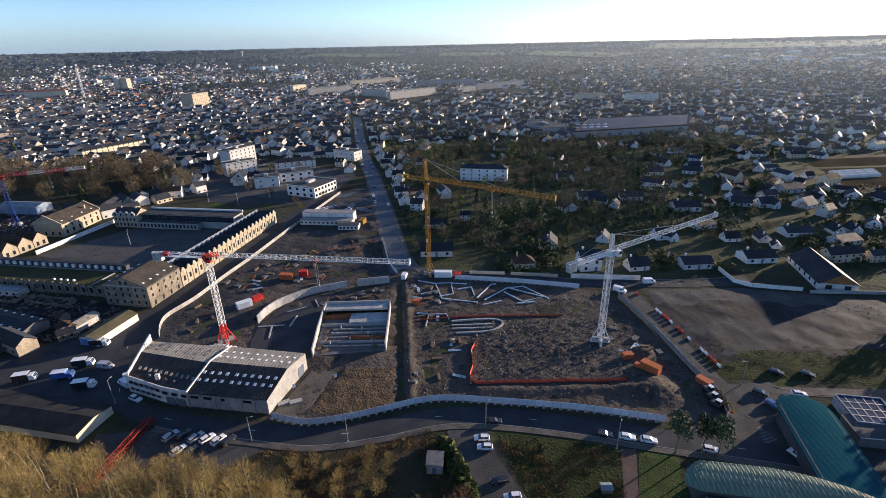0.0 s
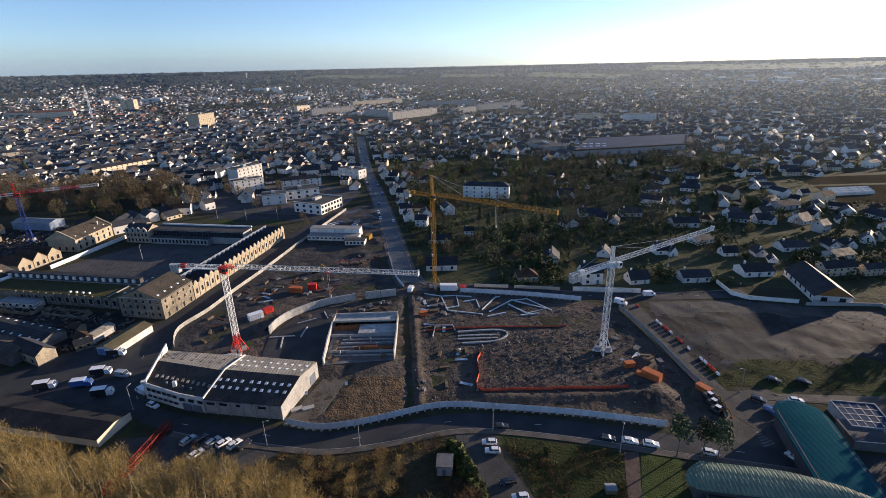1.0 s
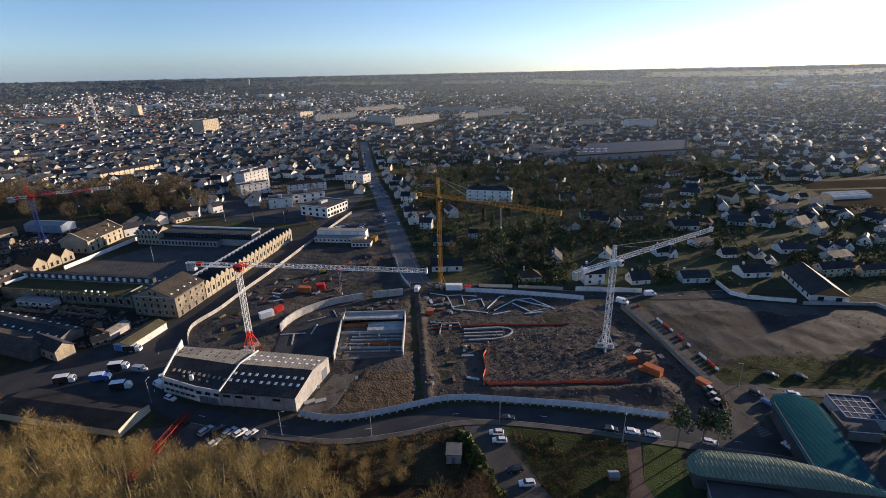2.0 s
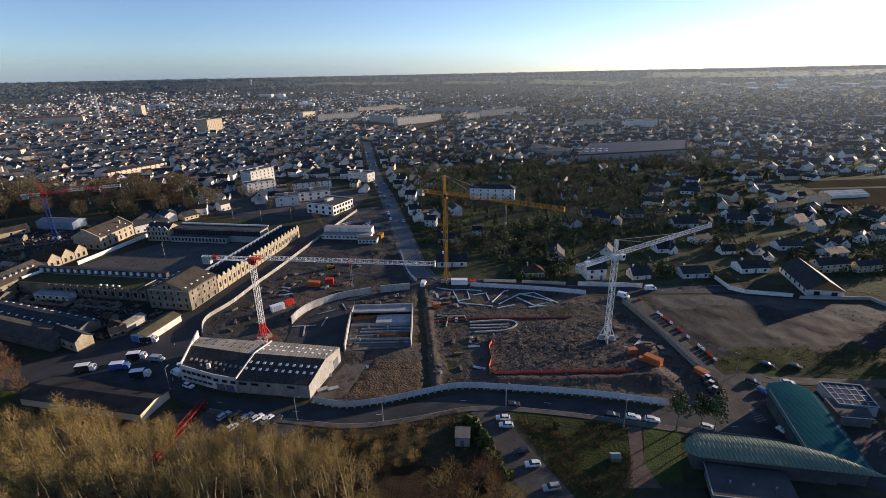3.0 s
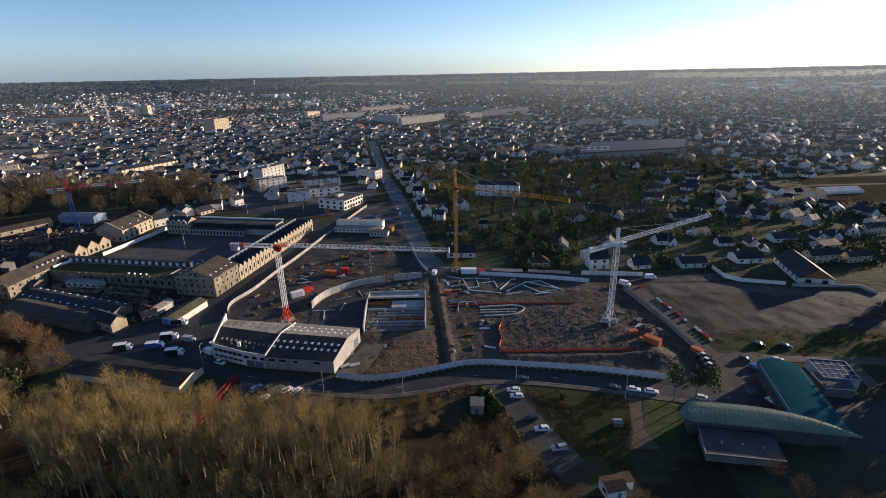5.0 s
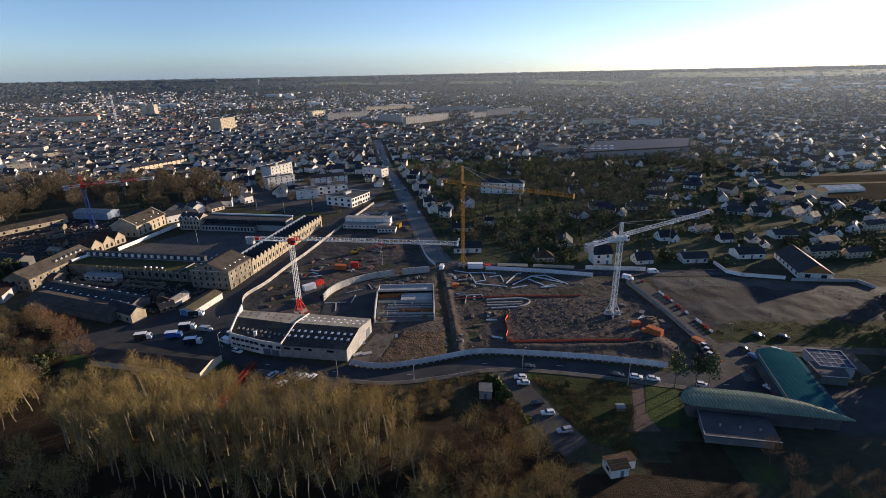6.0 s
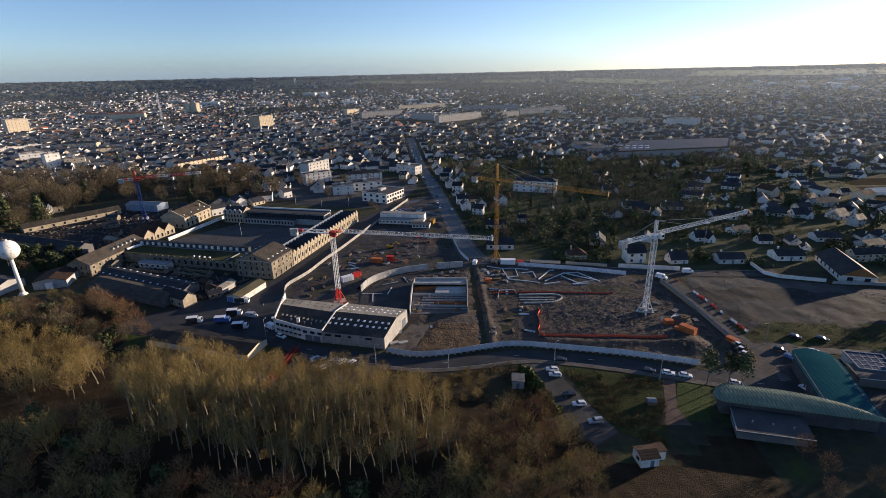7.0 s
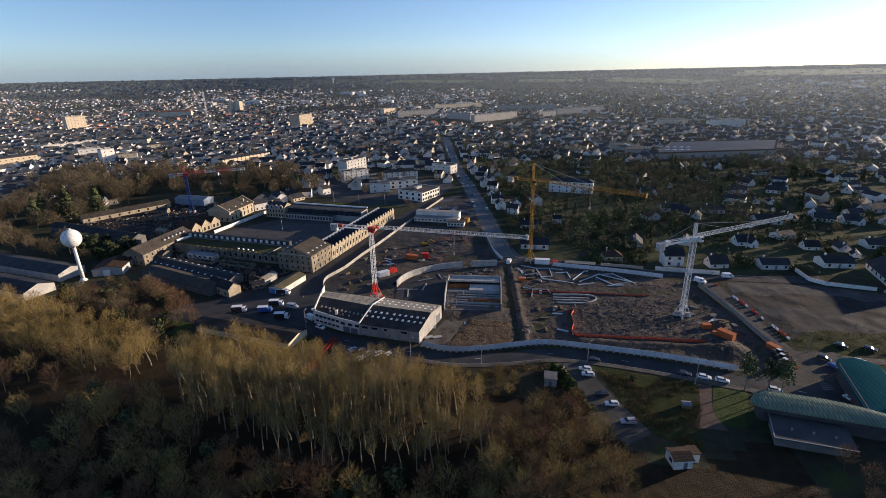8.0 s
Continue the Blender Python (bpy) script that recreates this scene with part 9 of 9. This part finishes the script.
for k, x, y, rz in (("V", 89, 193.6, 4), ("V", 73.5, 186, -35), ("V", -20.5, 203, 80), ("V", -105, 127.5, 150), ("w", -97.3, 120.3, -25), ("T", -140, 130.5, 15), ("U", -128, 131.5, 12), ("T", -117.5, 126.5, 12), ("T", -126, 138.3, 12), ("B", -117.6, 137, -10), ("T", -128.5, 150.5, 5)):
    vehicle(k, x, y, rz, "vans and trucks in the yards", 0.06)
rc = random.Random(23)
for k in range(5):
    vehicle(rc.choice("1234"), -86.5 + k * 2.2, 302.5 + k * 2.6, 30, "cars in the boulevard car park", 0.06)
for k in range(4):
    vehicle(rc.choice("1234"), -66.5 + 0.3 * k, 303 + k * 3.2, 170, "cars in the boulevard car park", 0.06)
for i, p in enumerate(BOUL[14:62]):
    d = (BOUL[15 + i] - p).normalized() if 15 + i < len(BOUL) else None
    if d is None:
        break
    rz = math.degrees(math.atan2(d.y, d.x))
    for off in (4.2, -4.2, 1.8):
        if rc.random() < (0.55 if off == 4.2 and p.y > 420 else 0.14):
            vehicle(rc.choice("123412"), p.x - d.y * off, p.y + d.x * off, rz + (180 if off > 3 else 0), "cars on the boulevard", 0.08)
# dark plant parked beside the access road
for k in range(3):
    t = thing("site_plant", "dark excavator-like plant parked by the access road", "excavator", at(79.2 - 0.5 * k, 120.5 - k * 3.1, 0.05, -70 + 8 * k), "parked site plant")
    for s in (-0.9, 0.9):
        part("track", MB().box(-1.7, s - 0.25, 0.0, 1.7, s + 0.25, 0.75), M_RUBBER, t)
    part("body", MB().box(-1.6, -1.1, 0.78, 1.3, 1.1, 1.7), M_FLAT, t)
    part("cab", MB().box(-0.1, -1.05, 1.703, 1.2, 0.05, 2.8), M_GLASS, t)
    part("cab_roof", MB().box(-0.2, -1.15, 2.803, 1.3, 0.15, 2.9), M_WHITEB, t)
    part("boom", MB().beam((1.3, 0.5, 1.4), (3.0, 0.5, 3.0), 0.3).beam((3.0, 0.5, 3.0), (4.2, 0.5, 0.9), 0.25), M_CYEL, t)
    part("bucket", MB().cbox(4.2, 0.5, 0.3, 0.7, 0.9, 0.7), M_RUST, t)
# yellow digger and white trailer in the far part of the site
dg = thing("excavator", "yellow tracked excavator on the dark hard standing", "excavator", at(-72.5, 227, 0.15, 25))
for sd in (-1.1, 1.1):
    part("track", MB().sweep_y([(-1.9, 0.15), (-1.6, 0.0), (1.6, 0.0), (1.9, 0.15), (1.9, 0.7), (1.6, 0.85), (-1.6, 0.85), (-1.9, 0.7)], sd - 0.3, sd + 0.3), M_RUBBER, dg)
part("body", MB().sweep_y([(-2.2, 0.95), (1.2, 0.95), (1.2, 1.6), (-0.2, 2.1), (-2.2, 2.1)], -1.3, 1.3), M_YPLANT, dg)
part("cab", MB().sweep_y([(-0.1, 2.12), (1.25, 1.65), (1.45, 1.7), (1.1, 3.0), (-0.1, 3.0)], 0.1, 1.25), M_GLASS, dg)
part("boom", MB().beam((1.1, -0.3, 1.7), (3.4, -0.3, 3.8), 0.45).beam((3.4, -0.3, 3.8), (5.6, -0.3, 1.9), 0.35), M_YPLANT, dg)
part("bucket", MB().sweep_y([(5.2, 0.9), (6.2, 1.0), (6.0, 2.0), (5.4, 2.0)], -0.9, 0.3), M_RUST, dg)
trl = thing("flat_trailer", "white flat trailer with concrete blocks behind the workshop", "trailer", at(-81.5, 146.2, 0.1, -6))
part("deck", MB().box(-5.0, -1.2, 1.0, 5.0, 1.2, 1.3), M_WHITEB, trl)
for u in (-3.6, -2.4, 3.4):
    for sd in (-0.95, 0.95):
        part("wheel", MB().tube((u, sd - 0.15, 0.5), (u, sd + 0.15, 0.5), 0.5, None, 12), M_RUBBER, trl)
for k in range(3):
    part("ballast_block", MB().box(-3.0 + k * 1.9, -0.9, 1.303, -1.5 + k * 1.9, 0.9, 2.2), M_CONC, trl)
# lattice mast over the old town and a water tower on the skyline
mst = thing("lattice_mast", "tall pale lattice mast over the old town", "mast", at(-816, 1129, 0, 20))
part("mast", lattice(MB(), (0, 0, 0), (0, 0, 70), 2.6, 24, 0.5, 0.26), M_CWHITE, mst)
part("aerial", MB().tube((0, 0, 70), (0, 0, 78), 0.35, 0.15, 6), M_STEEL, mst)
far_wt = thing("far_water_tower", "pale water tower on the far skyline", "water tower", at(-1215, 3085, land(-1215, 3085) - 1))
part("stem", MB().tube((0, 0, 0), (0, 0, 30), 4.5, 3.6, 12), M_CONC, far_wt)
part("tank", MB().tube((0, 0, 30), (0, 0, 36), 4.0, 8.5, 16).tube((0, 0, 36), (0, 0, 42), 8.5, 8.5, 16), M_CONC, far_wt)
# red crane jib section lying beside the car park
js = thing("jib_section", "red lattice crane section lying beside the car park", "crane part", at(0, 0, 0))
part("frame", lattice(MB(), (-87.0, 111.5, 1.05), (-89.5, 86.0, 1.05), 1.7, 12, 0.24, 0.14, False, 1), M_REDOLD, js)
for k in range(4):
    part("trestle", MB().cbox(-87.2 - k * 0.65, 109.5 - k * 6.8, 0, 2.2, 0.3, 0.2, 5), M_TIMBER, js)
